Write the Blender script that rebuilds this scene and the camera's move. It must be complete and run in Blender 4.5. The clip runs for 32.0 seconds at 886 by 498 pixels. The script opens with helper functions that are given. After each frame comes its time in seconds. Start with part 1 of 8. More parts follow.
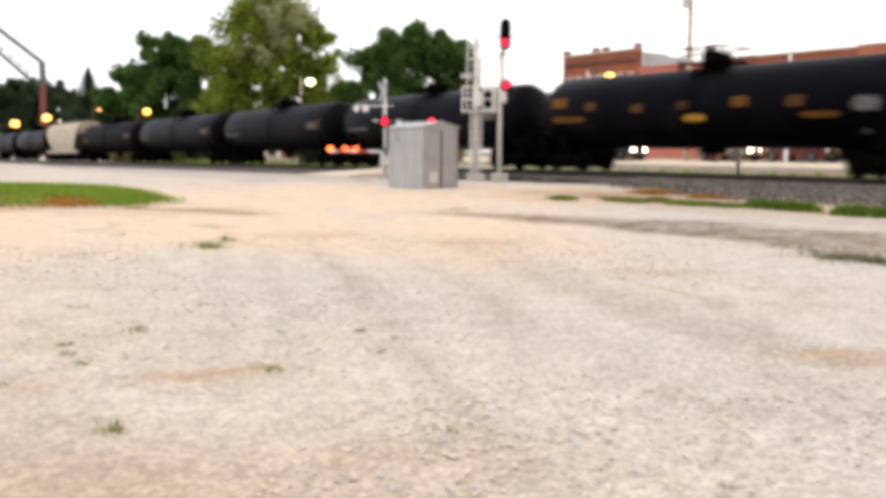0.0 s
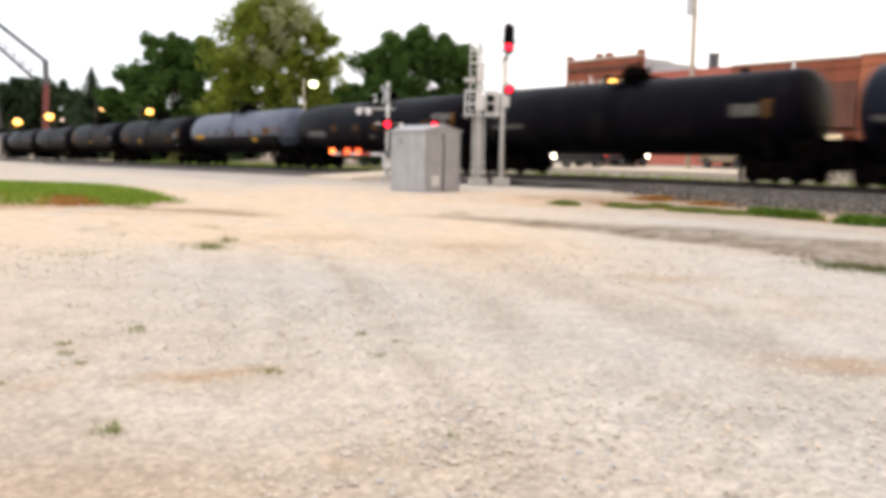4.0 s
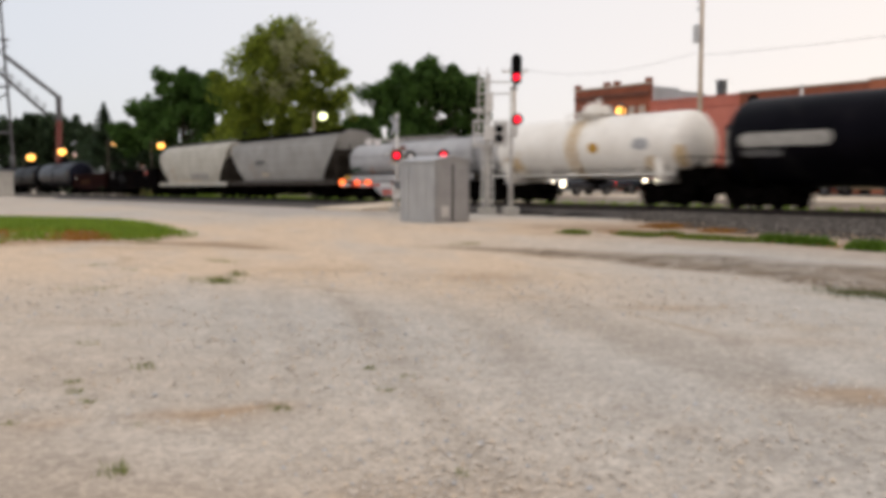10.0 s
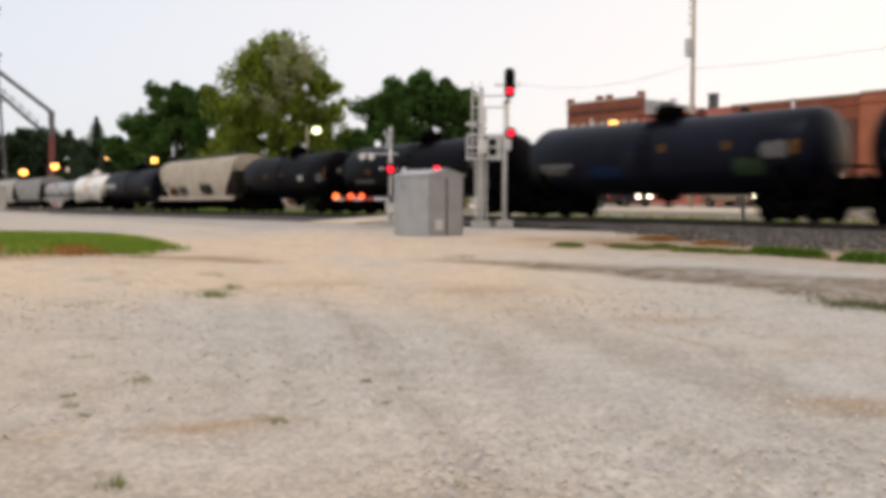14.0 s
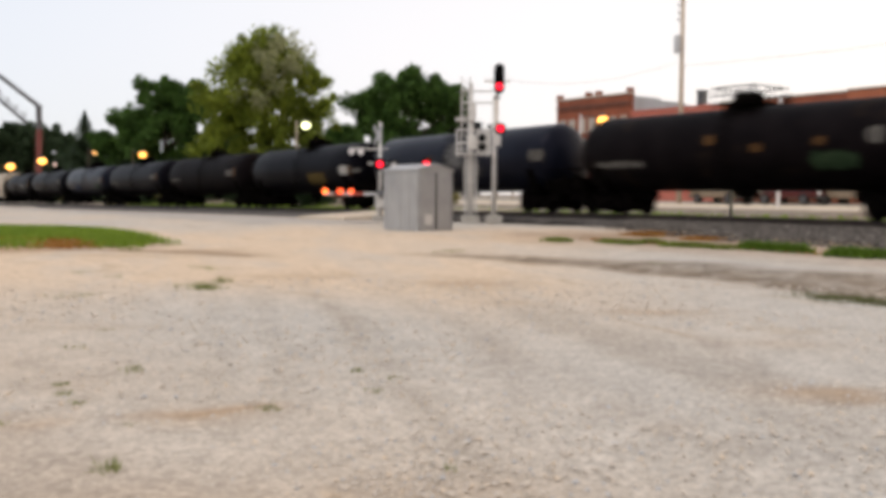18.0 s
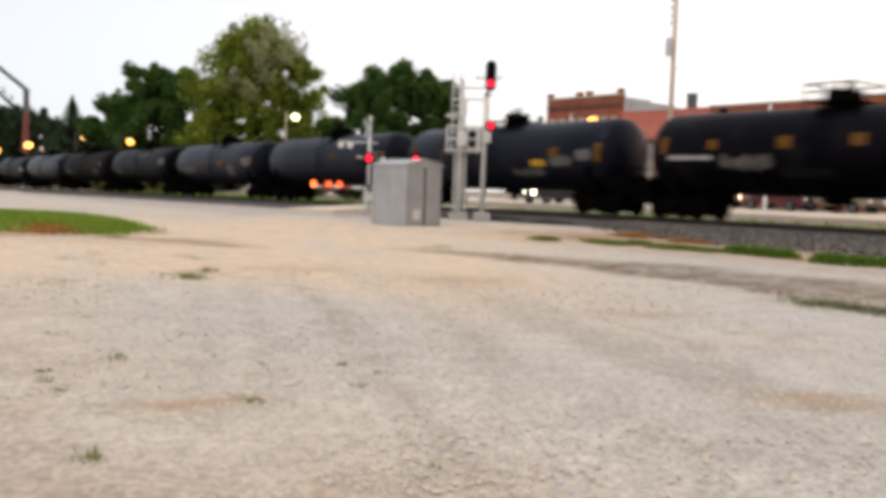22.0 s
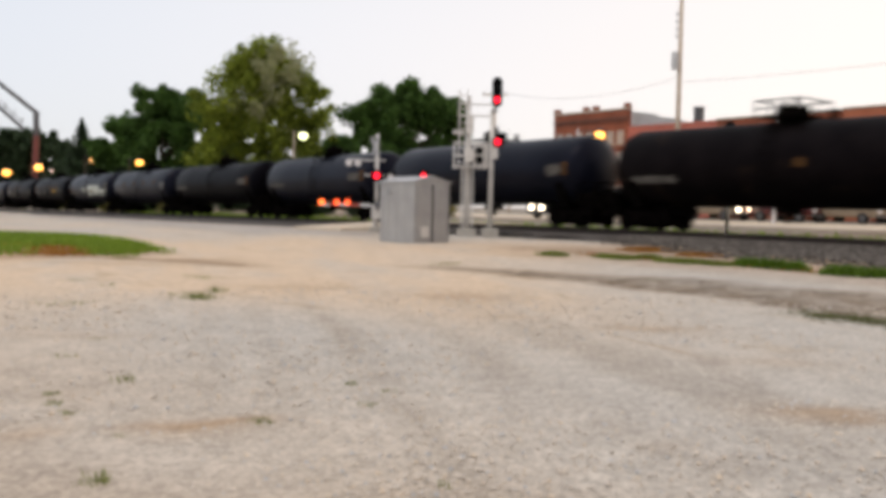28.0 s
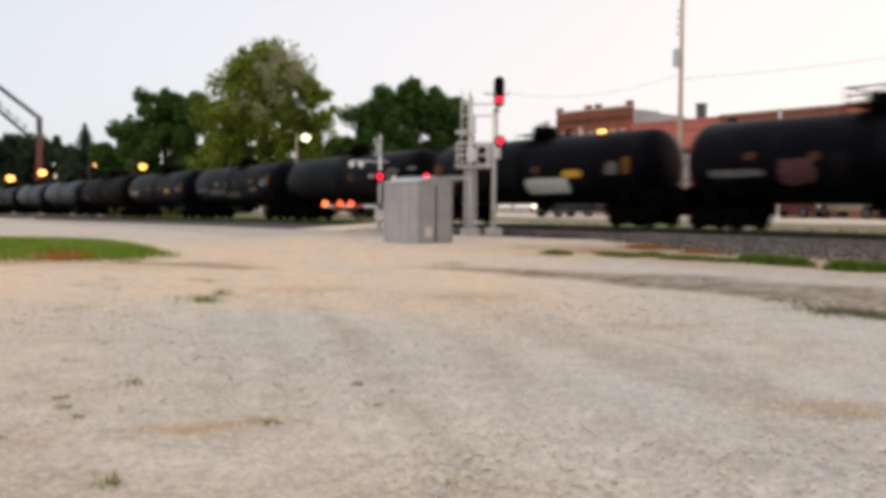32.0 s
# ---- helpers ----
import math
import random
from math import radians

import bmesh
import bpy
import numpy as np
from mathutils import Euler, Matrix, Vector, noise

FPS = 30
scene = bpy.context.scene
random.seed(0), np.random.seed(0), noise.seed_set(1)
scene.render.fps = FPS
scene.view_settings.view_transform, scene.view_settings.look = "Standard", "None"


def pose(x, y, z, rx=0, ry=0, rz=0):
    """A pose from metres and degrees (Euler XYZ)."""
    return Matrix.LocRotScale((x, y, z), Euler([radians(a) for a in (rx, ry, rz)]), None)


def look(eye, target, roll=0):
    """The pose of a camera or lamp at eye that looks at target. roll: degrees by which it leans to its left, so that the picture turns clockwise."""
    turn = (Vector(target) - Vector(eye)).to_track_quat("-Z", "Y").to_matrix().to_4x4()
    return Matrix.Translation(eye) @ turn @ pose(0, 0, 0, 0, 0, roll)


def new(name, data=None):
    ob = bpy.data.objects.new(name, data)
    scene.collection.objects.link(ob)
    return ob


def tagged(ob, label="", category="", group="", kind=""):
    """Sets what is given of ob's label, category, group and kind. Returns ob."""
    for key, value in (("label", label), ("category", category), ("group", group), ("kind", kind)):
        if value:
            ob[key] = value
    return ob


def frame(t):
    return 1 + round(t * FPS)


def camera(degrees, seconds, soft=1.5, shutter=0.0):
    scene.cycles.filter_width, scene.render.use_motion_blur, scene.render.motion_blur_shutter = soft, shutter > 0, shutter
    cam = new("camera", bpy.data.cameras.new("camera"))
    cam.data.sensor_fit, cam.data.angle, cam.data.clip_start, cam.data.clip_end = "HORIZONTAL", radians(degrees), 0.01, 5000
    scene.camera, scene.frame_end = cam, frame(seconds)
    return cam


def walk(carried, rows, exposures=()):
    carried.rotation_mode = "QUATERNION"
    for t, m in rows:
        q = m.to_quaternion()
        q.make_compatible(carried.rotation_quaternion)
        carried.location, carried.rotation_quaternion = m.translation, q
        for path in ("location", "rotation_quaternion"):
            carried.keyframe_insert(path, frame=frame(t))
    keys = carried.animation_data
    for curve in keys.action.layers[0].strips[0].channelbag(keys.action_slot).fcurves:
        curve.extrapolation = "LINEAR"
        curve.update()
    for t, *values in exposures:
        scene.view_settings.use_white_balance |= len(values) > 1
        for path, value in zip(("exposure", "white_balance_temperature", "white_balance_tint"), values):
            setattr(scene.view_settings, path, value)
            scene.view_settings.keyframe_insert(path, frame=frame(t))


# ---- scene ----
# One lot beside a level crossing: a freight train runs along a straight track.
cam = camera(52, 32.0, soft=5.0, shutter=0.6)
walk(cam, [
    (0, pose(0.017, -0.009, 1.460, 83.835, -0.339, -0.410)),
    (0.5, pose(0.013, -0.009, 1.462, 83.838, -0.390, -0.423)),
    (1, pose(0.006, -0.000, 1.459, 83.860, -0.529, -0.434)),
    (1.5, pose(-0.001, 0.002, 1.459, 83.894, -0.606, -0.468)),
    (2, pose(0.001, -0.009, 1.458, 83.949, -0.759, -0.451)),
    (2.5, pose(0.002, 0.006, 1.453, 83.988, -0.851, -0.426)),
    (3, pose(0.007, -0.003, 1.456, 84.023, -0.893, -0.376)),
    (3.5, pose(0.005, 0.020, 1.452, 84.048, -0.958, -0.336)),
    (5.5, pose(0.010, 0.044, 1.461, 84.159, -1.344, -0.136)),
    (6, pose(0.013, 0.046, 1.464, 84.182, -1.367, -0.111)),
    (6.5, pose(0.006, 0.041, 1.462, 84.287, -1.403, -0.127)),
    (7, pose(0.003, 0.040, 1.466, 84.916, -1.262, -0.121)),
    (7.5, pose(0.012, 0.032, 1.475, 85.547, -0.830, -0.066)),
    (8, pose(0.013, 0.034, 1.477, 86.121, -0.600, -0.001)),
    (8.5, pose(0.011, 0.023, 1.477, 86.193, -0.446, 0.083)),
    (9, pose(0.030, 0.031, 1.477, 85.927, -0.292, 0.230)),
    (9.5, pose(0.020, 0.052, 1.475, 85.757, -0.226, 0.291)),
    (10, pose(0.029, 0.045, 1.483, 85.916, -0.308, 0.332)),
    (10.5, pose(0.017, 0.063, 1.482, 86.271, -0.645, 0.317)),
    (11, pose(0.015, 0.055, 1.481, 86.438, -0.864, 0.333)),
    (11.5, pose(0.009, 0.052, 1.485, 86.444, -0.841, 0.300)),
    (12, pose(0.008, 0.049, 1.481, 86.614, -0.731, 0.286)),
    (12.5, pose(0.002, 0.047, 1.479, 86.773, -0.577, 0.196)),
    (13, pose(0.008, 0.034, 1.478, 86.829, -0.326, 0.125)),
    (13.5, pose(0.005, 0.032, 1.475, 86.844, -0.187, 0.015)),
    (14, pose(0.007, 0.035, 1.474, 86.778, -0.147, -0.094)),
    (14.5, pose(0.005, 0.030, 1.479, 86.765, -0.179, -0.174)),
    (16.5, pose(0.011, 0.033, 1.464, 86.760, -0.415, -0.203)),
    (17, pose(0.002, 0.016, 1.451, 86.689, -0.407, -0.364)),
    (17.5, pose(0.003, -0.027, 1.445, 86.594, -0.326, -0.540)),
    (18, pose(-0.001, -0.056, 1.438, 86.529, -0.333, -0.766)),
    (18.5, pose(-0.007, -0.062, 1.438, 86.481, -0.439, -0.943)),
    (19, pose(-0.026, -0.058, 1.434, 86.469, -0.661, -1.160)),
    (19.5, pose(-0.018, -0.078, 1.438, 86.471, -0.781, -1.247)),
    (20, pose(-0.038, -0.056, 1.430, 86.508, -1.191, -1.360)),
    (20.5, pose(-0.046, -0.034, 1.427, 86.521, -1.322, -1.492)),
    (21, pose(-0.036, -0.046, 1.430, 86.507, -1.523, -1.498)),
    (21.5, pose(-0.021, -0.044, 1.438, 86.447, -1.717, -1.476)),
    (22, pose(-0.022, -0.022, 1.436, 86.284, -1.947, -1.520)),
    (22.5, pose(-0.022, -0.018, 1.438, 86.065, -1.940, -1.520)),
    (23, pose(-0.023, -0.019, 1.441, 85.966, -2.078, -1.525)),
    (23.5, pose(-0.026, -0.018, 1.440, 85.991, -2.148, -1.521)),
    (24, pose(-0.031, -0.011, 1.443, 86.140, -2.218, -1.501)),
    (24.5, pose(-0.030, -0.009, 1.438, 86.266, -2.217, -1.470)),
    (25, pose(-0.031, -0.022, 1.441, 86.349, -2.178, -1.466)),
    (25.5, pose(-0.025, -0.028, 1.444, 86.442, -2.063, -1.389)),
    (27.5, pose(-0.008, -0.018, 1.447, 87.026, -1.391, -1.059)),
    (28, pose(-0.009, -0.012, 1.444, 87.306, -1.173, -1.003)),
    (28.5, pose(-0.009, -0.021, 1.440, 87.589, -1.027, -0.948)),
    (29, pose(-0.009, -0.028, 1.448, 87.740, -0.847, -0.898)),
    (29.5, pose(-0.011, -0.020, 1.449, 87.735, -0.737, -0.866)),
    (30, pose(-0.024, -0.031, 1.451, 87.702, -0.798, -0.857)),
    (30.5, pose(-0.014, -0.030, 1.451, 87.630, -0.708, -0.808)),
    (31, pose(-0.013, -0.025, 1.449, 87.577, -0.607, -0.780)),
    (31.5, pose(-0.014, -0.040, 1.448, 87.456, -0.548, -0.775)),
    (32, pose(-0.013, -0.055, 1.449, 87.302, -0.423, -0.794))
], exposures=[(0, 0.91), (6.2, 0.91), (7.0, 0.57), (8.0, 0.23), (9.0, 0.2), (11.0, 0.14), (13.0, 0.26), (14.5, 0.29), (17.0, 0.38), (18.0, 0.37), (20.0, 0.47), (23.0, 0.44), (24.0, 0.4), (25.5, 0.31), (28.0, 0.28), (32, 0.27)])

# ---- plan: u runs along the track with the train, n away from the lot ----
TH = radians(36.5)
U = Vector((-math.sin(TH), math.cos(TH), 0))
N = Vector((math.cos(TH), math.sin(TH), 0))
RAIL_Z = 0.62
TURN = math.degrees(math.atan2(U.y, U.x))


def tp(s, q, z=0.0):
    p = U * s + N * q
    return Vector((p.x, p.y, z))


# the rails run at a slight angle to the street
TRACK_TH, TRACK_Q = radians(35.9), 29.49
U_T = Vector((-math.sin(TRACK_TH), math.cos(TRACK_TH), 0))
N_T = Vector((math.cos(TRACK_TH), math.sin(TRACK_TH), 0))


def fall(s):
    """The line dips gently past the crossing."""
    a = np.clip(s - 22.0, 0, 12.0)
    return -0.0078 * (a * a / 24.0 + np.clip(s - 34.0, 0, 200))


def tt(s, q, z=0.0):
    p = U_T * s + N_T * q
    return Vector((p.x, p.y, z + float(fall(s))))


def on_rails(s, z=0.0):
    p = tt(s, TRACK_Q, z)
    dip = 0.447 * min(max((s - 22.0) / 12.0, 0), 1) * (s < 234)
    return pose(p.x, p.y, p.z, 0, dip, math.degrees(math.atan2(U_T.y, U_T.x)))


def at_track(s, q, z=0.0, turn=0.0):
    p = tp(s, q, z)
    return pose(p.x, p.y, p.z, 0, 0, TURN + turn)


# ---- world and light: an even dusk sky ----
world = bpy.data.worlds.new("dusk")
scene.world = world
world.use_nodes = True
wn, wl = world.node_tree.nodes, world.node_tree.links
for k in list(wn):
    wn.remove(k)
w_out, w_bg = wn.new("ShaderNodeOutputWorld"), wn.new("ShaderNodeBackground")
sky = wn.new("ShaderNodeTexSky")
sky.sky_type, sky.sun_disc = "NISHITA", False
sky.sun_elevation, sky.sun_rotation = radians(14), radians(70)
sky.air_density, sky.dust_density, sky.ozone_density = 1.0, 1.5, 1.0
w_tc, w_noise, w_ramp, w_mix = wn.new("ShaderNodeTexCoord"), wn.new("ShaderNodeTexNoise"), wn.new("ShaderNodeValToRGB"), wn.new("ShaderNodeMix")
w_map = wn.new("ShaderNodeMapping")
w_map.inputs["Scale"].default_value = (1.0, 1.0, 3.5)
w_noise.inputs["Scale"].default_value, w_noise.inputs["Detail"].default_value = 0.7, 1
w_ramp.color_ramp.elements[0].position, w_ramp.color_ramp.elements[1].position = 0.3, 0.68
w_ramp.color_ramp.elements[0].color, w_ramp.color_ramp.elements[1].color = (0.72, 0.72, 0.72, 1), (0.92, 0.92, 0.92, 1)
w_mix.data_type = "RGBA"
# cloud veil: cooler towards the upper north-west, warmer to the east
w_dot, w_veil = wn.new("ShaderNodeVectorMath"), wn.new("ShaderNodeValToRGB")
w_dot.operation = "DOT_PRODUCT"
w_dot.inputs[1].default_value = (-0.75, 0.25, 0.6)
w_veil.color_ramp.elements[0].position, w_veil.color_ramp.elements[1].position = 0.0, 0.75
w_veil.color_ramp.elements[0].color, w_veil.color_ramp.elements[1].color = (7.6, 6.92, 6.55, 1), (5.75, 6.0, 6.6, 1)
wl.new(w_tc.outputs["Generated"], w_dot.inputs[0])
wl.new(w_dot.outputs["Value"], w_veil.inputs["Fac"])
wl.new(w_veil.outputs["Color"], w_mix.inputs["B"])
wl.new(w_tc.outputs["Generated"], w_map.inputs["Vector"])
wl.new(w_map.outputs["Vector"], w_noise.inputs["Vector"])
wl.new(w_noise.outputs["Fac"], w_ramp.inputs["Fac"])
wl.new(w_ramp.outputs["Color"], w_mix.inputs["Factor"])
wl.new(sky.outputs["Color"], w_mix.inputs["A"])
wl.new(w_mix.outputs["Result"], w_bg.inputs["Color"])
w_bg.inputs["Strength"].default_value = 0.122
wl.new(w_bg.outputs["Background"], w_out.inputs["Surface"])
sun_data = bpy.data.lights.new("sun", "SUN")
sun_data.energy, sun_data.angle, sun_data.color = 1.05, radians(25), (1.0, 0.86, 0.72)
sun = new("sun", sun_data)
sun.matrix_world = look((-32, -22, 70), (0, 0, 0))


# ---- materials ----
def nodes_of(name):
    m = bpy.data.materials.new(name)
    m.use_nodes = True
    return m, m.node_tree.nodes, m.node_tree.links, m.node_tree.nodes["Principled BSDF"]


def surface(name, low, high, rough=0.7, metal=0.0, scale=3.0, fine=40.0, bump=0.15, stain=None, stain_at=0.6, spread=0.0, vary=0.0, coords="Object", detail_low=0.8, spec=0.5, tint=1.0):
    """A two-scale surface: broad variation between two colours, fine grain, optional stains."""
    m, nn, ll, b = nodes_of(name)
    tc = nn.new("ShaderNodeTexCoord")
    n1, n2 = nn.new("ShaderNodeTexNoise"), nn.new("ShaderNodeTexNoise")
    n1.inputs["Scale"].default_value, n1.inputs["Detail"].default_value = scale, 6
    n2.inputs["Scale"].default_value, n2.inputs["Detail"].default_value = fine, 4
    for k in (n1, n2):
        ll.new(tc.outputs[coords], k.inputs["Vector"])
    ramp = nn.new("ShaderNodeValToRGB")
    ramp.color_ramp.elements[0].position, ramp.color_ramp.elements[1].position = 0.3, 0.7
    ramp.color_ramp.elements[0].color, ramp.color_ramp.elements[1].color = (*low, 1), (*high, 1)
    ll.new(n1.outputs["Fac"], ramp.inputs["Fac"])
    col = ramp.outputs["Color"]
    grain = nn.new("ShaderNodeMix")
    grain.data_type, grain.blend_type = "RGBA", "MULTIPLY"
    grain.inputs["Factor"].default_value = 1.0
    gr = nn.new("ShaderNodeValToRGB")
    gr.color_ramp.elements[0].position, gr.color_ramp.elements[1].position = 0.3, 0.7
    gr.color_ramp.elements[0].color, gr.color_ramp.elements[1].color = (detail_low,) * 3 + (1,), (1.12, 1.12, 1.12, 1)
    ll.new(n2.outputs["Fac"], gr.inputs["Fac"])
    ll.new(col, grain.inputs["A"])
    ll.new(gr.outputs["Color"], grain.inputs["B"])
    col = grain.outputs["Result"]
    if stain:
        n3 = nn.new("ShaderNodeTexNoise")
        n3.inputs["Scale"].default_value, n3.inputs["Detail"].default_value, n3.inputs["Distortion"].default_value = scale * 0.6, 8, 0.6
        ll.new(tc.outputs[coords], n3.inputs["Vector"])
        r3 = nn.new("ShaderNodeValToRGB")
        r3.color_ramp.elements[0].position, r3.color_ramp.elements[1].position = stain_at, min(1.0, stain_at + 0.12)
        ll.new(n3.outputs["Fac"], r3.inputs["Fac"])
        mx = nn.new("ShaderNodeMix")
        mx.data_type = "RGBA"
        ll.new(r3.outputs["Color"], mx.inputs["Factor"])
        ll.new(col, mx.inputs["A"])
        mx.inputs["B"].default_value = (*stain, 1)
        col = mx.outputs["Result"]
    if vary:
        info, hsv, mr = nn.new("ShaderNodeObjectInfo"), nn.new("ShaderNodeHueSaturation"), nn.new("ShaderNodeMapRange")
        mr.inputs["To Min"].default_value, mr.inputs["To Max"].default_value = 1 - vary, 1 + vary
        ll.new(info.outputs["Random"], mr.inputs["Value"])
        ll.new(mr.outputs["Result"], hsv.inputs["Value"])
        ll.new(col, hsv.inputs["Color"])
        col = hsv.outputs["Color"]
    ll.new(col, b.inputs["Base Color"])
    rr = nn.new("ShaderNodeMapRange")
    rr.inputs["To Min"].default_value, rr.inputs["To Max"].default_value = max(0.05, rough - 0.12), min(1.0, rough + 0.12)
    ll.new(n2.outputs["Fac"], rr.inputs["Value"])
    ll.new(rr.outputs["Result"], b.inputs["Roughness"])
    b.inputs["Metallic"].default_value = metal
    b.inputs["Specular IOR Level"].default_value = spec
    b.inputs["Specular Tint"].default_value = (tint * 0.9, tint * 0.93, min(1.0, tint * 1.25), 1)
    if bump:
        bp = nn.new("ShaderNodeBump")
        bp.inputs["Strength"].default_value, bp.inputs["Distance"].default_value = bump, 0.02
        ll.new(n2.outputs["Fac"], bp.inputs["Height"])
        ll.new(bp.outputs["Normal"], b.inputs["Normal"])
    return m


def glow(name, colour, strength):
    m, nn, ll, b = nodes_of(name)
    b.inputs["Base Color"].default_value = (*[min(1, c) for c in colour], 1)
    b.inputs["Emission Color"].default_value = (*colour, 1)
    b.inputs["Emission Strength"].default_value = strength
    return m


def leafy(name, dark, light, scale=0.35):
    """Foliage: each leaf clump has its own shade."""
    m, nn, ll, b = nodes_of(name)
    geo, ramp = nn.new("ShaderNodeNewGeometry"), nn.new("ShaderNodeValToRGB")
    ramp.color_ramp.elements[0].color, ramp.color_ramp.elements[1].color = (*dark, 1), (*light, 1)
    tc, n1, add = nn.new("ShaderNodeTexCoord"), nn.new("ShaderNodeTexNoise"), nn.new("ShaderNodeMath")
    n1.inputs["Scale"].default_value = scale
    ll.new(tc.outputs["Object"], n1.inputs["Vector"])
    add.operation, add.use_clamp = "MULTIPLY_ADD", True
    add.inputs[1].default_value, add.inputs[2].default_value = 0.45, -0.05
    ll.new(geo.outputs["Random Per Island"], add.inputs[0])
    a2 = nn.new("ShaderNodeMath")
    a2.operation, a2.use_clamp = "MULTIPLY_ADD", True
    a2.inputs[1].default_value = 0.8
    ll.new(n1.outputs["Fac"], a2.inputs[0])
    ll.new(add.outputs[0], a2.inputs[2])
    ll.new(a2.outputs[0], ramp.inputs["Fac"])
    ll.new(ramp.outputs["Color"], b.inputs["Base Color"])
    b.inputs["Roughness"].default_value = 0.6
    b.inputs["Specular IOR Level"].default_value = 0.15
    # light passes through the leaves
    tr, mx, out = nn.new("ShaderNodeBsdfTranslucent"), nn.new("ShaderNodeMixShader"), nn["Material Output"]
    mx.inputs["Fac"].default_value = 0.38
    ll.new(ramp.outputs["Color"], tr.inputs["Color"])
    ll.new(b.outputs["BSDF"], mx.inputs[1])
    ll.new(tr.outputs["BSDF"], mx.inputs[2])
    ll.new(mx.outputs["Shader"], out.inputs["Surface"])
    return m


def ground_material():
    """Pale crushed limestone, greyer along the wheel lanes, tan where dirt shows, with grit and pebbles."""
    m, nn, ll, b = nodes_of("gravel_lot")
    tc = nn.new("ShaderNodeTexCoord")

    def noise_at(scale, detail=6, rough=0.6, stretch=None, dist=0.0):
        k = nn.new("ShaderNodeTexNoise")
        k.inputs["Scale"].default_value, k.inputs["Detail"].default_value, k.inputs["Roughness"].default_value, k.inputs["Distortion"].default_value = scale, detail, rough, dist
        if stretch:
            mp, mq = nn.new("ShaderNodeMapping"), nn.new("ShaderNodeMapping")
            mp.inputs["Rotation"].default_value, mq.inputs["Scale"].default_value = (0, 0, radians(stretch[0])), (stretch[1], stretch[2], 1)
            ll.new(tc.outputs["Object"], mp.inputs["Vector"])
            ll.new(mp.outputs["Vector"], mq.inputs["Vector"])
            ll.new(mq.outputs["Vector"], k.inputs["Vector"])
        else:
            ll.new(tc.outputs["Object"], k.inputs["Vector"])
        return k.outputs["Fac"]

    def ramp_of(fac, lo, hi, a=(0, 0, 0), c=(1, 1, 1)):
        r = nn.new("ShaderNodeValToRGB")
        r.color_ramp.elements[0].position, r.color_ramp.elements[1].position = lo, hi
        r.color_ramp.elements[0].color, r.color_ramp.elements[1].color = (*a, 1), (*c, 1)
        ll.new(fac, r.inputs["Fac"])
        return r.outputs["Color"]

    def mix(fac, a, c, mode="MIX"):
        k = nn.new("ShaderNodeMix")
        k.data_type, k.blend_type = "RGBA", mode
        for name, v in (("Factor", fac), ("A", a), ("B", c)):
            if isinstance(v, (tuple, float)):
                k.inputs[name].default_value = (*v, 1) if isinstance(v, tuple) else v
            else:
                ll.new(v, k.inputs[name])
        return k.outputs["Result"]

    tan, grey, dirt = (0.62, 0.485, 0.355), (0.465, 0.432, 0.39), (0.36, 0.265, 0.165)
    warm = nn.new("ShaderNodeAttribute")
    warm.attribute_name = "warm"
    col = mix(warm.outputs["Fac"], grey, tan)
    # wheel lanes that sweep from the lot to the road: one coordinate across them
    dot, add = nn.new("ShaderNodeVectorMath"), nn.new("ShaderNodeMath")
    dot.operation, add.operation = "DOT_PRODUCT", "MULTIPLY_ADD"
    dot.inputs[1].default_value = (1.0 / 8, 0.235 / 8, 0)
    ll.new(tc.outputs["Object"], dot.inputs[0])
    add.inputs[1].default_value = 0.085
    ll.new(noise_at(0.55, 3, 0.5), add.inputs[0])
    ll.new(dot.outputs["Value"], add.inputs[2])
    lane = nn.new("ShaderNodeValToRGB")
    stops = [(0.0, 0.0), (0.035, 0.35), (0.07, 0.0), (0.11, 0.45), (0.14, 0.0), (0.185, 0.0), (0.215, 0.95), (0.245, 0.1), (0.29, 0.0), (0.335, 0.12), (0.365, 0.5), (0.40, 0.1), (0.46, 0.0), (0.505, 0.65), (0.57, 0.5), (0.62, 0.0)]
    ce = lane.color_ramp.elements
    while len(ce) < len(stops):
        ce.new(0.5)
    for e, (p, v) in zip(ce, stops):
        e.position, e.color = p, (v, v, v, 1)
    ll.new(add.outputs[0], lane.inputs["Fac"])
    # the lanes lose themselves in the tan dirt further out
    sep, fade = nn.new("ShaderNodeSeparateXYZ"), nn.new("ShaderNodeMapRange")
    ll.new(tc.outputs["Object"], sep.inputs["Vector"])
    ll.new(sep.outputs["Y"], fade.inputs["Value"])
    close = nn.new("ShaderNodeMapRange")
    ll.new(sep.outputs["Y"], close.inputs["Value"])
    for key, v in (("From Min", 4.5), ("From Max", 8.5), ("To Min", 0.35), ("To Max", 0.85)):
        close.inputs[key].default_value = v
    for key, v in (("From Min", 10.5), ("From Max", 16.0), ("To Min", 1.0), ("To Max", 0.0)):
        fade.inputs[key].default_value = v
    broken = ramp_of(noise_at(0.6, 4, 0.6, (-13, 1.0, 0.35), 0.2), 0.26, 0.52)
    col = mix(mix(1.0, mix(1.0, lane.outputs["Color"], broken, "MULTIPLY"), mix(1.0, fade.outputs["Result"], close.outputs["Result"], "MULTIPLY"), "MULTIPLY"), col, (0.32, 0.275, 0.225))
    col = mix(ramp_of(noise_at(0.5, 5, 0.6, (-13, 1.0, 0.3), 0.4), 0.5, 0.78), col, (0.495, 0.46, 0.415))
    col = mix(ramp_of(noise_at(0.9, 5, 0.7, (-24, 1.0, 0.2), 0.6), 0.60, 0.74), col, dirt)
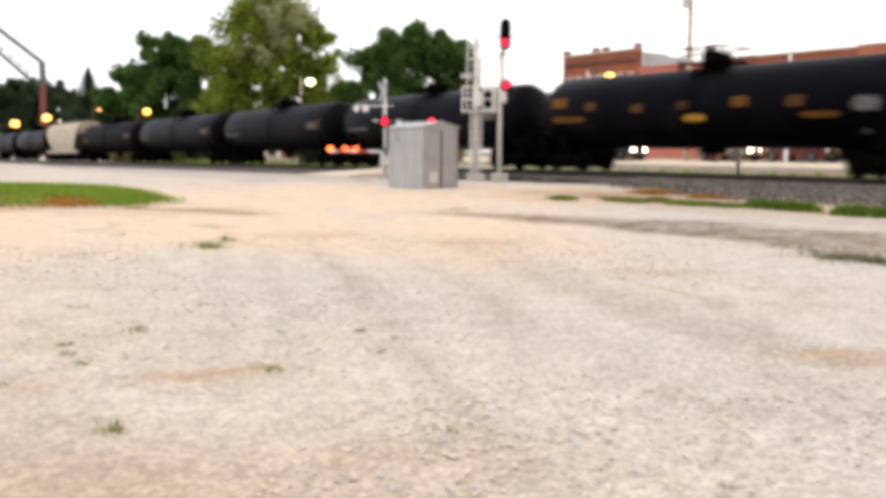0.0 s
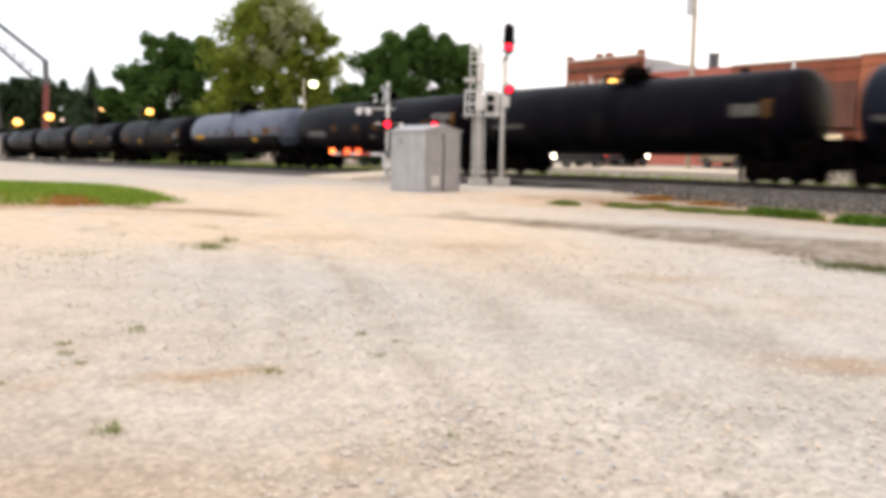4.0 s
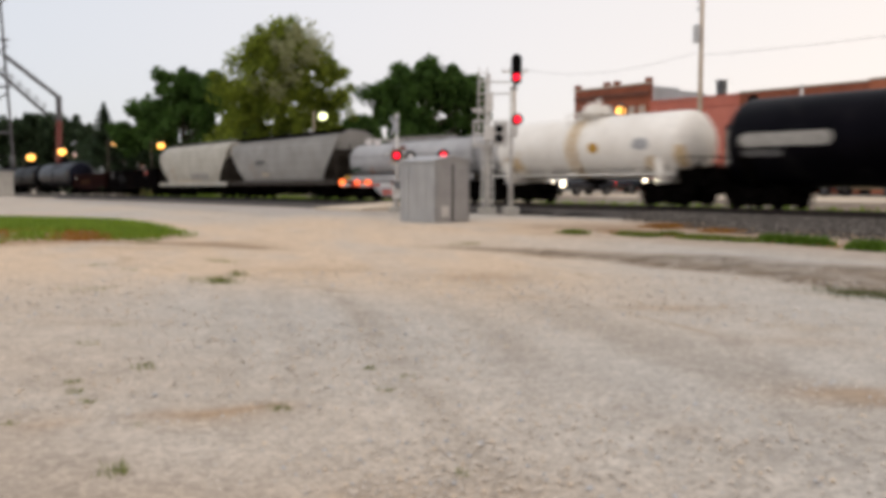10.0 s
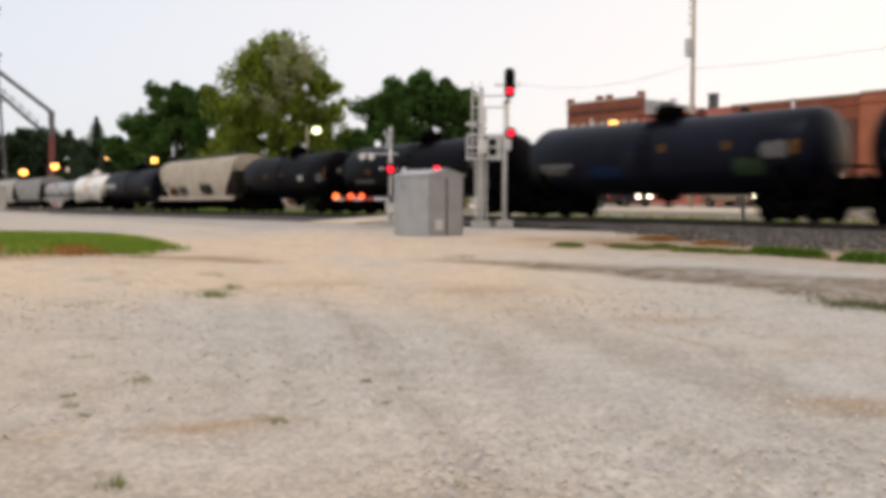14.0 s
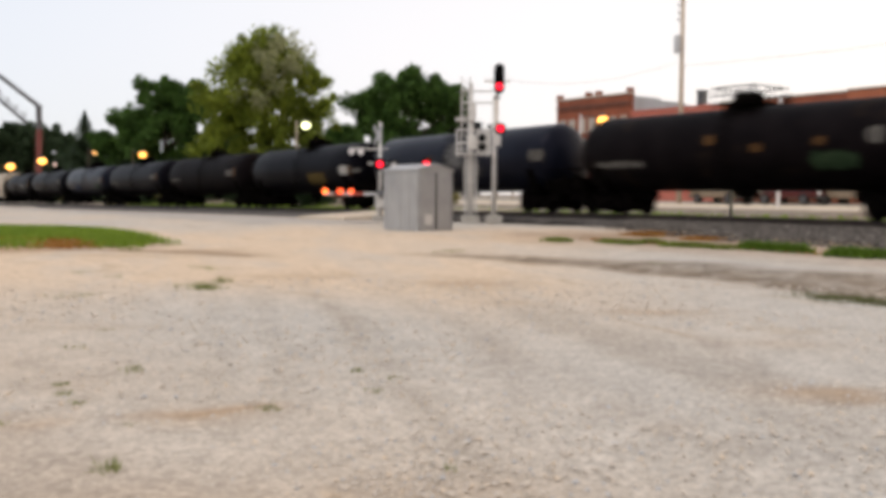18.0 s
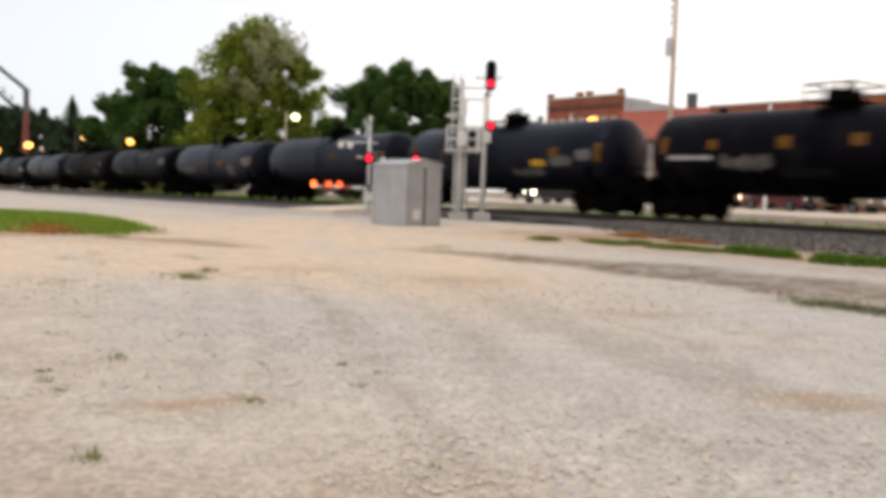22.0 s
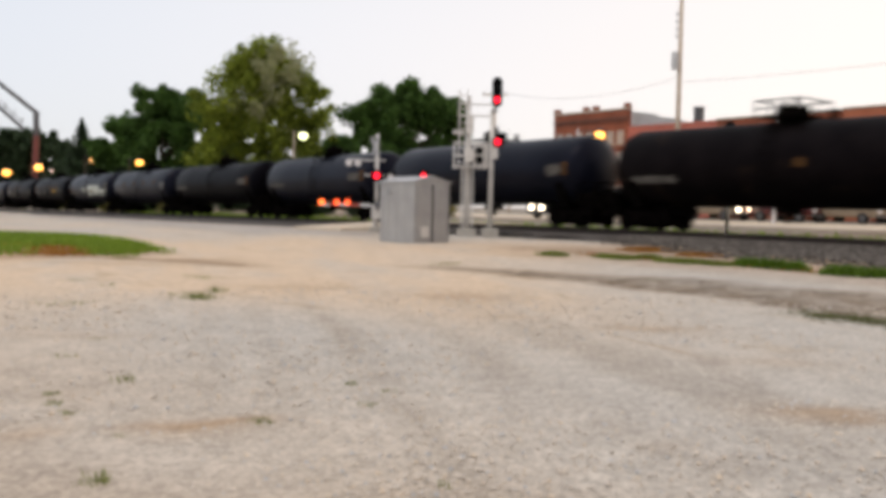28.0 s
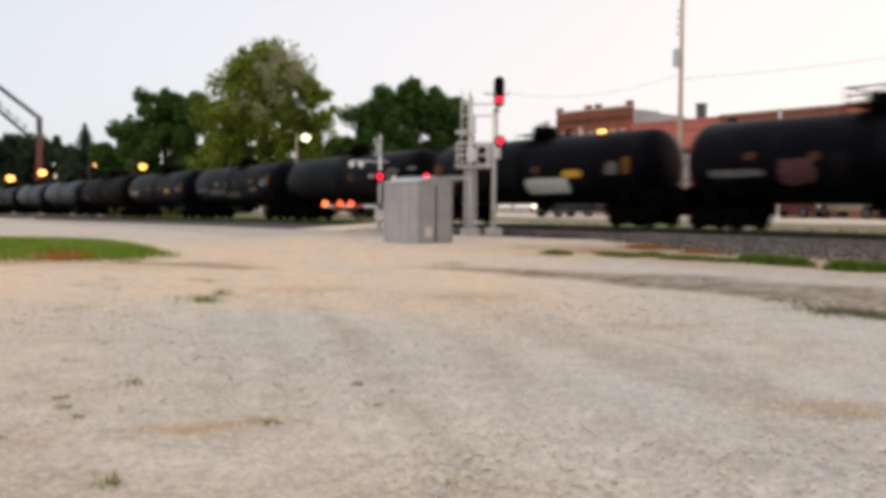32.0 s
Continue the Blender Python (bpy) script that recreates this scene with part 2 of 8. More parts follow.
    col = mix(ramp_of(noise_at(0.35, 7, 0.7, None, 0.5), 0.60, 0.78), col, dirt)
    att = nn.new("ShaderNodeAttribute")
    att.attribute_name = "soil"
    col = mix(att.outputs["Fac"], col, (0.27, 0.16, 0.082))
    att2 = nn.new("ShaderNodeAttribute")
    att2.attribute_name = "earth"
    worn = mix(1.0, att2.outputs["Color"], ramp_of(noise_at(2.2, 6, 0.7, (36, 1.0, 0.45), 0.5), 0.28, 0.56, (0.25,) * 3), "MULTIPLY")
    col = mix(worn, col, mix(ramp_of(noise_at(1.6, 5), 0.35, 0.65), (0.085, 0.055, 0.03), (0.17, 0.118, 0.07)))
    att3 = nn.new("ShaderNodeAttribute")
    att3.attribute_name = "dust"
    col = mix(att3.outputs["Fac"], col, (0.36, 0.25, 0.155))
    col = mix(1.0, col, ramp_of(noise_at(2.3, 6, 0.7), 0.3, 0.7, (0.82,) * 3, (1.1,) * 3), "MULTIPLY")
    peb = nn.new("ShaderNodeTexVoronoi")
    peb.inputs["Scale"].default_value = 30
    ll.new(tc.outputs["Object"], peb.inputs["Vector"])
    col = mix(0.42, col, ramp_of(peb.outputs["Color"], 0.15, 0.85, (0.55,) * 3, (1.38,) * 3), "MULTIPLY")
    col = mix(0.8, col, ramp_of(noise_at(11, 6, 0.75), 0.3, 0.7, (0.78,) * 3, (1.16,) * 3), "MULTIPLY")
    col = mix(0.6, col, ramp_of(noise_at(60, 3), 0.3, 0.7, (0.72,) * 3, (1.2,) * 3), "MULTIPLY")
    ll.new(col, b.inputs["Base Color"])
    b.inputs["Roughness"].default_value = 0.92
    b.inputs["Specular IOR Level"].default_value = 0.25
    bp = nn.new("ShaderNodeBump")
    bp.inputs["Strength"].default_value, bp.inputs["Distance"].default_value = 0.35, 0.02
    ll.new(peb.outputs["Distance"], bp.inputs["Height"])
    ll.new(bp.outputs["Normal"], b.inputs["Normal"])
    return m


GRAVEL = ground_material()


def stone_material(name, shades):
    """Loose stones, each with its own shade: grey, buff, ochre or chalk."""
    m, nn, ll, b = nodes_of(name)
    geo, ramp = nn.new("ShaderNodeNewGeometry"), nn.new("ShaderNodeValToRGB")
    ce = ramp.color_ramp.elements
    while len(ce) < 5:
        ce.new(0.5)
    for e, (p, c) in zip(ce, shades):
        e.position, e.color = p, (*c, 1)
    ll.new(geo.outputs["Random Per Island"], ramp.inputs["Fac"])
    ll.new(ramp.outputs["Color"], b.inputs["Base Color"])
    b.inputs["Roughness"].default_value = 0.9
    return m


PEBBLE = stone_material("pebble", ((0.0, (0.40, 0.36, 0.31)), (0.35, (0.52, 0.46, 0.40)), (0.6, (0.58, 0.52, 0.45)), (0.8, (0.60, 0.49, 0.37)), (0.9, (0.42, 0.43, 0.45)), (1.0, (0.78, 0.75, 0.70))))
BALLAST_STONE = stone_material("ballast_stone", ((0.0, (0.03, 0.026, 0.022)), (0.4, (0.06, 0.052, 0.046)), (0.7, (0.10, 0.087, 0.076)), (0.9, (0.14, 0.122, 0.107)), (1.0, (0.24, 0.212, 0.19))))
BALLAST = surface("ballast", (0.05, 0.043, 0.038), (0.11, 0.096, 0.085), 0.95, scale=14, fine=40, bump=0.8, detail_low=0.55)
ASPHALT = surface("pale_asphalt", (0.33, 0.29, 0.255), (0.45, 0.405, 0.36), 0.9, scale=0.6, fine=30, stain=(0.2, 0.19, 0.18), stain_at=0.68)
STREET = surface("street_concrete", (0.52, 0.44, 0.34), (0.64, 0.55, 0.43), 0.9, scale=0.4, fine=20)
BLADE = leafy("grass_blade", (0.10, 0.18, 0.016), (0.27, 0.38, 0.05), 0.8)
VERGE_BLADE = leafy("verge_grass_blade", (0.05, 0.105, 0.010), (0.15, 0.25, 0.03), 0.8)
BLADE_MIX = leafy("olive_verge_blade", (0.075, 0.12, 0.014), (0.21, 0.26, 0.04), 0.8)
WEED = leafy("lot_weeds", (0.125, 0.155, 0.05), (0.28, 0.30, 0.11), 0.8)
OLIVE_BLADE = leafy("olive_weeds", (0.06, 0.07, 0.025), (0.14, 0.15, 0.055), 0.8)
STRAW = leafy("straw_grass", (0.15, 0.15, 0.045), (0.34, 0.31, 0.12), 0.8)
DRY_BLADE = leafy("dry_grass", (0.24, 0.10, 0.02), (0.42, 0.21, 0.045), 0.8)
# near-black ballast: the shade under the train is put into this colour
SHADED_BALLAST = surface("shaded_ballast", (0.014, 0.012, 0.011), (0.04, 0.035, 0.03), 0.9, scale=9, fine=40, bump=0.7, spec=0.1)
RAIL_STEEL = surface("rail_steel", (0.018, 0.013, 0.011), (0.045, 0.03, 0.023), 0.75, 0.2, scale=4)
TIE_WOOD = surface("creosoted_wood", (0.03, 0.024, 0.02), (0.07, 0.055, 0.045), 0.9, scale=5)
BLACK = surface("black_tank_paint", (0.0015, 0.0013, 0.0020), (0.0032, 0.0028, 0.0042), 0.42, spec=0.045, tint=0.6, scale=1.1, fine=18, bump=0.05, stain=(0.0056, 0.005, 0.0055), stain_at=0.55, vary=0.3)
BLUEBLACK = surface("blue_black_paint", (0.0028, 0.0034, 0.0072), (0.0060, 0.0070, 0.0135), 0.38, spec=0.13, tint=0.6, scale=0.9, fine=18, bump=0.05, stain=(0.011, 0.011, 0.012), stain_at=0.6, vary=0.15)
BROWNBLACK = surface("rusty_black_paint", (0.0013, 0.0009, 0.0010), (0.003, 0.0021, 0.0020), 0.7, spec=0.006, tint=0.4, scale=1.4, fine=18, bump=0.08, stain=(0.007, 0.004, 0.003), stain_at=0.55)
RUSTBLACK = surface("sooty_black_paint", (0.0038, 0.0029, 0.0031), (0.0072, 0.0056, 0.0058), 0.55, spec=0.03, tint=0.5, scale=1.2, fine=18, bump=0.06, stain=(0.012, 0.008, 0.006), stain_at=0.58)
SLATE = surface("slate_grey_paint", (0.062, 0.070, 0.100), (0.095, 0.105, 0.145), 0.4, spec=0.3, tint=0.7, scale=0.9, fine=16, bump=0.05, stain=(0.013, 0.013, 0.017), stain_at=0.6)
WHITE_TANK = surface("white_tank_paint", (0.74, 0.70, 0.64), (0.85, 0.82, 0.77), 0.45, scale=0.8, fine=14, bump=0.04, stain=(0.62, 0.53, 0.40), stain_at=0.62)
TAN_STAIN = surface("product_stain", (0.55, 0.40, 0.22), (0.68, 0.56, 0.40), 0.6, scale=2.0, fine=14, bump=0.05)
HOPPER_PALE = surface("pale_grey_hopper", (0.33, 0.305, 0.25), (0.45, 0.425, 0.37), 0.6, scale=0.7, fine=12, bump=0.05, stain=(0.32, 0.26, 0.19), stain_at=0.6)
HOPPER_GREY = surface("grey_hopper", (0.20, 0.19, 0.175), (0.29, 0.28, 0.262), 0.6, scale=0.7, fine=12, bump=0.05, stain=(0.22, 0.19, 0.16), stain_at=0.6)
HOPPER_TAN = surface("tan_hopper", (0.36, 0.295, 0.215), (0.47, 0.40, 0.31), 0.6, scale=0.7, fine=12, bump=0.05, stain=(0.36, 0.28, 0.19), stain_at=0.6)
CEMENT = surface("dusty_grey_hopper", (0.30, 0.30, 0.31), (0.42, 0.42, 0.43), 0.6, scale=0.9, fine=12, bump=0.06, stain=(0.33, 0.20, 0.13), stain_at=0.62)
RUST = surface("rust_brown_gondola", (0.008, 0.0022, 0.0018), (0.022, 0.0062, 0.004), 0.85, spec=0.05, tint=0.4, scale=1.6, fine=14, bump=0.15, stain=(0.075, 0.024, 0.010), stain_at=0.62)
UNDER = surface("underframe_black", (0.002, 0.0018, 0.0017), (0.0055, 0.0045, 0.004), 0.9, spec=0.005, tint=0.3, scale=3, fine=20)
HOPPER_END = surface("dark_hopper_end", (0.03, 0.024, 0.02), (0.06, 0.05, 0.04), 0.8, scale=2, spec=0.2)
HATCH = surface("roof_walk_steel", (0.10, 0.10, 0.095), (0.2, 0.2, 0.19), 0.7, 0.3, scale=3)
DULL_OCHRE = surface("dirty_reflective_tape", (0.045, 0.022, 0.009), (0.09, 0.045, 0.014), 0.6, scale=8, spec=0.06)
OCHRE = surface("ochre_reflective_tape", (0.075, 0.032, 0.007), (0.15, 0.068, 0.013), 0.6, scale=8, spec=0.06)
DULL_YELLOW = surface("faded_yellow_scrawl", (0.05, 0.034, 0.008), (0.10, 0.07, 0.02), 0.6, scale=5, spec=0.06)
YELLOW = surface("yellow_paint", (0.38, 0.20, 0.02), (0.52, 0.31, 0.04), 0.55, scale=6, spec=0.06)
STENCIL = surface("white_stencil", (0.24, 0.23, 0.21), (0.40, 0.385, 0.36), 0.6, scale=5, spec=0.1)
FADED = surface("faded_stencil", (0.05, 0.046, 0.042), (0.13, 0.122, 0.11), 0.7, scale=5, spec=0.06)
GREYMARK = surface("grey_marking", (0.07, 0.07, 0.073), (0.145, 0.14, 0.135), 0.6, scale=3, spec=0.06)
DIMMARK = surface("faded_grey_scrawl", (0.006, 0.0055, 0.006), (0.013, 0.012, 0.0125), 0.7, scale=4, spec=0.06)
BLUEMARK = surface("blue_paint", (0.004, 0.010, 0.032), (0.009, 0.019, 0.055), 0.5, scale=3, spec=0.06)
GREENMARK = surface("green_paint", (0.012, 0.026, 0.012), (0.032, 0.052, 0.026), 0.5, scale=3, spec=0.06)
PINKMARK = surface("faded_pink_paint", (0.06, 0.025, 0.03), (0.11, 0.05, 0.055), 0.7, scale=4, spec=0.06)
GHOST = surface("chalky_graffiti", (0.34, 0.36, 0.31), (0.56, 0.58, 0.52), 0.7, scale=5)
MAROON = surface("maroon_paint", (0.13, 0.045, 0.035), (0.20, 0.08, 0.06), 0.6, scale=3, spec=0.06)
REDMARK = surface("red_paint", (0.36, 0.06, 0.05), (0.5, 0.12, 0.09), 0.6, scale=4, spec=0.06)
ALU = surface("weathered_aluminium", (0.56, 0.54, 0.52), (0.70, 0.68, 0.65), 0.45, 0.15, scale=3, fine=25, bump=0.05)
CASE_GREY = surface("galvanised_case", (0.33, 0.325, 0.325), (0.42, 0.415, 0.41), 0.45, 0.35, scale=1.6, fine=25, bump=0.05)
SIGNAL_BLACK = surface("signal_black", (0.002, 0.002, 0.0022), (0.005, 0.005, 0.005), 0.8, spec=0.1, scale=4)
CONCRETE = surface("concrete", (0.34, 0.32, 0.29), (0.46, 0.44, 0.40), 0.9, scale=2)
RED_LIGHT = glow("red_signal_lens", (1.0, 0.008, 0.03), 2.2)
GATE_LIGHT = glow("gate_lamp_lens", (1.0, 0.14, 0.02), 3.2)
SODIUM = glow("sodium_lamp", (1.0, 0.44, 0.08), 3.6)
MERCURY = glow("mercury_lamp", (0.95, 1.0, 0.52), 3.0)
WARMING = glow("warming_lamp", (1.0, 0.72, 0.62), 0.55)
FADING_IN = glow("half_warm_sodium_lamp", (1.0, 0.52, 0.16), 2.3)
GATE_FLASH = glow("gate_flash_lens", (1.0, 0.10, 0.02), 1.9)
HEADLIGHT = glow("headlight", (1.0, 0.86, 0.62), 6.0)
TAIL = glow("tail_light", (1.0, 0.03, 0.015), 2.2)
CLEAR_LENS = surface("pale_lens", (0.6, 0.58, 0.58), (0.75, 0.72, 0.72), 0.25, scale=5)
BRICK = surface("red_brick", (0.20, 0.06, 0.03), (0.29, 0.088, 0.043), 0.9, scale=0.9, fine=6, bump=0.1, stain=(0.14, 0.055, 0.04), stain_at=0.62)
BRICK_DARK = surface("dark_brick", (0.105, 0.045, 0.03), (0.15, 0.062, 0.042), 0.9, scale=0.9, fine=6, bump=0.1)
PINK = surface("salmon_stucco", (0.46, 0.14, 0.10), (0.54, 0.18, 0.13), 0.85, scale=0.6, fine=5, bump=0.05)
ORANGE_BRICK = surface("orange_brick", (0.32, 0.10, 0.05), (0.40, 0.135, 0.068), 0.9, scale=0.8, fine=6, bump=0.1)
PALE_WALL = surface("whitewashed_wall", (0.44, 0.45, 0.47), (0.54, 0.55, 0.57), 0.85, scale=0.7, fine=6, stain=(0.38, 0.38, 0.39), stain_at=0.6)
STONE_TRIM = surface("stone_trim", (0.42, 0.35, 0.29), (0.52, 0.45, 0.38), 0.85, scale=2)
SHINGLE = surface("grey_shingles", (0.10, 0.092, 0.084), (0.165, 0.152, 0.14), 0.9, scale=1.5, fine=9, bump=0.2)
ROOFING = surface("tar_roof", (0.06, 0.06, 0.06), (0.11, 0.11, 0.11), 0.9, scale=1)
WOOD_POLE = surface("weathered_pole", (0.42, 0.34, 0.26), (0.55, 0.46, 0.37), 0.9, scale=4, fine=30)
STEEL_GREY = surface("grey_steel", (0.075, 0.072, 0.075), (0.13, 0.127, 0.13), 0.6, 0.4, scale=2)
RED_STEEL = surface("red_primer_steel", (0.13, 0.03, 0.025), (0.2, 0.055, 0.04), 0.7, scale=2)
BARK = surface("bark", (0.05, 0.038, 0.028), (0.10, 0.08, 0.06), 0.95, scale=3, bump=0.5)
LEAF_DARK = leafy("dark_leaves", (0.018, 0.048, 0.012), (0.095, 0.175, 0.036))
LEAF_MID = leafy("summer_leaves", (0.020, 0.048, 0.008), (0.33, 0.39, 0.050))
LEAF_FAR = leafy("far_leaves", (0.016, 0.032, 0.016), (0.055, 0.085, 0.04))
LEAF_PALE = leafy("thin_pale_leaves", (0.20, 0.21, 0.10), (0.42, 0.43, 0.24))


def glass(name, colour=(0.05, 0.055, 0.06)):
    m, nn, ll, b = nodes_of(name)
    b.inputs["Base Color"].default_value, b.inputs["Roughness"].default_value = (*colour, 1), 0.06
    b.inputs["Specular IOR Level"].default_value = 0.8
    return m


PANE = glass("window_glass")
# glass of the narrow windows, the bright sky's reflection put into its colour
SKY_PANE = surface("sky_toned_pane", (0.42, 0.40, 0.38), (0.55, 0.53, 0.50), 0.3, scale=2, bump=0)
LIT_PANE = glow("lit_window", (1.0, 0.78, 0.48), 1.0)
CAR_TAN = surface("tan_car_paint", (0.22, 0.17, 0.12), (0.28, 0.22, 0.16), 0.25, scale=2, bump=0)
CAR_YELLOW = surface("yellow_van_paint", (0.62, 0.34, 0.05), (0.72, 0.42, 0.08), 0.35, scale=2, bump=0)
CAR_DARK = surface("dark_car_paint", (0.02, 0.022, 0.028), (0.03, 0.033, 0.04), 0.25, scale=2, bump=0)
CAR_RED = surface("maroon_car_paint", (0.07, 0.012, 0.01), (0.10, 0.018, 0.016), 0.25, scale=2, bump=0)
TYRE = surface("tyre_rubber", (0.01, 0.01, 0.01), (0.02, 0.02, 0.02), 0.9, scale=5)


# ---- mesh helpers ----
def mesh_of(bm, material, smooth=False, name="mesh"):
    me = bpy.data.meshes.new(name)
    bmesh.ops.recalc_face_normals(bm, faces=bm.faces)
    bm.to_mesh(me)
    bm.free()
    if smooth:
        me.shade_smooth()
    for m in material if isinstance(material, (list, tuple)) else (material,):
        me.materials.append(m)
    return me


def box(bm, sx, sy, sz, x=0, y=0, z=0, rx=0, ry=0, rz=0, taper=1.0):
    """A box resting with its middle at x, y and its foot at z."""
    made = bmesh.ops.create_cube(bm, size=1)["verts"]
    for v in made:
        k = taper if v.co.z > 0 else 1
        v.co = Vector((v.co.x * sx * k, v.co.y * sy * k, (v.co.z + 0.5) * sz))
    bmesh.ops.transform(bm, matrix=pose(x, y, z, rx, ry, rz), verts=made)
    return made


def rod(bm, a, b, r, r2=None, seg=10):
    """A round bar from a to b."""
    a, b = Vector(a), Vector(b)
    d = b - a
    m = Matrix.Translation((a + b) / 2) @ d.to_track_quat("Z", "Y").to_matrix().to_4x4()
    return bmesh.ops.create_cone(bm, cap_ends=True, segments=seg, radius1=r, radius2=r if r2 is None else r2, depth=d.length, matrix=m)["verts"]


def lathe(bm, profile, seg=32, axis="x"):
    """Turn (place along the axis, radius) pairs round the axis."""
    rings = []
    for a, r in profile:
        ring = []
        for i in range(seg):
            c, s = math.cos(2 * math.pi * i / seg) * r, math.sin(2 * math.pi * i / seg) * r
            ring.append(bm.verts.new((a, c, s) if axis == "x" else (c, s, a)))
        rings.append(ring)
    for p, q in zip(rings, rings[1:]):
        for i in range(seg):
            bm.faces.new((p[i], p[(i + 1) % seg], q[(i + 1) % seg], q[i]))
    for ring in (rings[0], rings[-1]):
        bm.faces.new(ring)
    return [v for r in rings for v in r]


def bevel(bm, w, seg=2):
    bmesh.ops.bevel(bm, geom=bm.edges[:] + bm.verts[:], offset=w, segments=seg, profile=0.5, affect="EDGES")


def part(name, bm, material, parent, label="", smooth=False):
    ob = new(name, mesh_of(bm, material, smooth, name))
    ob.parent = parent
    return tagged(ob, label) if label else ob


def piece(name, me, parent, m=None, label=""):
    """A part on shared mesh data."""
    ob = new(name, me)
    ob.parent = parent
    if m is not None:
        ob.matrix_basis = m
    return tagged(ob, label) if label else ob


def thing(name, m, label, category, group="", kind=""):
    ob = new(name)
    ob.matrix_basis = m
    ob.empty_display_size = 0.3
    return tagged(ob, label, category, group, kind)


def raw_mesh(name, verts, faces, material, smooth=False):
    me = bpy.data.meshes.new(name)
    me.from_pydata([tuple(v) for v in verts], [], faces)
    me.materials.append(material)
    if smooth:
        me.shade_smooth()
    return me


def quads_mesh(name, corners, material, size=4):
    """Many loose triangles or quads from an array of shape (count, size, 3)."""
    corners = np.asarray(corners, dtype=np.float32)
    n = len(corners)
    me = bpy.data.meshes.new(name)
    me.vertices.add(n * size)
    me.vertices.foreach_set("co", corners.reshape(-1))
    me.loops.add(n * size)
    me.loops.foreach_set("vertex_index", np.arange(n * size, dtype=np.int32))
    me.polygons.add(n)
    me.polygons.foreach_set("loop_start", np.arange(0, n * size, size, dtype=np.int32))
    me.update(calc_edges=True)
    me.validate()
    me.materials.append(material)
    return me


def smoothstep(a, b, x):
    t = np.clip((x - a) / (b - a), 0, 1)
    return t * t * (3 - 2 * t)


# ---- ground ----
def ground_z(x, y):
    """Level lot that climbs to the track bed; a gentle grassy mound by the road."""
    q = x * N.x + y * N.y
    s = x * U.x + y * U.y
    z = 0.15 * smoothstep(13, 18.5, q) + 0.55 * smoothstep(33.5, 38, q) * smoothstep(120, 85, s)
    e = ((x + 17.5) / 10.4) ** 2 + ((y - 27.0) / 7.6) ** 2
    z = z + 0.15 * smoothstep(1.05, 0.5, e) + fall(s) * smoothstep(15, 24, q) * smoothstep(40, 34, q)
    return z


# bare dirt streaks: place, reach across and along, strength
STREAKS = [(-5.7, 22.4, 1.1, 0.45, 0.8), (-1.55, 5.72, 0.34, 0.2, 1.0), (-1.2, 6.0, 0.22, 0.12, 0.8), (2.95, 6.4, 0.5, 0.25, 0.9), (-2.5, 5.5, 0.25, 0.3, 0.7), (-1.9, 4.6, 0.3, 0.3, 0.4), (-2.7, 4.6, 0.9, 0.8, 0.5), (-3.9, 6.2, 0.8, 0.7, 0.35), (-1.6, 3.6, 1.6, 0.9, 0.62), (-3.6, 5.0, 1.1, 0.9, 0.4), (-0.2, 4.2, 0.9, 0.35, 0.35), (-3.4, 7.2, 1.2, 1.2, 0.2), (2.7, 11.1, 0.7, 0.3, 0.65), (0.6, 14.4, 1.0, 0.8, 0.6), (-2.2, 15.8, 1.3, 0.6, 0.45), (1.0, 12.0, 0.6, 0.25, 0.3),
           (-2.6, 6.6, 0.2, 0.5, 0.35), (-3.6, 9.6, 0.8, 0.3, 0.3), (-7.2, 20.6, 2.2, 0.5, 0.5), (3.4, 8.6, 0.5, 0.25, 0.4), (-5.04, 21.4, 0.9, 0.3, 0.9), (-6.3, 22.4, 0.9, 0.35, 0.8), (-7.5, 22.9, 0.9, 0.3, 0.8)]


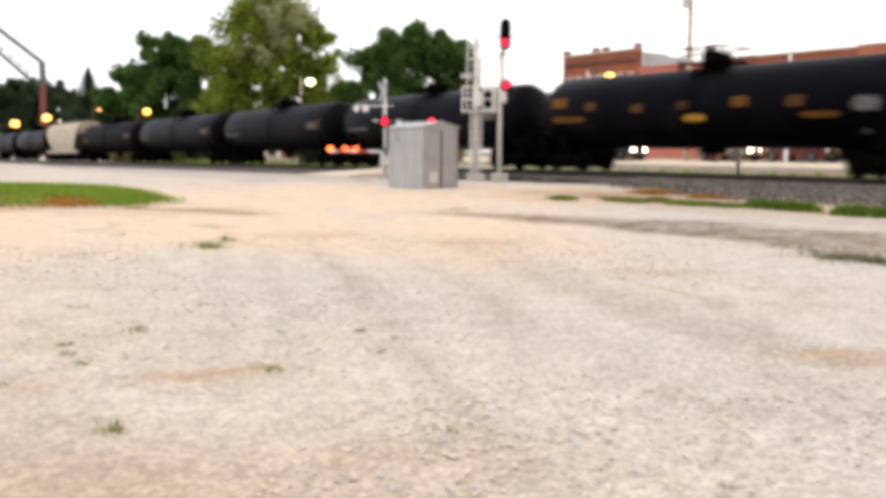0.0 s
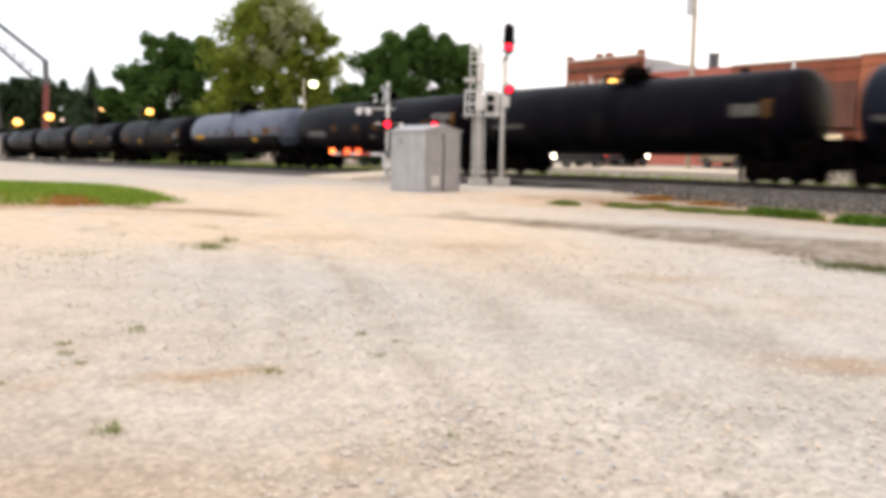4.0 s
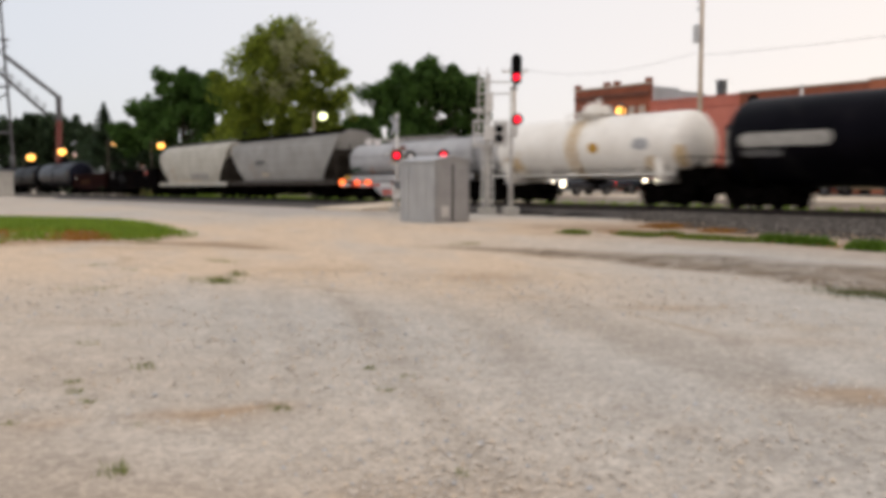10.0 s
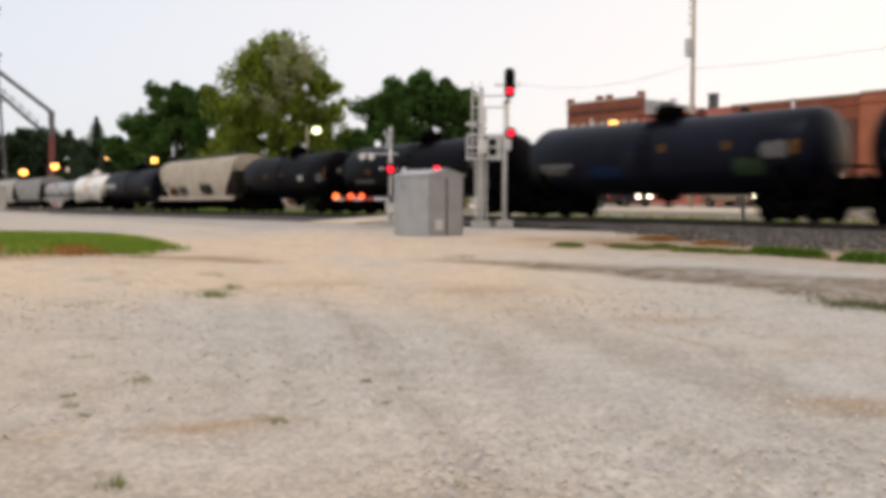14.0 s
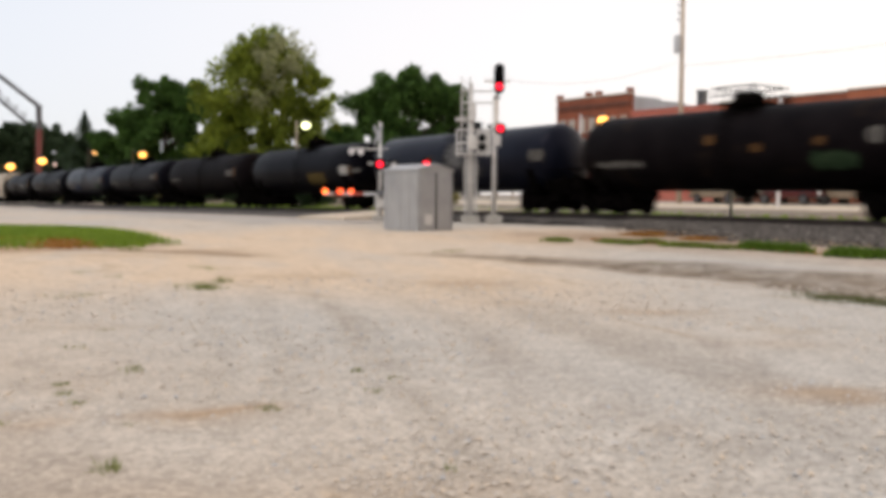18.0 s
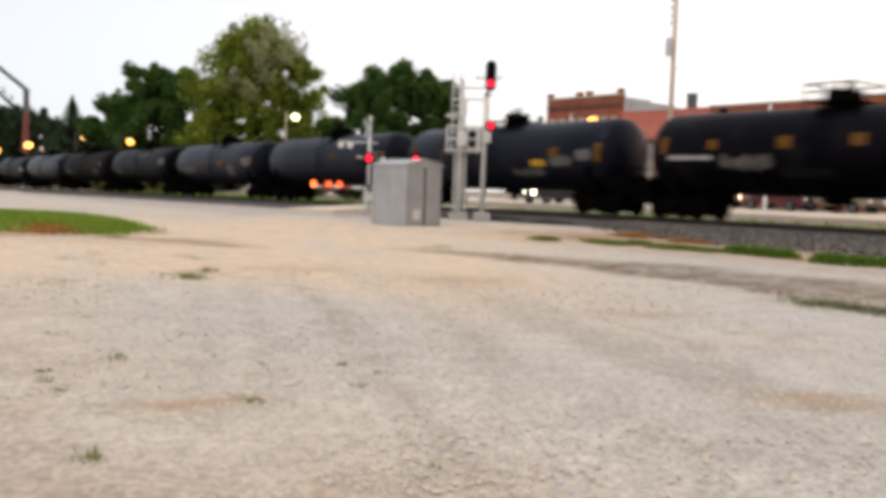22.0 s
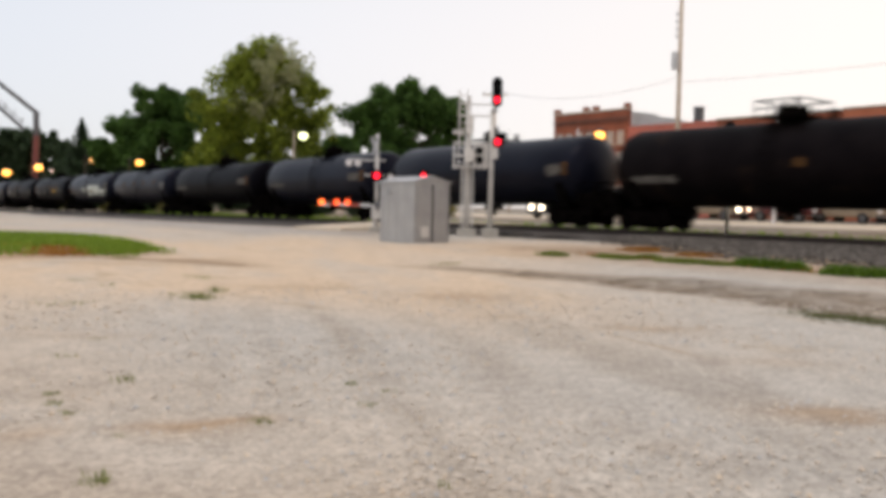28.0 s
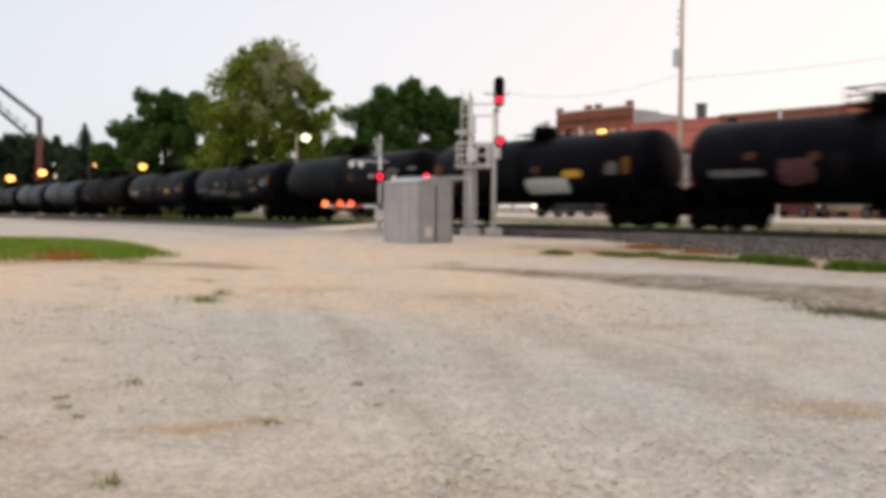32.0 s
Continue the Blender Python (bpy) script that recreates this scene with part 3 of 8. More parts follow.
def build_ground():
    rng = np.random.default_rng(3)
    xs = np.concatenate([np.linspace(-3000, -130, 14), np.linspace(-110, -32, 40), np.linspace(-30, 30, 201), np.linspace(32, 110, 40), np.linspace(130, 3000, 14)])
    ys = np.concatenate([np.linspace(-3000, -60, 12), np.linspace(-45, -1, 23), np.linspace(0, 45, 181), np.linspace(46, 110, 65), np.linspace(130, 3000, 16)])
    gx, gy = np.meshgrid(xs, ys)
    gz = ground_z(gx, gy)
    near = (np.abs(gx) < 31) & (gy > -2) & (gy < 46)
    gz = gz + np.where(near, 0.02 * np.sin(gx * 0.9 + 0.7 * np.sin(gy * 0.5)) * np.cos(gy * 0.8) + rng.normal(0, 0.004, gx.shape), 0)
    w, h = len(xs), len(ys)
    faces = [(j * w + i, j * w + i + 1, (j + 1) * w + i + 1, (j + 1) * w + i) for j in range(h - 1) for i in range(w - 1)]
    me = raw_mesh("ground", np.stack([gx, gy, gz], -1).reshape(-1, 3), faces, GRAVEL, True)
    q = gx * N.x + gy * N.y
    s = gx * U.x + gy * U.y
    # bare soil between the lot's edge and the ballast, and the grass beyond the tracks
    lo = 13.0 + 0.12 * np.sin(s * 2.1) - 0.35 * np.clip(s - 15, 0, 4) - 1.0 * smoothstep(9.2, 6.2, s)
    hi = 14.2 + 0.3 * np.clip(15 - s, -5, 4) + 0.12 * np.sin(s * 1.7 + 1)
    band = smoothstep(lo - 0.3, lo + 0.35, q) * smoothstep(hi + 0.5, hi - 0.4, q) * smoothstep(19, 15.5, s)
    soil = (0.4 * smoothstep(15.5, 17.5, q) + 0.4 * smoothstep(17.8, 20.0, q) * smoothstep(30, 27, q)) * smoothstep(26, 18, s) * (0.75 + 0.25 * np.sin(s * 1.3) * np.sin(q * 2.1))
    dust = 0 * s
    for x0, y0, sx, sy, k in STREAKS:
        dust = np.maximum(dust, k * np.exp(-((gx - x0 + 0.25 * (gy - y0)) / sx) ** 2 - ((gy - y0) / sy) ** 2))
    ditch = band * (0.8 + 0.2 * smoothstep(lo + 1.1, lo + 0.2, q) + 0.12 * np.sin(s * 2.3 + 1) * np.sin(q * 3))
    # ballast grit and damp earth spread over the verge
    verge = smoothstep(20.5, 23.5, q) * smoothstep(31, 27, q) * smoothstep(22, 17, s) * (0.42 + 0.25 * np.sin(s * 1.9 + q * 0.7) * np.sin(q * 1.7 + 0.4 * s))
    for s0, q0, ds, dq, k in ((18.7, 19.5, 0.55, 0.6, 0.75), (21.6, 20.6, 0.9, 1.3, 0.45), (20.0, 20.4, 0.6, 1.0, 0.3)):
        verge = np.maximum(verge, k * np.exp(-((s - s0) / ds) ** 2 - ((q - q0) / dq) ** 2))
    # damp dark dirt trailing off the mound's tip, and in the wheel lanes
    for x0, y0, sx, sy, slant, k in ((-7.2, 22.2, 0.9, 0.3, -0.2, 0.9), (-5.9, 21.85, 1.1, 0.34, -0.3, 1.0), (-4.7, 21.1, 0.9, 0.3, -0.5, 0.9), (3.0, 6.35, 0.55, 0.17, -0.9, 0.34), (1.6, 5.4, 0.5, 0.18, -1.3, 0.2), (2.7, 8.2, 0.14, 1.6, -0.1, 0.16), (0.6, 8.0, 0.12, 1.3, 0.0, 0.14)):
        blot = k * np.exp(-((gx - x0) / sx) ** 2 - ((gy - y0 - slant * (gx - x0)) / sy) ** 2)
        verge, soil = np.maximum(verge, blot), np.maximum(soil, 0.65 * blot)
    soil = np.maximum(soil, smoothstep(9.9, 9.0, q) * smoothstep(1.35, 0.85, ((gx + 17.5) / 10.4) ** 2 + ((gy - 27.0) / 7.6) ** 2) * 0.7)
    warm = smoothstep(9, 16, gy + 0.25 * gx) * smoothstep(40, 27, gy) * 0.95 + 0.25 * smoothstep(0.5, -4.5, gx) + 0.05
    warm = warm * (1 - 0.55 * smoothstep(10.5, 14, q) * smoothstep(22, 15, s)) * (1 - 0.6 * smoothstep(0.4, 3.6, gx - 0.12 * (gy - 12)) * smoothstep(24, 16, gy))
    warm = np.clip(warm + 0.25 * np.sin(gx * 0.8 + gy * 0.33) * np.sin(gy * 0.41), 0, 1)
    for name, val in (("warm", warm), ("soil", soil), ("earth", np.clip(np.maximum(np.maximum(ditch, verge), 0.8 * smoothstep(32.5, 34, q)), 0, 1) * 0.95), ("dust", dust)):
        a = me.attributes.new(name, "FLOAT", "POINT")
        a.data.foreach_set("value", val.reshape(-1).astype(np.float32))
    tagged(new("ground", me), "pale crushed limestone lot with dirt patches and wheel lanes", "ground", kind="structure")


build_ground()


# ---- track and road ----
def strip(name, s0, s1, profile, material, step=2.0, at=tp):
    """A band along the track from (q, z) pairs."""
    ss = np.arange(s0, s1 + 0.01, step)
    rows = [profile(s) if callable(profile) else profile for s in ss]
    verts = [at(s, q, z) for s, row in zip(ss, rows) for q, z in row]
    k = len(rows[0])
    faces = [(i * k + j, i * k + j + 1, (i + 1) * k + j + 1, (i + 1) * k + j) for i in range(len(ss) - 1) for j in range(k - 1)]
    return raw_mesh(name, verts, faces, material)


def toe(s):
    """Where the ballast ends on the lot's side: spread wide, drawn in near the crossing."""
    return -5.2 + 1.9 * smoothstep(14.0, 23.5, s) + 0.2 * np.sin(s * 1.9) + 0.15 * np.sin(s * 4.3)


def shoulder(s):
    a = float(toe(s))
    return [(a + TRACK_Q, 0.06), (a + 0.6 + TRACK_Q, 0.20), (min((a + 0.6) * 0.5 - 1.3, -2.68) + TRACK_Q, 0.31), (-2.6 + TRACK_Q, RAIL_Z - 0.19), (-2.3 + TRACK_Q, RAIL_Z - 0.2), (2.3 + TRACK_Q, RAIL_Z - 0.2), (3.6 + TRACK_Q, 0.25)]


def build_track():
    base = tagged(new("ballast_bed", strip("ballast_bed", -400, 34.6, shoulder, BALLAST, 0.8, tt)),
                  "grey crushed-stone ballast bed under the rails", "ballast", kind="structure")
    tagged(new("ballast_bed_far", strip("ballast_bed_far", 34.6, 900, [(-3.5 + TRACK_Q, 0.1), (-2.3 + TRACK_Q, RAIL_Z - 0.2), (2.3 + TRACK_Q, RAIL_Z - 0.2), (3.6 + TRACK_Q, 0.2)], BALLAST, 2.0, tt)), "grey ballast past the crossing", "ballast", kind="structure")
    # dark strips over the ballast stand in for shade between the rails
    tagged(new("track_bed", strip("track_bed", -60, 39.7, [(-1.45 + TRACK_Q, RAIL_Z - 0.196), (1.45 + TRACK_Q, RAIL_Z - 0.196)], SHADED_BALLAST, 2.0, tt)), "ballast between the rails, coloured dark for the shade under the train", "ballast", kind="structure")
    tagged(new("track_bed_far", strip("track_bed_far", 44.9, 320, [(-1.7 + TRACK_Q, RAIL_Z - 0.196), (1.45 + TRACK_Q, RAIL_Z - 0.196)], SHADED_BALLAST, 2.0, tt)), "ballast past the crossing, coloured dark for the shade under the train", "ballast", kind="structure")
    track = tagged(new("track", None), "railway track of two steel rails on wooden ties", "track", kind="structure")
    track.matrix_basis = on_rails(0, RAIL_Z)
    for side in (-0.755, 0.755):
        bm = bmesh.new()
        outline = [(-0.07, -0.18), (-0.07, -0.165), (-0.012, -0.14), (-0.012, -0.06), (-0.0365, -0.045), (-0.0365, 0.0), (0.0365, 0.0), (0.0365, -0.045), (0.012, -0.06), (0.012, -0.14), (0.07, -0.165), (0.07, -0.18)]
        rings = [[bm.verts.new((x, side + y, z + float(fall(x)))) for y, z in outline] for x in [-400.0, 20.0] + [22.0 + 2 * k for k in range(8)] + [234.0, 900.0]]
        for a, b in zip(rings, rings[1:]):
            for j in range(len(outline)):
                i = (j + 1) % len(outline)
                bm.faces.new((a[j], a[i], b[i], b[j]))
        part("rail", bm, RAIL_STEEL, track, "rusty steel rail")
    bm = bmesh.new()
    box(bm, 0.23, 2.6, 0.17, 0, 0, -0.335)
    tie = mesh_of(bm, TIE_WOOD, name="tie")
    for i in range(220):
        piece("tie", tie, track, pose(-8 + i * 0.5 + random.uniform(-0.03, 0.03), random.uniform(-0.05, 0.05), float(fall(-8 + i * 0.5)), 0, 0, random.uniform(-1, 1)))
    # loose ballast stones on the near shoulder
    rng = np.random.default_rng(5)
    n = 24000
    s = rng.uniform(-2, 24, n)
    q = TRACK_Q - 1.5 + (toe(s) + 1.7) * np.where(rng.random(n) < 0.8, rng.random(n), 1 + 0.9 * rng.random(n) ** 2)
    z = np.interp(q - TRACK_Q, [-9.5, -7.5, -5.0, -4.0, -3.3, -2.6, -1.6], [0.16, 0.18, 0.22, 0.28, 0.35, RAIL_Z - 0.17, RAIL_Z - 0.19])
    me = stones("ballast_stones", s[:, None] * np.array(U_T)[None, :] + q[:, None] * np.array(N_T)[None, :] + z[:, None] * np.array([0, 0, 1.0]), rng.uniform(0.03, 0.075, n), BALLAST_STONE, rng)
    tagged(new("ballast_stones", me), "loose grey ballast stones along the track shoulder", "stones", kind="stuff")


OCTA = np.array([[1, 0, 0], [0, 1, 0], [-1, 0, 0], [0, -1, 0], [0, 0, 1], [0, 0, -1]], dtype=float)
OCTA_F = np.array([[0, 1, 4], [1, 2, 4], [2, 3, 4], [3, 0, 4], [1, 0, 5], [2, 1, 5], [3, 2, 5], [0, 3, 5]])


def stones(name, centres, sizes, material, rng):
    n = len(centres)
    v = OCTA[None] * (sizes[:, None, None] * rng.uniform(0.6, 1.25, (n, 6, 1)))
    v[:, :, 2] *= 0.7
    a = rng.uniform(0, 6.28, n)
    c, s = np.cos(a)[:, None], np.sin(a)[:, None]
    x, y = v[:, :, 0] * c - v[:, :, 1] * s, v[:, :, 0] * s + v[:, :, 1] * c
    v = np.stack([x, y, v[:, :, 2]], -1) + centres[:, None, :]
    me = bpy.data.meshes.new(name)
    f = (OCTA_F[None] + (np.arange(n) * 6)[:, None, None]).reshape(-1, 3)
    me.from_pydata(v.reshape(-1, 3).tolist(), [], f.tolist())
    me.materials.append(material)
    return me


build_track()


def build_road():
    # the street that runs up to the crossing beside the track, and over it
    qs = [17.0, 18.5, 20, 21.5, 23, 24.5, 25.6]
    me = strip("road", 34, 300, [(q, 0) for q in qs], ASPHALT, 2.0)
    for v in me.vertices:
        v.co.z = float(ground_z(v.co.x, v.co.y)) + 0.015
    tagged(new("road", me), "pale worn asphalt street beside the tracks", "road", kind="structure")
    bm = bmesh.new()
    for q0, q1 in ((TRACK_Q - 0.66, TRACK_Q + 0.66), (TRACK_Q + 0.86, 40.5)):
        z = RAIL_Z - 0.005
        vs = [bm.verts.new(tt(s, q, z)) for s, q in ((39.8, q0), (44.8, q0), (44.8, q1), (39.8, q1))]
        vb = [bm.verts.new(v.co - Vector((0, 0, 0.25))) for v in vs]
        bm.faces.new(vs)
        for i in range(4):
            bm.faces.new((vs[i], vb[i], vb[(i + 1) % 4], vs[(i + 1) % 4]))
    for q0, q1, z0, z1 in ((23.4, TRACK_Q - 0.86, 0.30, RAIL_Z - 0.01),):
        vs = [bm.verts.new(tt(s, q, z)) for s, q, z in ((39.8, q0, z0), (44.8, q0, z0), (44.8, q1, z1), (39.8, q1, z1))]
        vb = [bm.verts.new(v.co - Vector((0, 0, 0.3))) for v in vs]
        bm.faces.new(vs)
        for i in range(4):
            bm.faces.new((vs[i], vb[i], vb[(i + 1) % 4], vs[(i + 1) % 4]))
    tagged(new("crossing_panel", mesh_of(bm, STREET)), "asphalt road surface laid between the rails", "road", kind="structure")
    tagged(new("street", strip("street", -60, 90, [(41.0, 0.735), (46.0, 0.80), (52.0, 0.90)], STREET, 10)), "asphalt town street beyond the tracks", "road", kind="structure")
    bm = bmesh.new()
    for q0, q1, h in ((52.0, 55.6, 1.0),):
        a = [tp(-40, q0, h), tp(85, q0, h), tp(85, q1, h), tp(-40, q1, h)]
        vs = [bm.verts.new(p) for p in a]
        vb = [bm.verts.new(p - Vector((0, 0, 0.3))) for p in a]
        bm.faces.new(vs)
        for i in range(4):
            bm.faces.new((vs[i], vb[i], vb[(i + 1) % 4], vs[(i + 1) % 4]))
    tagged(new("pavement", mesh_of(bm, CONCRETE)), "raised concrete pavement along the shopfronts", "pavement", kind="structure")


build_road()

# ---- railcars: x forward, y towards the lot, z above the rail head ----
SHARED = {}


def shared(key, make):
    if key not in SHARED:
        SHARED[key] = make()
    return SHARED[key]


def wheelset_mesh():
    bm = bmesh.new()
    for side in (-1, 1):
        vs = lathe(bm, [(side * 0.69, 0.46), (side * 0.715, 0.46), (side * 0.725, 0.425), (side * 0.83, 0.415), (side * 0.83, 0.33), (side * 0.78, 0.30), (side * 0.78, 0.14), (side * 0.86, 0.12)], 20)
        bmesh.ops.rotate(bm, verts=vs, cent=(0, 0, 0), matrix=Matrix.Rotation(math.pi / 2, 3, "Z"))
    rod(bm, (0, -0.98, 0), (0, 0.98, 0), 0.08)
    return mesh_of(bm, UNDER, name="wheelset")


def side_frame_mesh():
    bm = bmesh.new()
    box(bm, 1.0, 0.16, 0.14, 0, 0, 0.62)
    for k in (-1, 1):
        box(bm, 0.62, 0.16, 0.13, k * 0.68, 0, 0.53, 0, k * 22, 0)
        box(bm, 0.75, 0.15, 0.11, k * 0.52, 0, 0.30, 0, k * -32, 0)
        box(bm, 0.30, 0.2, 0.30, k * 0.89, 0, 0.31)
        box(bm, 0.10, 0.15, 0.42, k * 0.30, 0, 0.22)
    box(bm, 0.7, 0.18, 0.12, 0, 0, 0.14)
    for k in (-0.13, 0, 0.13):
        rod(bm, (k, 0.02, 0.25), (k, 0.02, 0.5), 0.055, seg=8)
    bevel(bm, 0.012, 1)
    return mesh_of(bm, UNDER, name="side_frame")


def truck_mesh():
    bm = bmesh.new()
    box(bm, 0.36, 2.3, 0.28, 0, 0, 0.42)
    rod(bm, (0, 0, 0.5), (0, 0, 0.85), 0.22)
    for k in (-0.42, 0.42):
        box(bm, 0.10, 1.7, 0.12, k, 0, 0.36)
    # added solid filler: stands in for brake gear and shade between the wheels
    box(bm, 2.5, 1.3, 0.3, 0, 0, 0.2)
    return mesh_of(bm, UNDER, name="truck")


def add_trucks(car, length, inset=2.1):
    for k in (-1, 1):
        t = piece("truck", shared("truck", truck_mesh), car, pose(k * (length / 2 - inset), 0, 0))
        for y in (-0.99, 0.99):
            piece("side_frame", shared("frame", side_frame_mesh), t, pose(0, y, 0))
        for x in (-0.89, 0.89):
            piece("wheelset", shared("wheels", wheelset_mesh), t, pose(x, 0, 0.46))


def coupler_mesh():
    bm = bmesh.new()
    box(bm, 0.75, 0.16, 0.2, -0.35, 0, 0.74)
    box(bm, 0.3, 0.3, 0.3, -0.12, 0.03, 0.70)
    rod(bm, (-0.5, 0.45, 0.75), (-0.06, 0.35, 0.45), 0.03)
    return mesh_of(bm, UNDER, name="coupler")


def add_couplers(car, length):
    piece("coupler", shared("coupler", coupler_mesh), car, pose(length / 2, 0, 0))
    piece("coupler", shared("coupler", coupler_mesh), car, pose(-length / 2, 0, 0, 0, 0, 180))


def bars(rows):
    """Unreadable lettering: (x, z, width, height) bars, or one sprayed stroke, on a plate that faces +y."""
    bm = bmesh.new()
    if rows[0] == "stroke":
        _, pts, wide = rows
        up = [bm.verts.new((x + wide * 0.5, 0.006, z + wide * 0.6)) for x, z in pts]
        lo = [bm.verts.new((x - wide * 0.5, 0.006, z - wide * 0.6)) for x, z in pts]
        for i in range(len(pts) - 1):
            bm.faces.new((up[i], up[i + 1], lo[i + 1], lo[i]))
        return bm
    for x, z, w, h in rows:
        box(bm, w, 0.006, h, x, 0, z - h / 2)
    return bm


def curved_patch(r, cz, x0, x1, a0, a1, lift=0.006, seg=6, ragged=0.0, seed=1):
    """A patch of paint on a tank's side, between two angles above the horizontal."""
    rnd = random.Random(seed)
    bm = bmesh.new()
    nx = max(2, int((x1 - x0) / 0.12))
    grid = []
    for i in range(nx + 1):
        col = []
        e0, e1 = a0 - rnd.uniform(0, ragged), a1 + rnd.uniform(0, ragged)
        if ragged and i in (0, nx):
            e0, e1 = (a0 * 0.6 + a1 * 0.4), (a0 * 0.4 + a1 * 0.6)
        for j in range(seg + 1):
            a = radians(e0 + (e1 - e0) * j / seg)
            col.append(bm.verts.new((x0 + (x1 - x0) * i / nx, math.cos(a) * (r + lift), cz + math.sin(a) * (r + lift))))
        grid.append(col)
    for p, q in zip(grid, grid[1:]):
        for j in range(seg):
            bm.faces.new((p[j], q[j], q[j + 1], p[j + 1]))
    return bm


def tank_shell(length, r, cz, paint, end=0.85, seams=False):
    bm = bmesh.new()
    half, dome = length / 2 - end, 0.72
    prof = [(-half + dome - dome * math.cos(a), r * math.sin(a)) for a in [radians(k) for k in (4, 20, 38, 55, 72, 90)]]
    xs = np.linspace(-half + dome, half - dome, 6)[1:-1]
    body = []
    for x in xs:
        body += [(x - 0.03, r), (x - 0.02, r + 0.012), (x + 0.02, r + 0.012), (x + 0.03, r)] if seams else [(x, r)]
    full = prof + body + [(-a, b) for a, b in reversed(prof)]
    vs = lathe(bm, full, 40)
    bmesh.ops.translate(bm, verts=vs, vec=(0, 0, cz))
    return mesh_of(bm, paint, True, "tank")


def end_frame_mesh():
    """The stub sill, end sill and walkway of one end; x = 0 at the striker, the car towards -x."""
    bm = bmesh.new()
    box(bm, 4.0, 0.5, 0.4, -2.05, 0, 0.62)
    box(bm, 0.25, 2.7, 0.22, -0.25, 0, 0.86)
    box(bm, 1.0, 2.8, 0.05, -0.72, 0, 1.06)
    box(bm, 0.8, 2.3, 0.5, -0.7, 0, 0.56)
    rod(bm, (-0.12, 0.55, 1.45), (-0.06, 0.55, 1.45), 0.28, seg=14)
    rod(bm, (-0.3, 0.55, 1.0), (-0.3, 0.55, 1.5), 0.06, seg=8)
    box(bm, 0.35, 0.5, 0.45, -0.5, -0.7, 1.1)
    for y in (-1.35, 1.35):
        rod(bm, (-0.15, y, 1.08), (-0.15, y, 1.95), 0.02, seg=6)
        rod(bm, (-1.0, y, 1.08), (-1.0, y, 1.95), 0.02, seg=6)
        rod(bm, (-0.15, y, 1.95), (-1.0, y, 1.95), 0.02, seg=6)
        rod(bm, (-0.3, y, 0.3), (-0.3, y, 0.9), 0.02, seg=6)
        rod(bm, (-0.75, y, 0.3), (-0.75, y, 0.9), 0.02, seg=6)
        rod(bm, (-0.3, y, 0.32), (-0.75, y, 0.32), 0.02, seg=6)
        rod(bm, (-0.3, y, 0.6), (-0.75, y, 0.6), 0.02, seg=6)
    rod(bm, (-0.15, -1.35, 1.95), (-0.15, 1.35, 1.95), 0.02, seg=6)
    # crossover step, brake rigging, air reservoir and hoses
    box(bm, 0.9, 0.7, 0.5, -1.0, 0.0, 1.1)
    box(bm, 0.34, 1.9, 0.5, -0.4, 0.1, 1.06)
    rod(bm, (-0.75, -1.15, 1.32), (-0.75, 0.35, 1.32), 0.19, seg=12)
    box(bm, 0.12, 2.75, 0.42, -0.98, 0, 1.08)
    for y in (-0.95, 0.95):
        rod(bm, (-1.1, y, 1.1), (-0.6, y * 0.6, 1.75), 0.045, seg=6)
    for y in (-0.32, 0.32):
        rod(bm, (-0.15, y, 0.7), (0.0, y, 0.32), 0.035, seg=6)
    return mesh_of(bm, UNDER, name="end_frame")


def saddle_mesh(r, cz, paint):
    bm = bmesh.new()
    seg = 12
    lo = []
    for i in range(seg + 1):
        a = radians(-160 + 140 * i / seg)
        lo.append((math.cos(a) * (r + 0.02), cz + math.sin(a) * (r + 0.02)))
    ra = [bm.verts.new((-0.22, y, z)) for y, z in lo]
    rb = [bm.verts.new((0.22, y, z)) for y, z in lo]
    fa = [bm.verts.new((-0.22, y, max(0.72, min(z - 0.05, 0.95)) if abs(y) < 1.2 else z - 0.05)) for y, z in lo]
    fb = [bm.verts.new((0.22, y, max(0.72, min(z - 0.05, 0.95)) if abs(y) < 1.2 else z - 0.05)) for y, z in lo]
    for i in range(seg):
        bm.faces.new((ra[i], ra[i + 1], rb[i + 1], rb[i]))
        bm.faces.new((fa[i], fa[i + 1], fb[i + 1], fb[i]))
        bm.faces.new((ra[i], ra[i + 1], fa[i + 1], fa[i]))
        bm.faces.new((rb[i], rb[i + 1], fb[i + 1], fb[i]))
    return mesh_of(bm, paint, name="saddle")


def dome_mesh(paint):
    bm = bmesh.new()
    vs = lathe(bm, [(-0.12, 0.6), (0.42, 0.6), (0.45, 0.57), (0.5, 0.48), (0.52, 0.2)], 20, "z")
    for a in range(8):
        rod(bm, (0.54 * math.cos(a * 0.785), 0.54 * math.sin(a * 0.785), 0.34), (0.54 * math.cos(a * 0.785), 0.54 * math.sin(a * 0.785), 0.54), 0.035, seg=6)
    for x, h in ((-0.2, 0.8), (0.22, 0.7)):
        rod(bm, (x, 0.1, 0.5), (x, 0.1, h), 0.11, 0.08, 8)
    return mesh_of(bm, paint, name="manway_dome")


def platform_mesh(drop, paint):
    bm = bmesh.new()
    for y in (-1, 1):
        box(bm, 1.7, 0.45, 0.04, 0, y * 0.78, -0.02)
        for x in (-0.85, -0.3, 0.3, 0.85):
            rod(bm, (x, y * 1.0, -drop), (x, y * 1.0, 0.02), 0.025, seg=6)
    for x in (-0.66, 0.66):
        box(bm, 0.38, 1.3, 0.04, x, 0, -0.02)
    return mesh_of(bm, paint, name="top_platform")


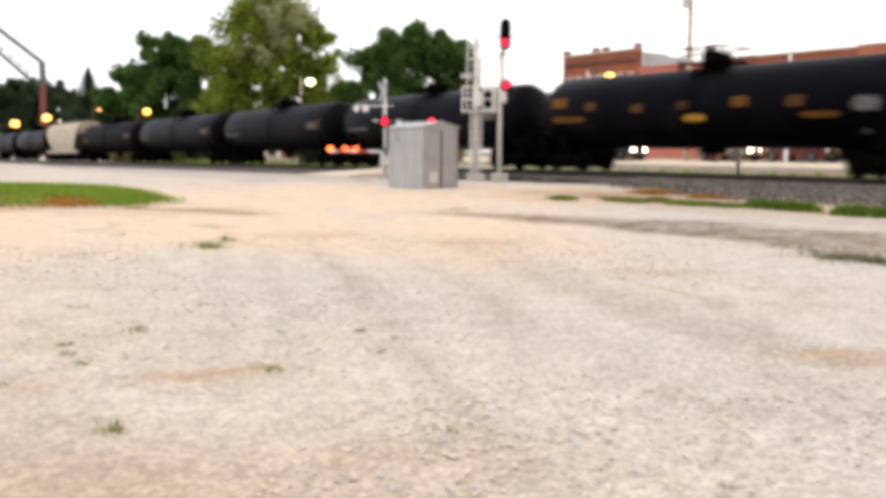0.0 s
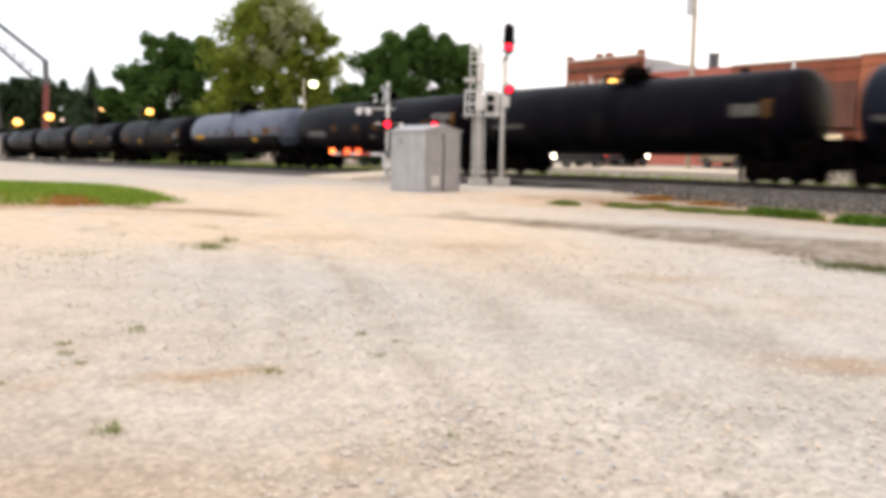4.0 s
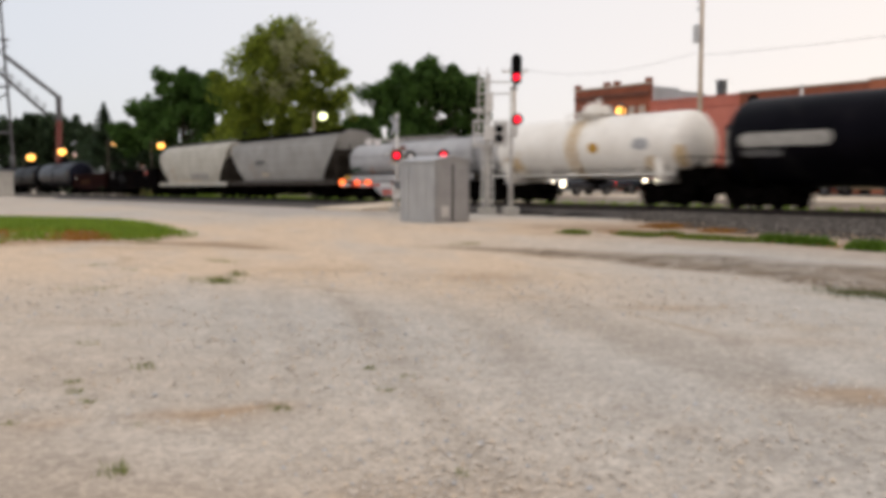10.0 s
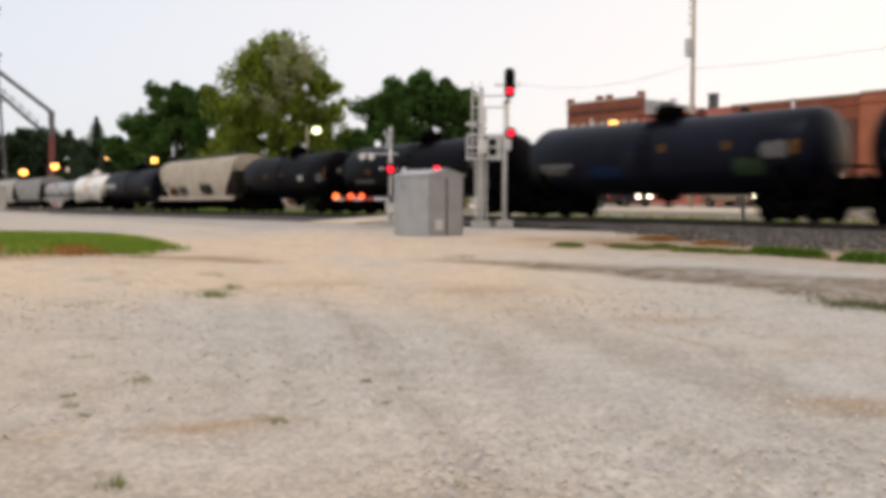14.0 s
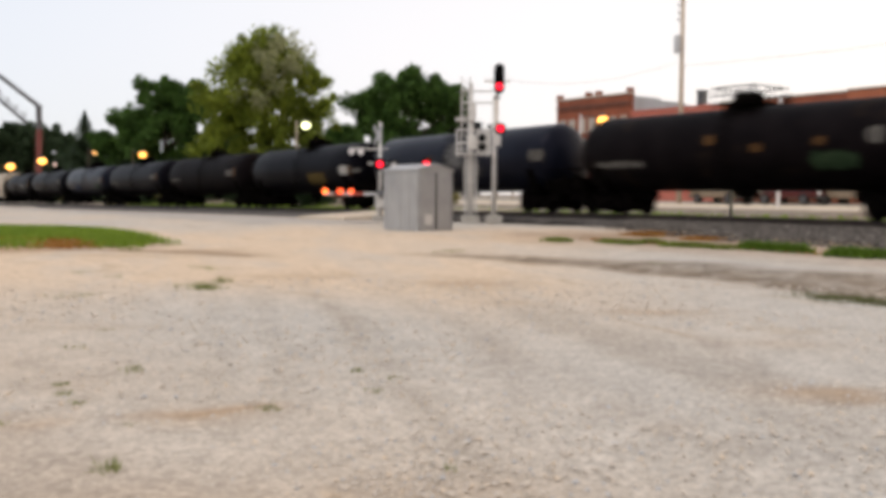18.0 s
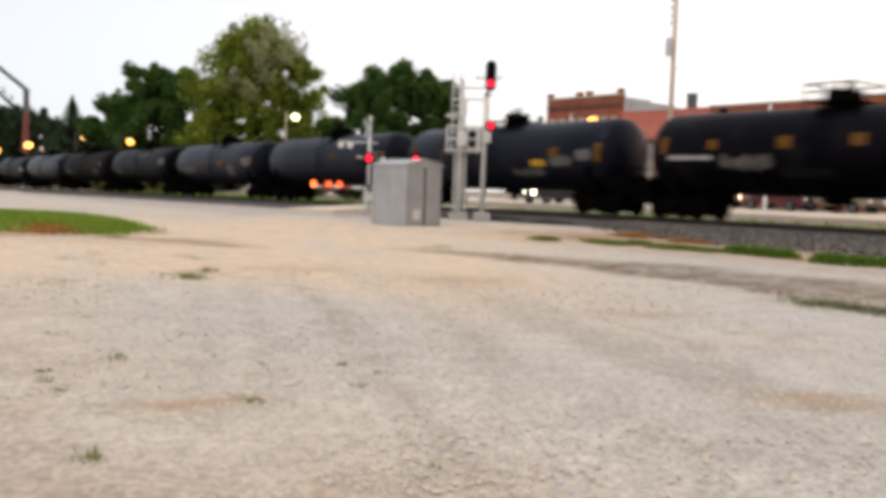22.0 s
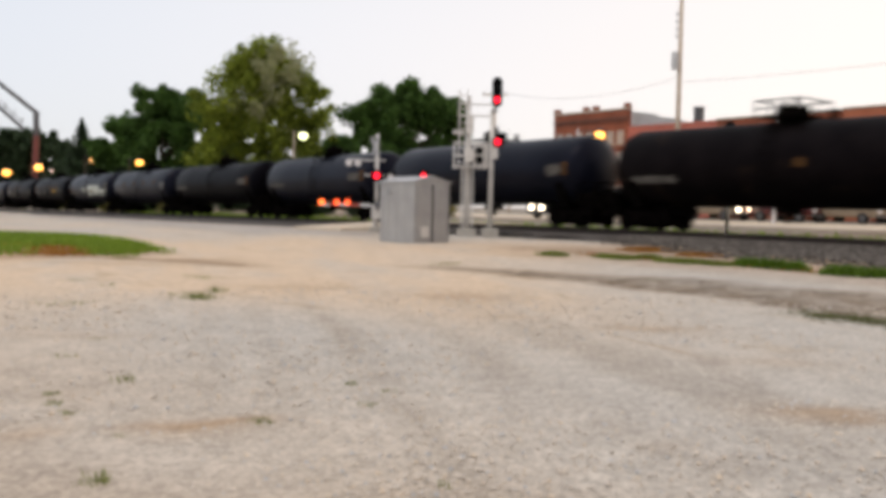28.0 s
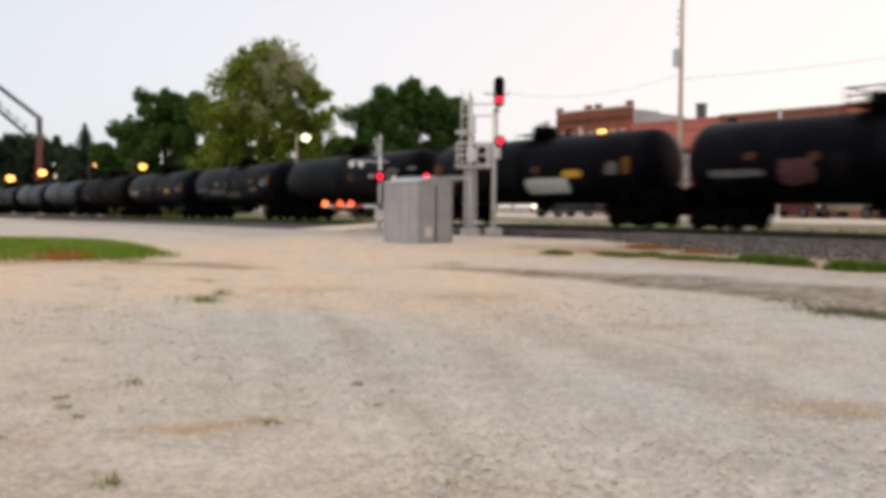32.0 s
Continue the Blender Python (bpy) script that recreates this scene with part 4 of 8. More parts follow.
def railing_mesh():
    bm = bmesh.new()
    for y in (-1.02, 1.02):
        for x in (-0.85, -0.3, 0.3, 0.85):
            rod(bm, (x, y, 0), (x, y, 0.58), 0.028, seg=6)
        for z in (0.3, 0.58):
            rod(bm, (-0.85, y, z), (0.85, y, z), 0.028, seg=6)
    for x in (-0.85, 0.85):
        rod(bm, (x, -1.02, 0.58), (x, 1.02, 0.58), 0.028, seg=6)
    return mesh_of(bm, UNDER, name="safety_railing")


def ladder_mesh(r, cz, top, paint):
    bm = bmesh.new()
    y = r + 0.10
    for x in (-0.22, 0.22):
        rod(bm, (x, y, cz - 1.2), (x, y, cz + 0.5), 0.022, seg=6)
        rod(bm, (x, y, cz + 0.5), (x, 1.0, top), 0.022, seg=6)
    for k in range(6):
        z = cz - 1.15 + k * 0.3
        rod(bm, (-0.22, y, z), (0.22, y, z), 0.016, seg=6)
    for k in range(3):
        f = (k + 0.7) / 3.4
        rod(bm, (-0.22, y + (1.0 - y) * f, cz + 0.5 + (top - cz - 0.5) * f), (0.22, y + (1.0 - y) * f, cz + 0.5 + (top - cz - 0.5) * f), 0.016, seg=6)
    return mesh_of(bm, paint, name="ladder")


def outlet_mesh(z):
    bm = bmesh.new()
    box(bm, 0.9, 0.5, 0.22, 0, 0, z - 0.2)
    rod(bm, (0, 0, z - 0.5), (0, 0, z - 0.1), 0.12, 0.2, 12)
    rod(bm, (0, 0.1, z - 0.42), (0, 0.5, z - 0.42), 0.03, seg=6)
    return mesh_of(bm, UNDER, name="outlet_valve")


def vent_mesh():
    bm = bmesh.new()
    rod(bm, (0, 0, -0.1), (0, 0, 0.26), 0.13, 0.10, 10)
    rod(bm, (0, 0, 0.26), (0, 0, 0.34), 0.18, 0.06, 10)
    return mesh_of(bm, UNDER, name="relief_valve")


def tank_car(length, paint, label, r=1.56, cz=2.54, marks=(), end=0.8, band=None, railed=False, trim=None, lettered=True):
    """marks: (kind, x, a0, width, height angle) painted on the near side."""
    car = thing("tank_car", pose(0, 0, 0), label, "tank car", "freight train")
    ln = round(length * 5) / 5
    piece("tank", shared(("tank", ln, r, cz, paint.name, end), lambda: tank_shell(ln, r, cz, paint, end)), car)
    add_trucks(car, length)
    add_couplers(car, length)
    for k in (1, -1):
        piece("end_frame", shared("end_frame", end_frame_mesh), car, pose(k * length / 2, 0, 0, 0, 0, 0 if k > 0 else 180))
        piece("saddle", shared(("saddle", r, cz, paint.name), lambda: saddle_mesh(r, cz, paint if band else UNDER)), car, pose(k * (length / 2 - 2.1), 0, 0))
    trim = trim or UNDER
    piece("manway_dome", shared(("dome", trim.name), lambda: dome_mesh(trim)), car, pose(0, 0, cz + r))
    piece("relief_valve", shared("vent", vent_mesh), car, pose(1.7 if length > 17.5 else -1.6, 0, cz + r))
    piece("top_platform", shared(("plat", trim.name), lambda: platform_mesh(0.55, trim)), car, pose(0, 0, cz + r + 0.12))
    if railed:
        piece("safety_railing", shared("rail", railing_mesh), car, pose(0, 0, cz + r + 0.12))
    piece("ladder", shared(("ladder", r, cz, trim.name), lambda: ladder_mesh(r, cz, cz + r + 0.12, trim)), car)
    piece("outlet_valve", shared(("outlet", r, cz), lambda: outlet_mesh(cz - r)), car)
    half = length / 2
    # reporting marks by the leading end, a data panel by the trailing end
    if lettered:
        piece("stencil", shared(("st", r, cz), lambda: mesh_of(curved_patch(r, cz, -1.1, 1.1, -15, -8), FADED)), car, pose(half - 2.9, 0, 0), "white unreadable reporting-mark bars")
        piece("placard", shared(("pl", r, cz), lambda: mesh_of(curved_patch(r, cz, -0.6, 0.6, -6, 10), FADED)), car, pose(-half + 2.9, 0, 0), "grey placard panel")
        piece("reflector", shared(("sq", r, cz), lambda: mesh_of(curved_patch(r, cz, -0.2, 0.2, -8, 16), DULL_OCHRE)), car, pose(-half + 2.0, 0, 0), "weathered ochre reflective patch")
    for i, (kind, x, a0, w, a1, ragged) in enumerate(marks):
        piece("painted_mark", mesh_of(curved_patch(r, cz, -w / 2, w / 2, a0, a1, 0.007, max(6, int((a1 - a0) / 4)), ragged, int(abs(x) * 10) + i), kind), car, pose(x, 0, 0))
    if band:
        bm = bmesh.new()
        vs = lathe(bm, [(-0.38, r + 0.006), (0.38, r + 0.006)], 40)
        for f in [f for f in bm.faces if len(f.verts) > 4]:
            bm.faces.remove(f)
        bmesh.ops.translate(bm, verts=vs, vec=(0.2, 0, cz))
        part("stained_band", bm, band, car, "tan spill stain round the middle", True)
        for y in (-1.38, 1.38):
            bm = bmesh.new()
            box(bm, length - 2.2, 0.16, 0.06, 0, y, 1.28)
            for k in range(7):
                rod(bm, (-half + 1.4 + k * (length - 2.8) / 6, y, 1.3), (-half + 1.4 + k * (length - 2.8) / 6, y * 0.75, 1.7), 0.03, seg=6)
            part("running_board", bm, paint, car)
    return car


def gondola(length, height, paint, label, marks=()):
    car = thing("gondola_car", pose(0, 0, 0), label, "gondola car", "freight train")
    half, w = length / 2 - 0.45, 1.45
    bm = bmesh.new()
    floor_z = 1.02
    box(bm, 2 * half, 2 * w, 0.14, 0, 0, floor_z)
    part("floor", bm, UNDER, car)
    for y in (-1, 1):
        bm = bmesh.new()
        box(bm, 2 * half, 0.05, height - floor_z, 0, y * w, floor_z)
        box(bm, 2 * half, 0.14, 0.13, 0, y * (w + 0.03), height - 0.13)
        box(bm, 2 * half, 0.12, 0.18, 0, y * (w + 0.02), floor_z - 0.08)
        # drop of the side sill between the trucks
        box(bm, 2 * half - 6.4, 0.09, 0.22, 0, y * w, floor_z - 0.28)
        for k in range(13):
            x = -half + 0.4 + k * (2 * half - 0.8) / 12
            box(bm, 0.13, 0.11, height - floor_z - 0.1, x, y * (w + 0.06), floor_z, taper=0.9)
        part("side", bm, paint, car)
    for x in (-1, 1):
        bm = bmesh.new()
        box(bm, 0.06, 2 * w, height - floor_z, x * half, 0, floor_z)
        for z in (0.35, 0.75, 1.1):
            if floor_z + z < height:
                box(bm, 0.1, 2 * w, 0.1, x * (half + 0.04), 0, floor_z + z)
        part("end", bm, paint, car)
        bm = bmesh.new()
        box(bm, 2.6, 0.5, 0.35, x * (half - 1.0), 0, 0.66)
        part("sill", bm, UNDER, car)
    add_trucks(car, length, 2.5)
    add_couplers(car, length)
    for i, (kind, rows, x, z) in enumerate(marks):
        part("painted_mark", bars(rows), kind, car).matrix_basis = pose(x, w + 0.125, z)
    return car


def hopper_car(length, height, paint, label, bays=3, marks=(), walkway=None, sill=None):
    """Covered hopper: smooth bulging sides, sloped ends, outlet bays below."""
    car = thing("covered_hopper", pose(0, 0, 0), label, "hopper car", "freight train")
    half = length / 2 - 0.5
    w = 1.58
    prof = [(1.34, 1.15), (1.44, 1.5), (1.54, 2.0), (1.59, 2.6), (1.59, 3.2), (1.54, 3.7), (1.38, 4.0), (1.08, height - 0.25), (0.7, height - 0.08), (0.42, height)]
    ring = prof + [(-y, z) for y, z in reversed(prof)]
    # side walls run to the ends at the top and stop at the slope sheets below
    bm = bmesh.new()
    xs = [-half + 0.1, -half + 1.9, half - 1.9, half - 0.1]
    rows = []
    for i, x in enumerate(xs):
        row = []
        for y, z in ring:
            xx = x
            if i in (0, 3):
                f = max(0.0, min(1.0, (3.25 - z) / 1.8))
                xx = x + (1.9 * f if i == 0 else -1.9 * f) * (0.98)
            row.append(bm.verts.new((xx, y, z)))
        rows.append(row)
    k = len(ring)
    for p, q in zip(rows, rows[1:]):
        for j in range(k):
            bm.faces.new((p[j], p[(j + 1) % k], q[(j + 1) % k], q[j]))
    # the eave keeps the body colour, the sloped sheet below it is dark brown
    i0 = next(i for i, (y, z) in enumerate(prof) if z >= 3.2)
    for row in (rows[0], rows[-1]):
        bm.faces.new(row[i0:k - i0])
        bm.faces.new(row[:i0 + 1] + row[k - 1 - i0:]).material_index = 1
    part("body", bm, [paint, HOPPER_END], car)
    # roof edge rail, side sill
    for y in (-1, 1):
        bm = bmesh.new()
        box(bm, 2 * half, 0.06, 0.09, 0, y * 1.43, 3.9)
        part("roof_rail", bm, paint, car)
        bm = bmesh.new()
        box(bm, 2 * half, 0.12, 0.3, 0, y * (w - 0.04), 0.98)
        part("side_sill", bm, sill or paint, car)
    # end frames with ladders and braces
    for x in (-1, 1):
        bm = bmesh.new()
        for y in (-1.45, -0.5, 0.5, 1.45):
            rod(bm, (x * (half - 0.1), y, 1.1), (x * (half - 0.15), y, height - 0.85), 0.05, seg=8)
        for z in (1.1, 2.0, 2.9):
            rod(bm, (x * (half - 0.1), -1.45, z), (x * (half - 0.1), 1.45, z), 0.035, seg=6)
        for i in range(9):
            rod(bm, (x * (half - 0.02), 1.0, 1.2 + i * 0.3), (x * (half - 0.02), 1.42, 1.2 + i * 0.3), 0.018, seg=6)
        box(bm, 1.6, 2.7, 0.08, x * (half - 0.8), 0, 1.05)
        part("end_ladder", bm, HOPPER_END, car)
        bm = bmesh.new()
        box(bm, 3.2, 0.6, 0.36, x * (half - 1.4), 0, 0.68)
        part("sill", bm, UNDER, car)
    # roof walk and hatches
    bm = bmesh.new()
    for y in (-1, 1):
        box(bm, 2 * half - 0.6, 0.3, 0.04, 0, y * 0.72, height + 0.04)
        if walkway:
            box(bm, 2 * half - 0.2, 0.5, 0.12, 0, y * 0.95, height - 0.12)
        for i in range(12):
            box(bm, 0.05, 0.25, 0.14, -half + 0.8 + i * (2 * half - 1.6) / 11, y * 0.72, height - 0.1)
    part("roof_walk", bm, walkway or HATCH, car)
    bm = bmesh.new()
    box(bm, 2 * half - 1.6, 0.5, 0.1, 0, 0, height)
    part("hatch_cover", bm, HATCH, car)
    # outlet bays: inverted pyramids
    span = (2 * half - 6.0) / bays
    for i in range(bays):
        cx = -half + 3.0 + span * (i + 0.5)
        bm = bmesh.new()
        top = [bm.verts.new((cx + a * span / 2, b * 1.42, 1.2)) for a, b in ((-1, -1), (1, -1), (1, 1), (-1, 1))]
        bot = [bm.verts.new((cx + a * 0.35, b * 0.5, 0.38)) for a, b in ((-1, -1), (1, -1), (1, 1), (-1, 1))]
        bm.faces.new(top)
        bm.faces.new(bot)
        for j in range(4):
            bm.faces.new((top[j], top[(j + 1) % 4], bot[(j + 1) % 4], bot[j]))
        box(bm, 0.9, 1.3, 0.12, cx, 0, 0.28)
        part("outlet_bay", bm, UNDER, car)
    add_trucks(car, length, 2.3)
    add_couplers(car, length)
    for kind, rows, x, z in marks:
        part("painted_mark", bars(rows), kind, car).matrix_basis = pose(x, float(np.interp(z, [1.15, 1.5, 2.0, 2.6, 3.2], [1.36, 1.47, 1.565, 1.61, 1.61])), z, -8 if z < 2.2 else 0)
    return car


def round_hopper(length, label):
    """Short round-sided hopper: a rounded barrel on a sill, two belly bays, a hatch row."""
    car = thing("covered_hopper", pose(0, 0, 0), label, "hopper car", "freight train")
    half = length / 2 - 0.75
    bm = bmesh.new()
    ring = [(math.copysign(abs(math.cos(a)) ** 0.72, math.cos(a)) * 1.47, 2.42 + math.copysign(abs(math.sin(a)) ** 0.85, math.sin(a)) * 1.02) for a in [radians(k * 10) for k in range(36)]]
    rows = []
    for x, k in ((-half, 0.72), (-half + 0.12, 0.86), (-half + 0.4, 0.97), (-half + 0.9, 1), (-half * 0.33, 1), (half * 0.33, 1), (half - 0.9, 1), (half - 0.4, 0.97), (half - 0.12, 0.86), (half, 0.72)):
        rows.append([bm.verts.new((x, y * k, 2.42 + (z - 2.42) * k)) for y, z in ring])
    for p, q in zip(rows, rows[1:]):
        for j in range(36):
            bm.faces.new((p[j], p[(j + 1) % 36], q[(j + 1) % 36], q[j]))
    bm.faces.new(rows[0])
    bm.faces.new(rows[-1])
    part("body", bm, CEMENT, car, smooth=True)
    for y in (-1, 1):
        bm = bmesh.new()
        box(bm, 2 * half + 0.5, 0.1, 0.3, 0, y * 1.42, 1.2)
        part("side_sill", bm, CEMENT, car)
        bm = bmesh.new()
        box(bm, 2 * half - 0.8, 0.05, 0.07, 0, y * 1.46, 2.6)
        part("side_rail", bm, CEMENT, car)
        # belly skirt that drops between the trucks
        bm = bmesh.new()
        a, b, t = half - 2.2, half - 4.1, 0.04
        f = [bm.verts.new((x, y * 1.40, z)) for x, z in ((-a, 1.22), (a, 1.22), (b, 0.3), (-b, 0.3))]
        g = [bm.verts.new((v.co.x, y * (1.40 - t), v.co.z)) for v in f]
        bm.faces.new(f)
        bm.faces.new(g)
        for i in range(4):
            bm.faces.new((f[i], f[(i + 1) % 4], g[(i + 1) % 4], g[i]))
        part("belly_skirt", bm, CEMENT, car)
    for cx in (-1.4, 1.4):
        bm = bmesh.new()
        box(bm, 2.2, 2.4, 0.9, cx, 0, 0.5, taper=1.0)
        box(bm, 0.9, 1.2, 0.3, cx, 0, 0.25)
        part("outlet_bay", bm, UNDER, car)
    for x in (-1, 1):
        bm = bmesh.new()
        box(bm, 3.0, 0.6, 0.4, x * (half - 0.8), 0, 0.66)
        box(bm, 0.9, 2.7, 0.1, x * (half + 0.3), 0, 1.05)
        for y in (-1.3, 1.3):
            rod(bm, (x * (half + 0.4), y, 1.1), (x * (half + 0.1), y, 3.2), 0.03, seg=6)
        part("end_frame", bm, UNDER, car)
    bm = bmesh.new()
    box(bm, 2 * half - 1.0, 0.5, 0.04, 0, 0.62, 3.36)
    box(bm, 2 * half - 1.0, 0.5, 0.04, 0, -0.62, 3.36)
    part("roof_walk", bm, CEMENT, car)
    for i in range(6):
        bm = bmesh.new()
        x = -half + 1.4 + i * (2 * half - 2.8) / 5
        rod(bm, (x, 0, 3.4), (x, 0, 3.52), 0.33, 0.3, 14)
        part("hatch_cover", bm, CEMENT, car)
    add_trucks(car, length, 2.1)
    add_couplers(car, length)
    for mat, rows_, x, y, z in ((YELLOW, [(0, 0, 0.8, 0.2)], half - 0.1, 1.475, 1.38), (YELLOW, [(0, 0, 1.9, 0.16)], -half + 1.6, 1.475, 1.42), (YELLOW, scribble(5, 0.9, 0.15, 3), half - 2.5, 1.475, 1.12), (YELLOW, scribble(7, 1.6, 0.12, 4), -half + 4.2, 1.475, 1.2),
                                (REDMARK, scribble(12, 3.2, 0.22, 8), 0.7, 1.41, 0.5), (MAROON, scribble(6, 1.6, 0.5, 12), 0.6, 1.41, 0.95), (TAN_STAIN, scribble(6, 1.2, 0.7, 14), 0.4, 1.50, 2.5), (MAROON, scribble(5, 1.4, 0.3, 15), 0.2, 1.38, 2.95),
                                (UNDER, scribble(8, 1.2, 0.16, 9), -2.9, 1.50, 1.95), (GREENMARK, scribble(6, 1.2, 0.16, 13), 5.0, 1.50, 1.85)):
        part("painted_mark", bars(rows_), mat, car).matrix_basis = pose(x, y, z)
    return car


def scribble(n, w, h, seed):
    """A looping sprayed stroke: (x, z) corners of a zigzag."""
    r = random.Random(seed)
    return ("stroke", [(-w / 2 + w * i / (n - 1) + r.uniform(-0.1, 0.1), (h / 2 if i % 2 else -h / 2) * r.uniform(0.5, 1.0)) for i in range(n)], 0.16 + 0.3 * h)


# couplings along the track at the start, front to back
JOINTS = [196.82, 178.22, 159.62, 141.02, 122.42, 107.42, 87.47, 67.53, 49.39, 31.64, 13.06, -6.19, -25.23, -45.19, -64.0, -84.1, -98.8, -116.3, -133.3, -150.9, -164.9, -178.5, -197.0, -214.6,
          -229.56, -246.81, -263.21, -280.11, -297.02, -313.13, -329.67, -346.47, -363.04, -379.63, -395.88, -412.28, -428.72, -444.92, -461.0, -477.63, -494.93, -510.57, -526.95, -543.35, -560.04, -576.18, -592.83, -609.15, -625.36, -641.76]
# distance gone by the train
RUN = [(0, 0.0), (3.5, 71.08), (5.5, 111.37), (9.0, 181.22), (14.5, 289.67), (16.5, 329.09), (21.0, 417.44), (25.5, 504.84), (27.5, 543.95), (32.0, 632.54)]


def build_train():
    cars = []
    for i, (a, b) in enumerate(zip(JOINTS, JOINTS[1:])):
        ln = a - b
        half = ln / 2
        if i == 4:
            c = hopper_car(ln, 4.6, HOPPER_TAN, "tan covered hopper among black tank cars", 3)
        elif i == 11:
            mk = [(YELLOW, 6.2, -16, 2.08, -7, 1), (DULL_OCHRE, 2.7, -7, 0.53, 5, 0), (DULL_OCHRE, -0.4, -9, 0.52, 2, 0), (DULL_OCHRE, -3.3, -8, 0.51, 3, 0), (OCHRE, -6.1, -10, 1.06, 8, 0), (GREYMARK, -7.2, -8, 0.94, 5, 3), (OCHRE, -8.2, -7, 0.40, 9, 0), (YELLOW, -4.1, -28, 0.97, -18, 1), (GREYMARK, -7.1, -44, 0.63, -35, 2)]
            # the wide BLACK patch paints the tank's shaded lower half
            c = tank_car(ln, SLATE, "slate-grey tank car with yellow marks, lower belly painted dark as shade", marks=[(BLACK, 0, -86, ln - 2.9, -13, 0)] + mk, lettered=False)
        elif i == 15:
            c = gondola(ln, 2.48, RUST, "rust-brown low-sided gondola car with faded marks", [(STENCIL, [(0, 0.28, 0.8, 0.12), (0, 0.05, 0.7, 0.12)], half - 2.0, 1.85), (OCHRE, [(0, 0, 0.62, 0.42)], half - 5.2, 1.5), (OCHRE, [(0, 0, 0.4, 0.3)], 0, 1.6)])
        elif i == 16:
            c = gondola(ln, 2.70, BROWNBLACK, "black gondola car with white and coloured graffiti", [(GREYMARK, [(0, 0.28, 1.3, 0.12)], half - 2.6, 2.15), (GREYMARK, [(0.05, -0.08, 1.3, 0.17)], half - 2.6, 2.15), (DIMMARK, [(0, 0, 1.5, 0.16)], half - 2.5, 1.75), (DIMMARK, scribble(16, 2.4, 0.9, 4), half - 6.0, 1.8), (REDMARK, [(0, 0.2, 0.8, 0.26)], -half + 3.6, 2.05), (STENCIL, [(0.05, 0.42, 0.7, 0.1), (-0.1, -0.05, 0.4, 0.12)], -half + 3.6, 2.05), (GREENMARK, [(0.1, -0.12, 0.7, 0.14)], -half + 3.6, 2.05), (DIMMARK, scribble(7, 1.0, 0.3, 5), -half + 3.6, 1.95)])
        elif i == 17:
            c = hopper_car(ln, 4.56, HOPPER_PALE, "pale grey covered hopper with sloped ends and rust streaks", 3, marks=[(HOPPER_GREY, scribble(10, 4.4, 0.5, 6), -2.0, 1.75), (HOPPER_TAN, scribble(9, 6.0, 0.2, 16), 0.5, 1.35), (UNDER, [(0, 0.2, 0.5, 0.1), (0, -0.1, 0.6, 0.1)], half - 2.6, 2.1)])
        elif i == 18:
            c = hopper_car(ln, 4.46, HOPPER_GREY, "weathered grey covered hopper with dark open ends", 3, walkway=UNDER, sill=HOPPER_END, marks=[(GREYMARK, [(0, 0, 1.6, 0.3)], 3, 2.6), (HOPPER_TAN, scribble(6, 1.2, 0.2, 26), 2.2, 1.75)])
        elif i == 19:
            c = round_hopper(ln, "dusty grey round-sided short hopper with red scribbles")
        elif i == 20:
            c = tank_car(ln, WHITE_TANK, "white tank car with a tan spill band round its middle", 1.37, 2.52, [(YELLOW, -1.1, -10, 0.6, 4, 4), (CEMENT, -3.8, -8, 0.9, 8, 4), (TAN_STAIN, -5.8, -40, 0.7, -8, 7), (TAN_STAIN, 4.4, -44, 1.4, -20, 8), (TAN_STAIN, -4.4, -48, 1.0, -26, 8)], end=0.8, band=TAN_STAIN, trim=WHITE_TANK, lettered=False)
        elif i == 21:
            mk = [(STENCIL, 5.5, -7, 3.63, 9, 1), (GREYMARK, 6.4, -19, 1.70, -12, 2), (GREYMARK, -6.1, -16, 1.65, -10, 1), (DULL_YELLOW, -5.6, -35, 1.04, -23, 3), (FADED, -6.8, -45, 0.68, -35, 1)]
            c = tank_car(ln, BLACK, "glossy black tank car with large white lettering bars", 1.64, 2.46, mk, lettered=False)
        elif i == 22:
            c = hopper_car(ln, 4.5, HOPPER_TAN, "tan covered hopper with maroon and black graffiti", 3, marks=[(MAROON, scribble(14, 1.8, 0.75, 2), half - 4.0, 1.75), (GREYMARK, scribble(14, 1.9, 0.75, 3), half - 6.3, 1.75), (HOPPER_END, scribble(16, 2.5, 0.85, 7), -half + 6.0, 1.85), (GREYMARK, scribble(7, 0.5, 0.4, 11), half - 2.5, 2.4)])
        elif i == 37:
            # fat sprayed letters with tails, a small tag ahead of them
            mk = [(FADED, 4.5, -23, 2.17, -16, 1), (DULL_OCHRE, 6.0, -26, 0.46, 9, 0), (GHOST, -0.7, -31, 0.85, 8, 6), (GHOST, -1.5, -2, 1.2, 7, 5), (GHOST, -1.2, -31, 1.0, -18, 6), (GHOST, -2.4, -24, 0.75, 7, 5), (GHOST, -3.1, -28, 1.0, 6, 6), (GHOST, -4.0, -22, 0.9, 7, 5), (GHOST, -5.4, -16, 2.2, -9, 4), (GHOST, -5.3, -29, 1.9, -23, 4), (GREENMARK, -1.5, -18, 0.5, -4, 4), (YELLOW, -1.6, -17, 0.45, -9, 3), (GHOST, 1.1, -13, 0.75, 4, 4), (FADED, -6.4, -4, 1.3, 14, 5)]
            c = tank_car(ln, BLUEBLACK, "blue-black tank car with a large white graffiti panel", marks=mk, lettered=False)
        elif i == 9:
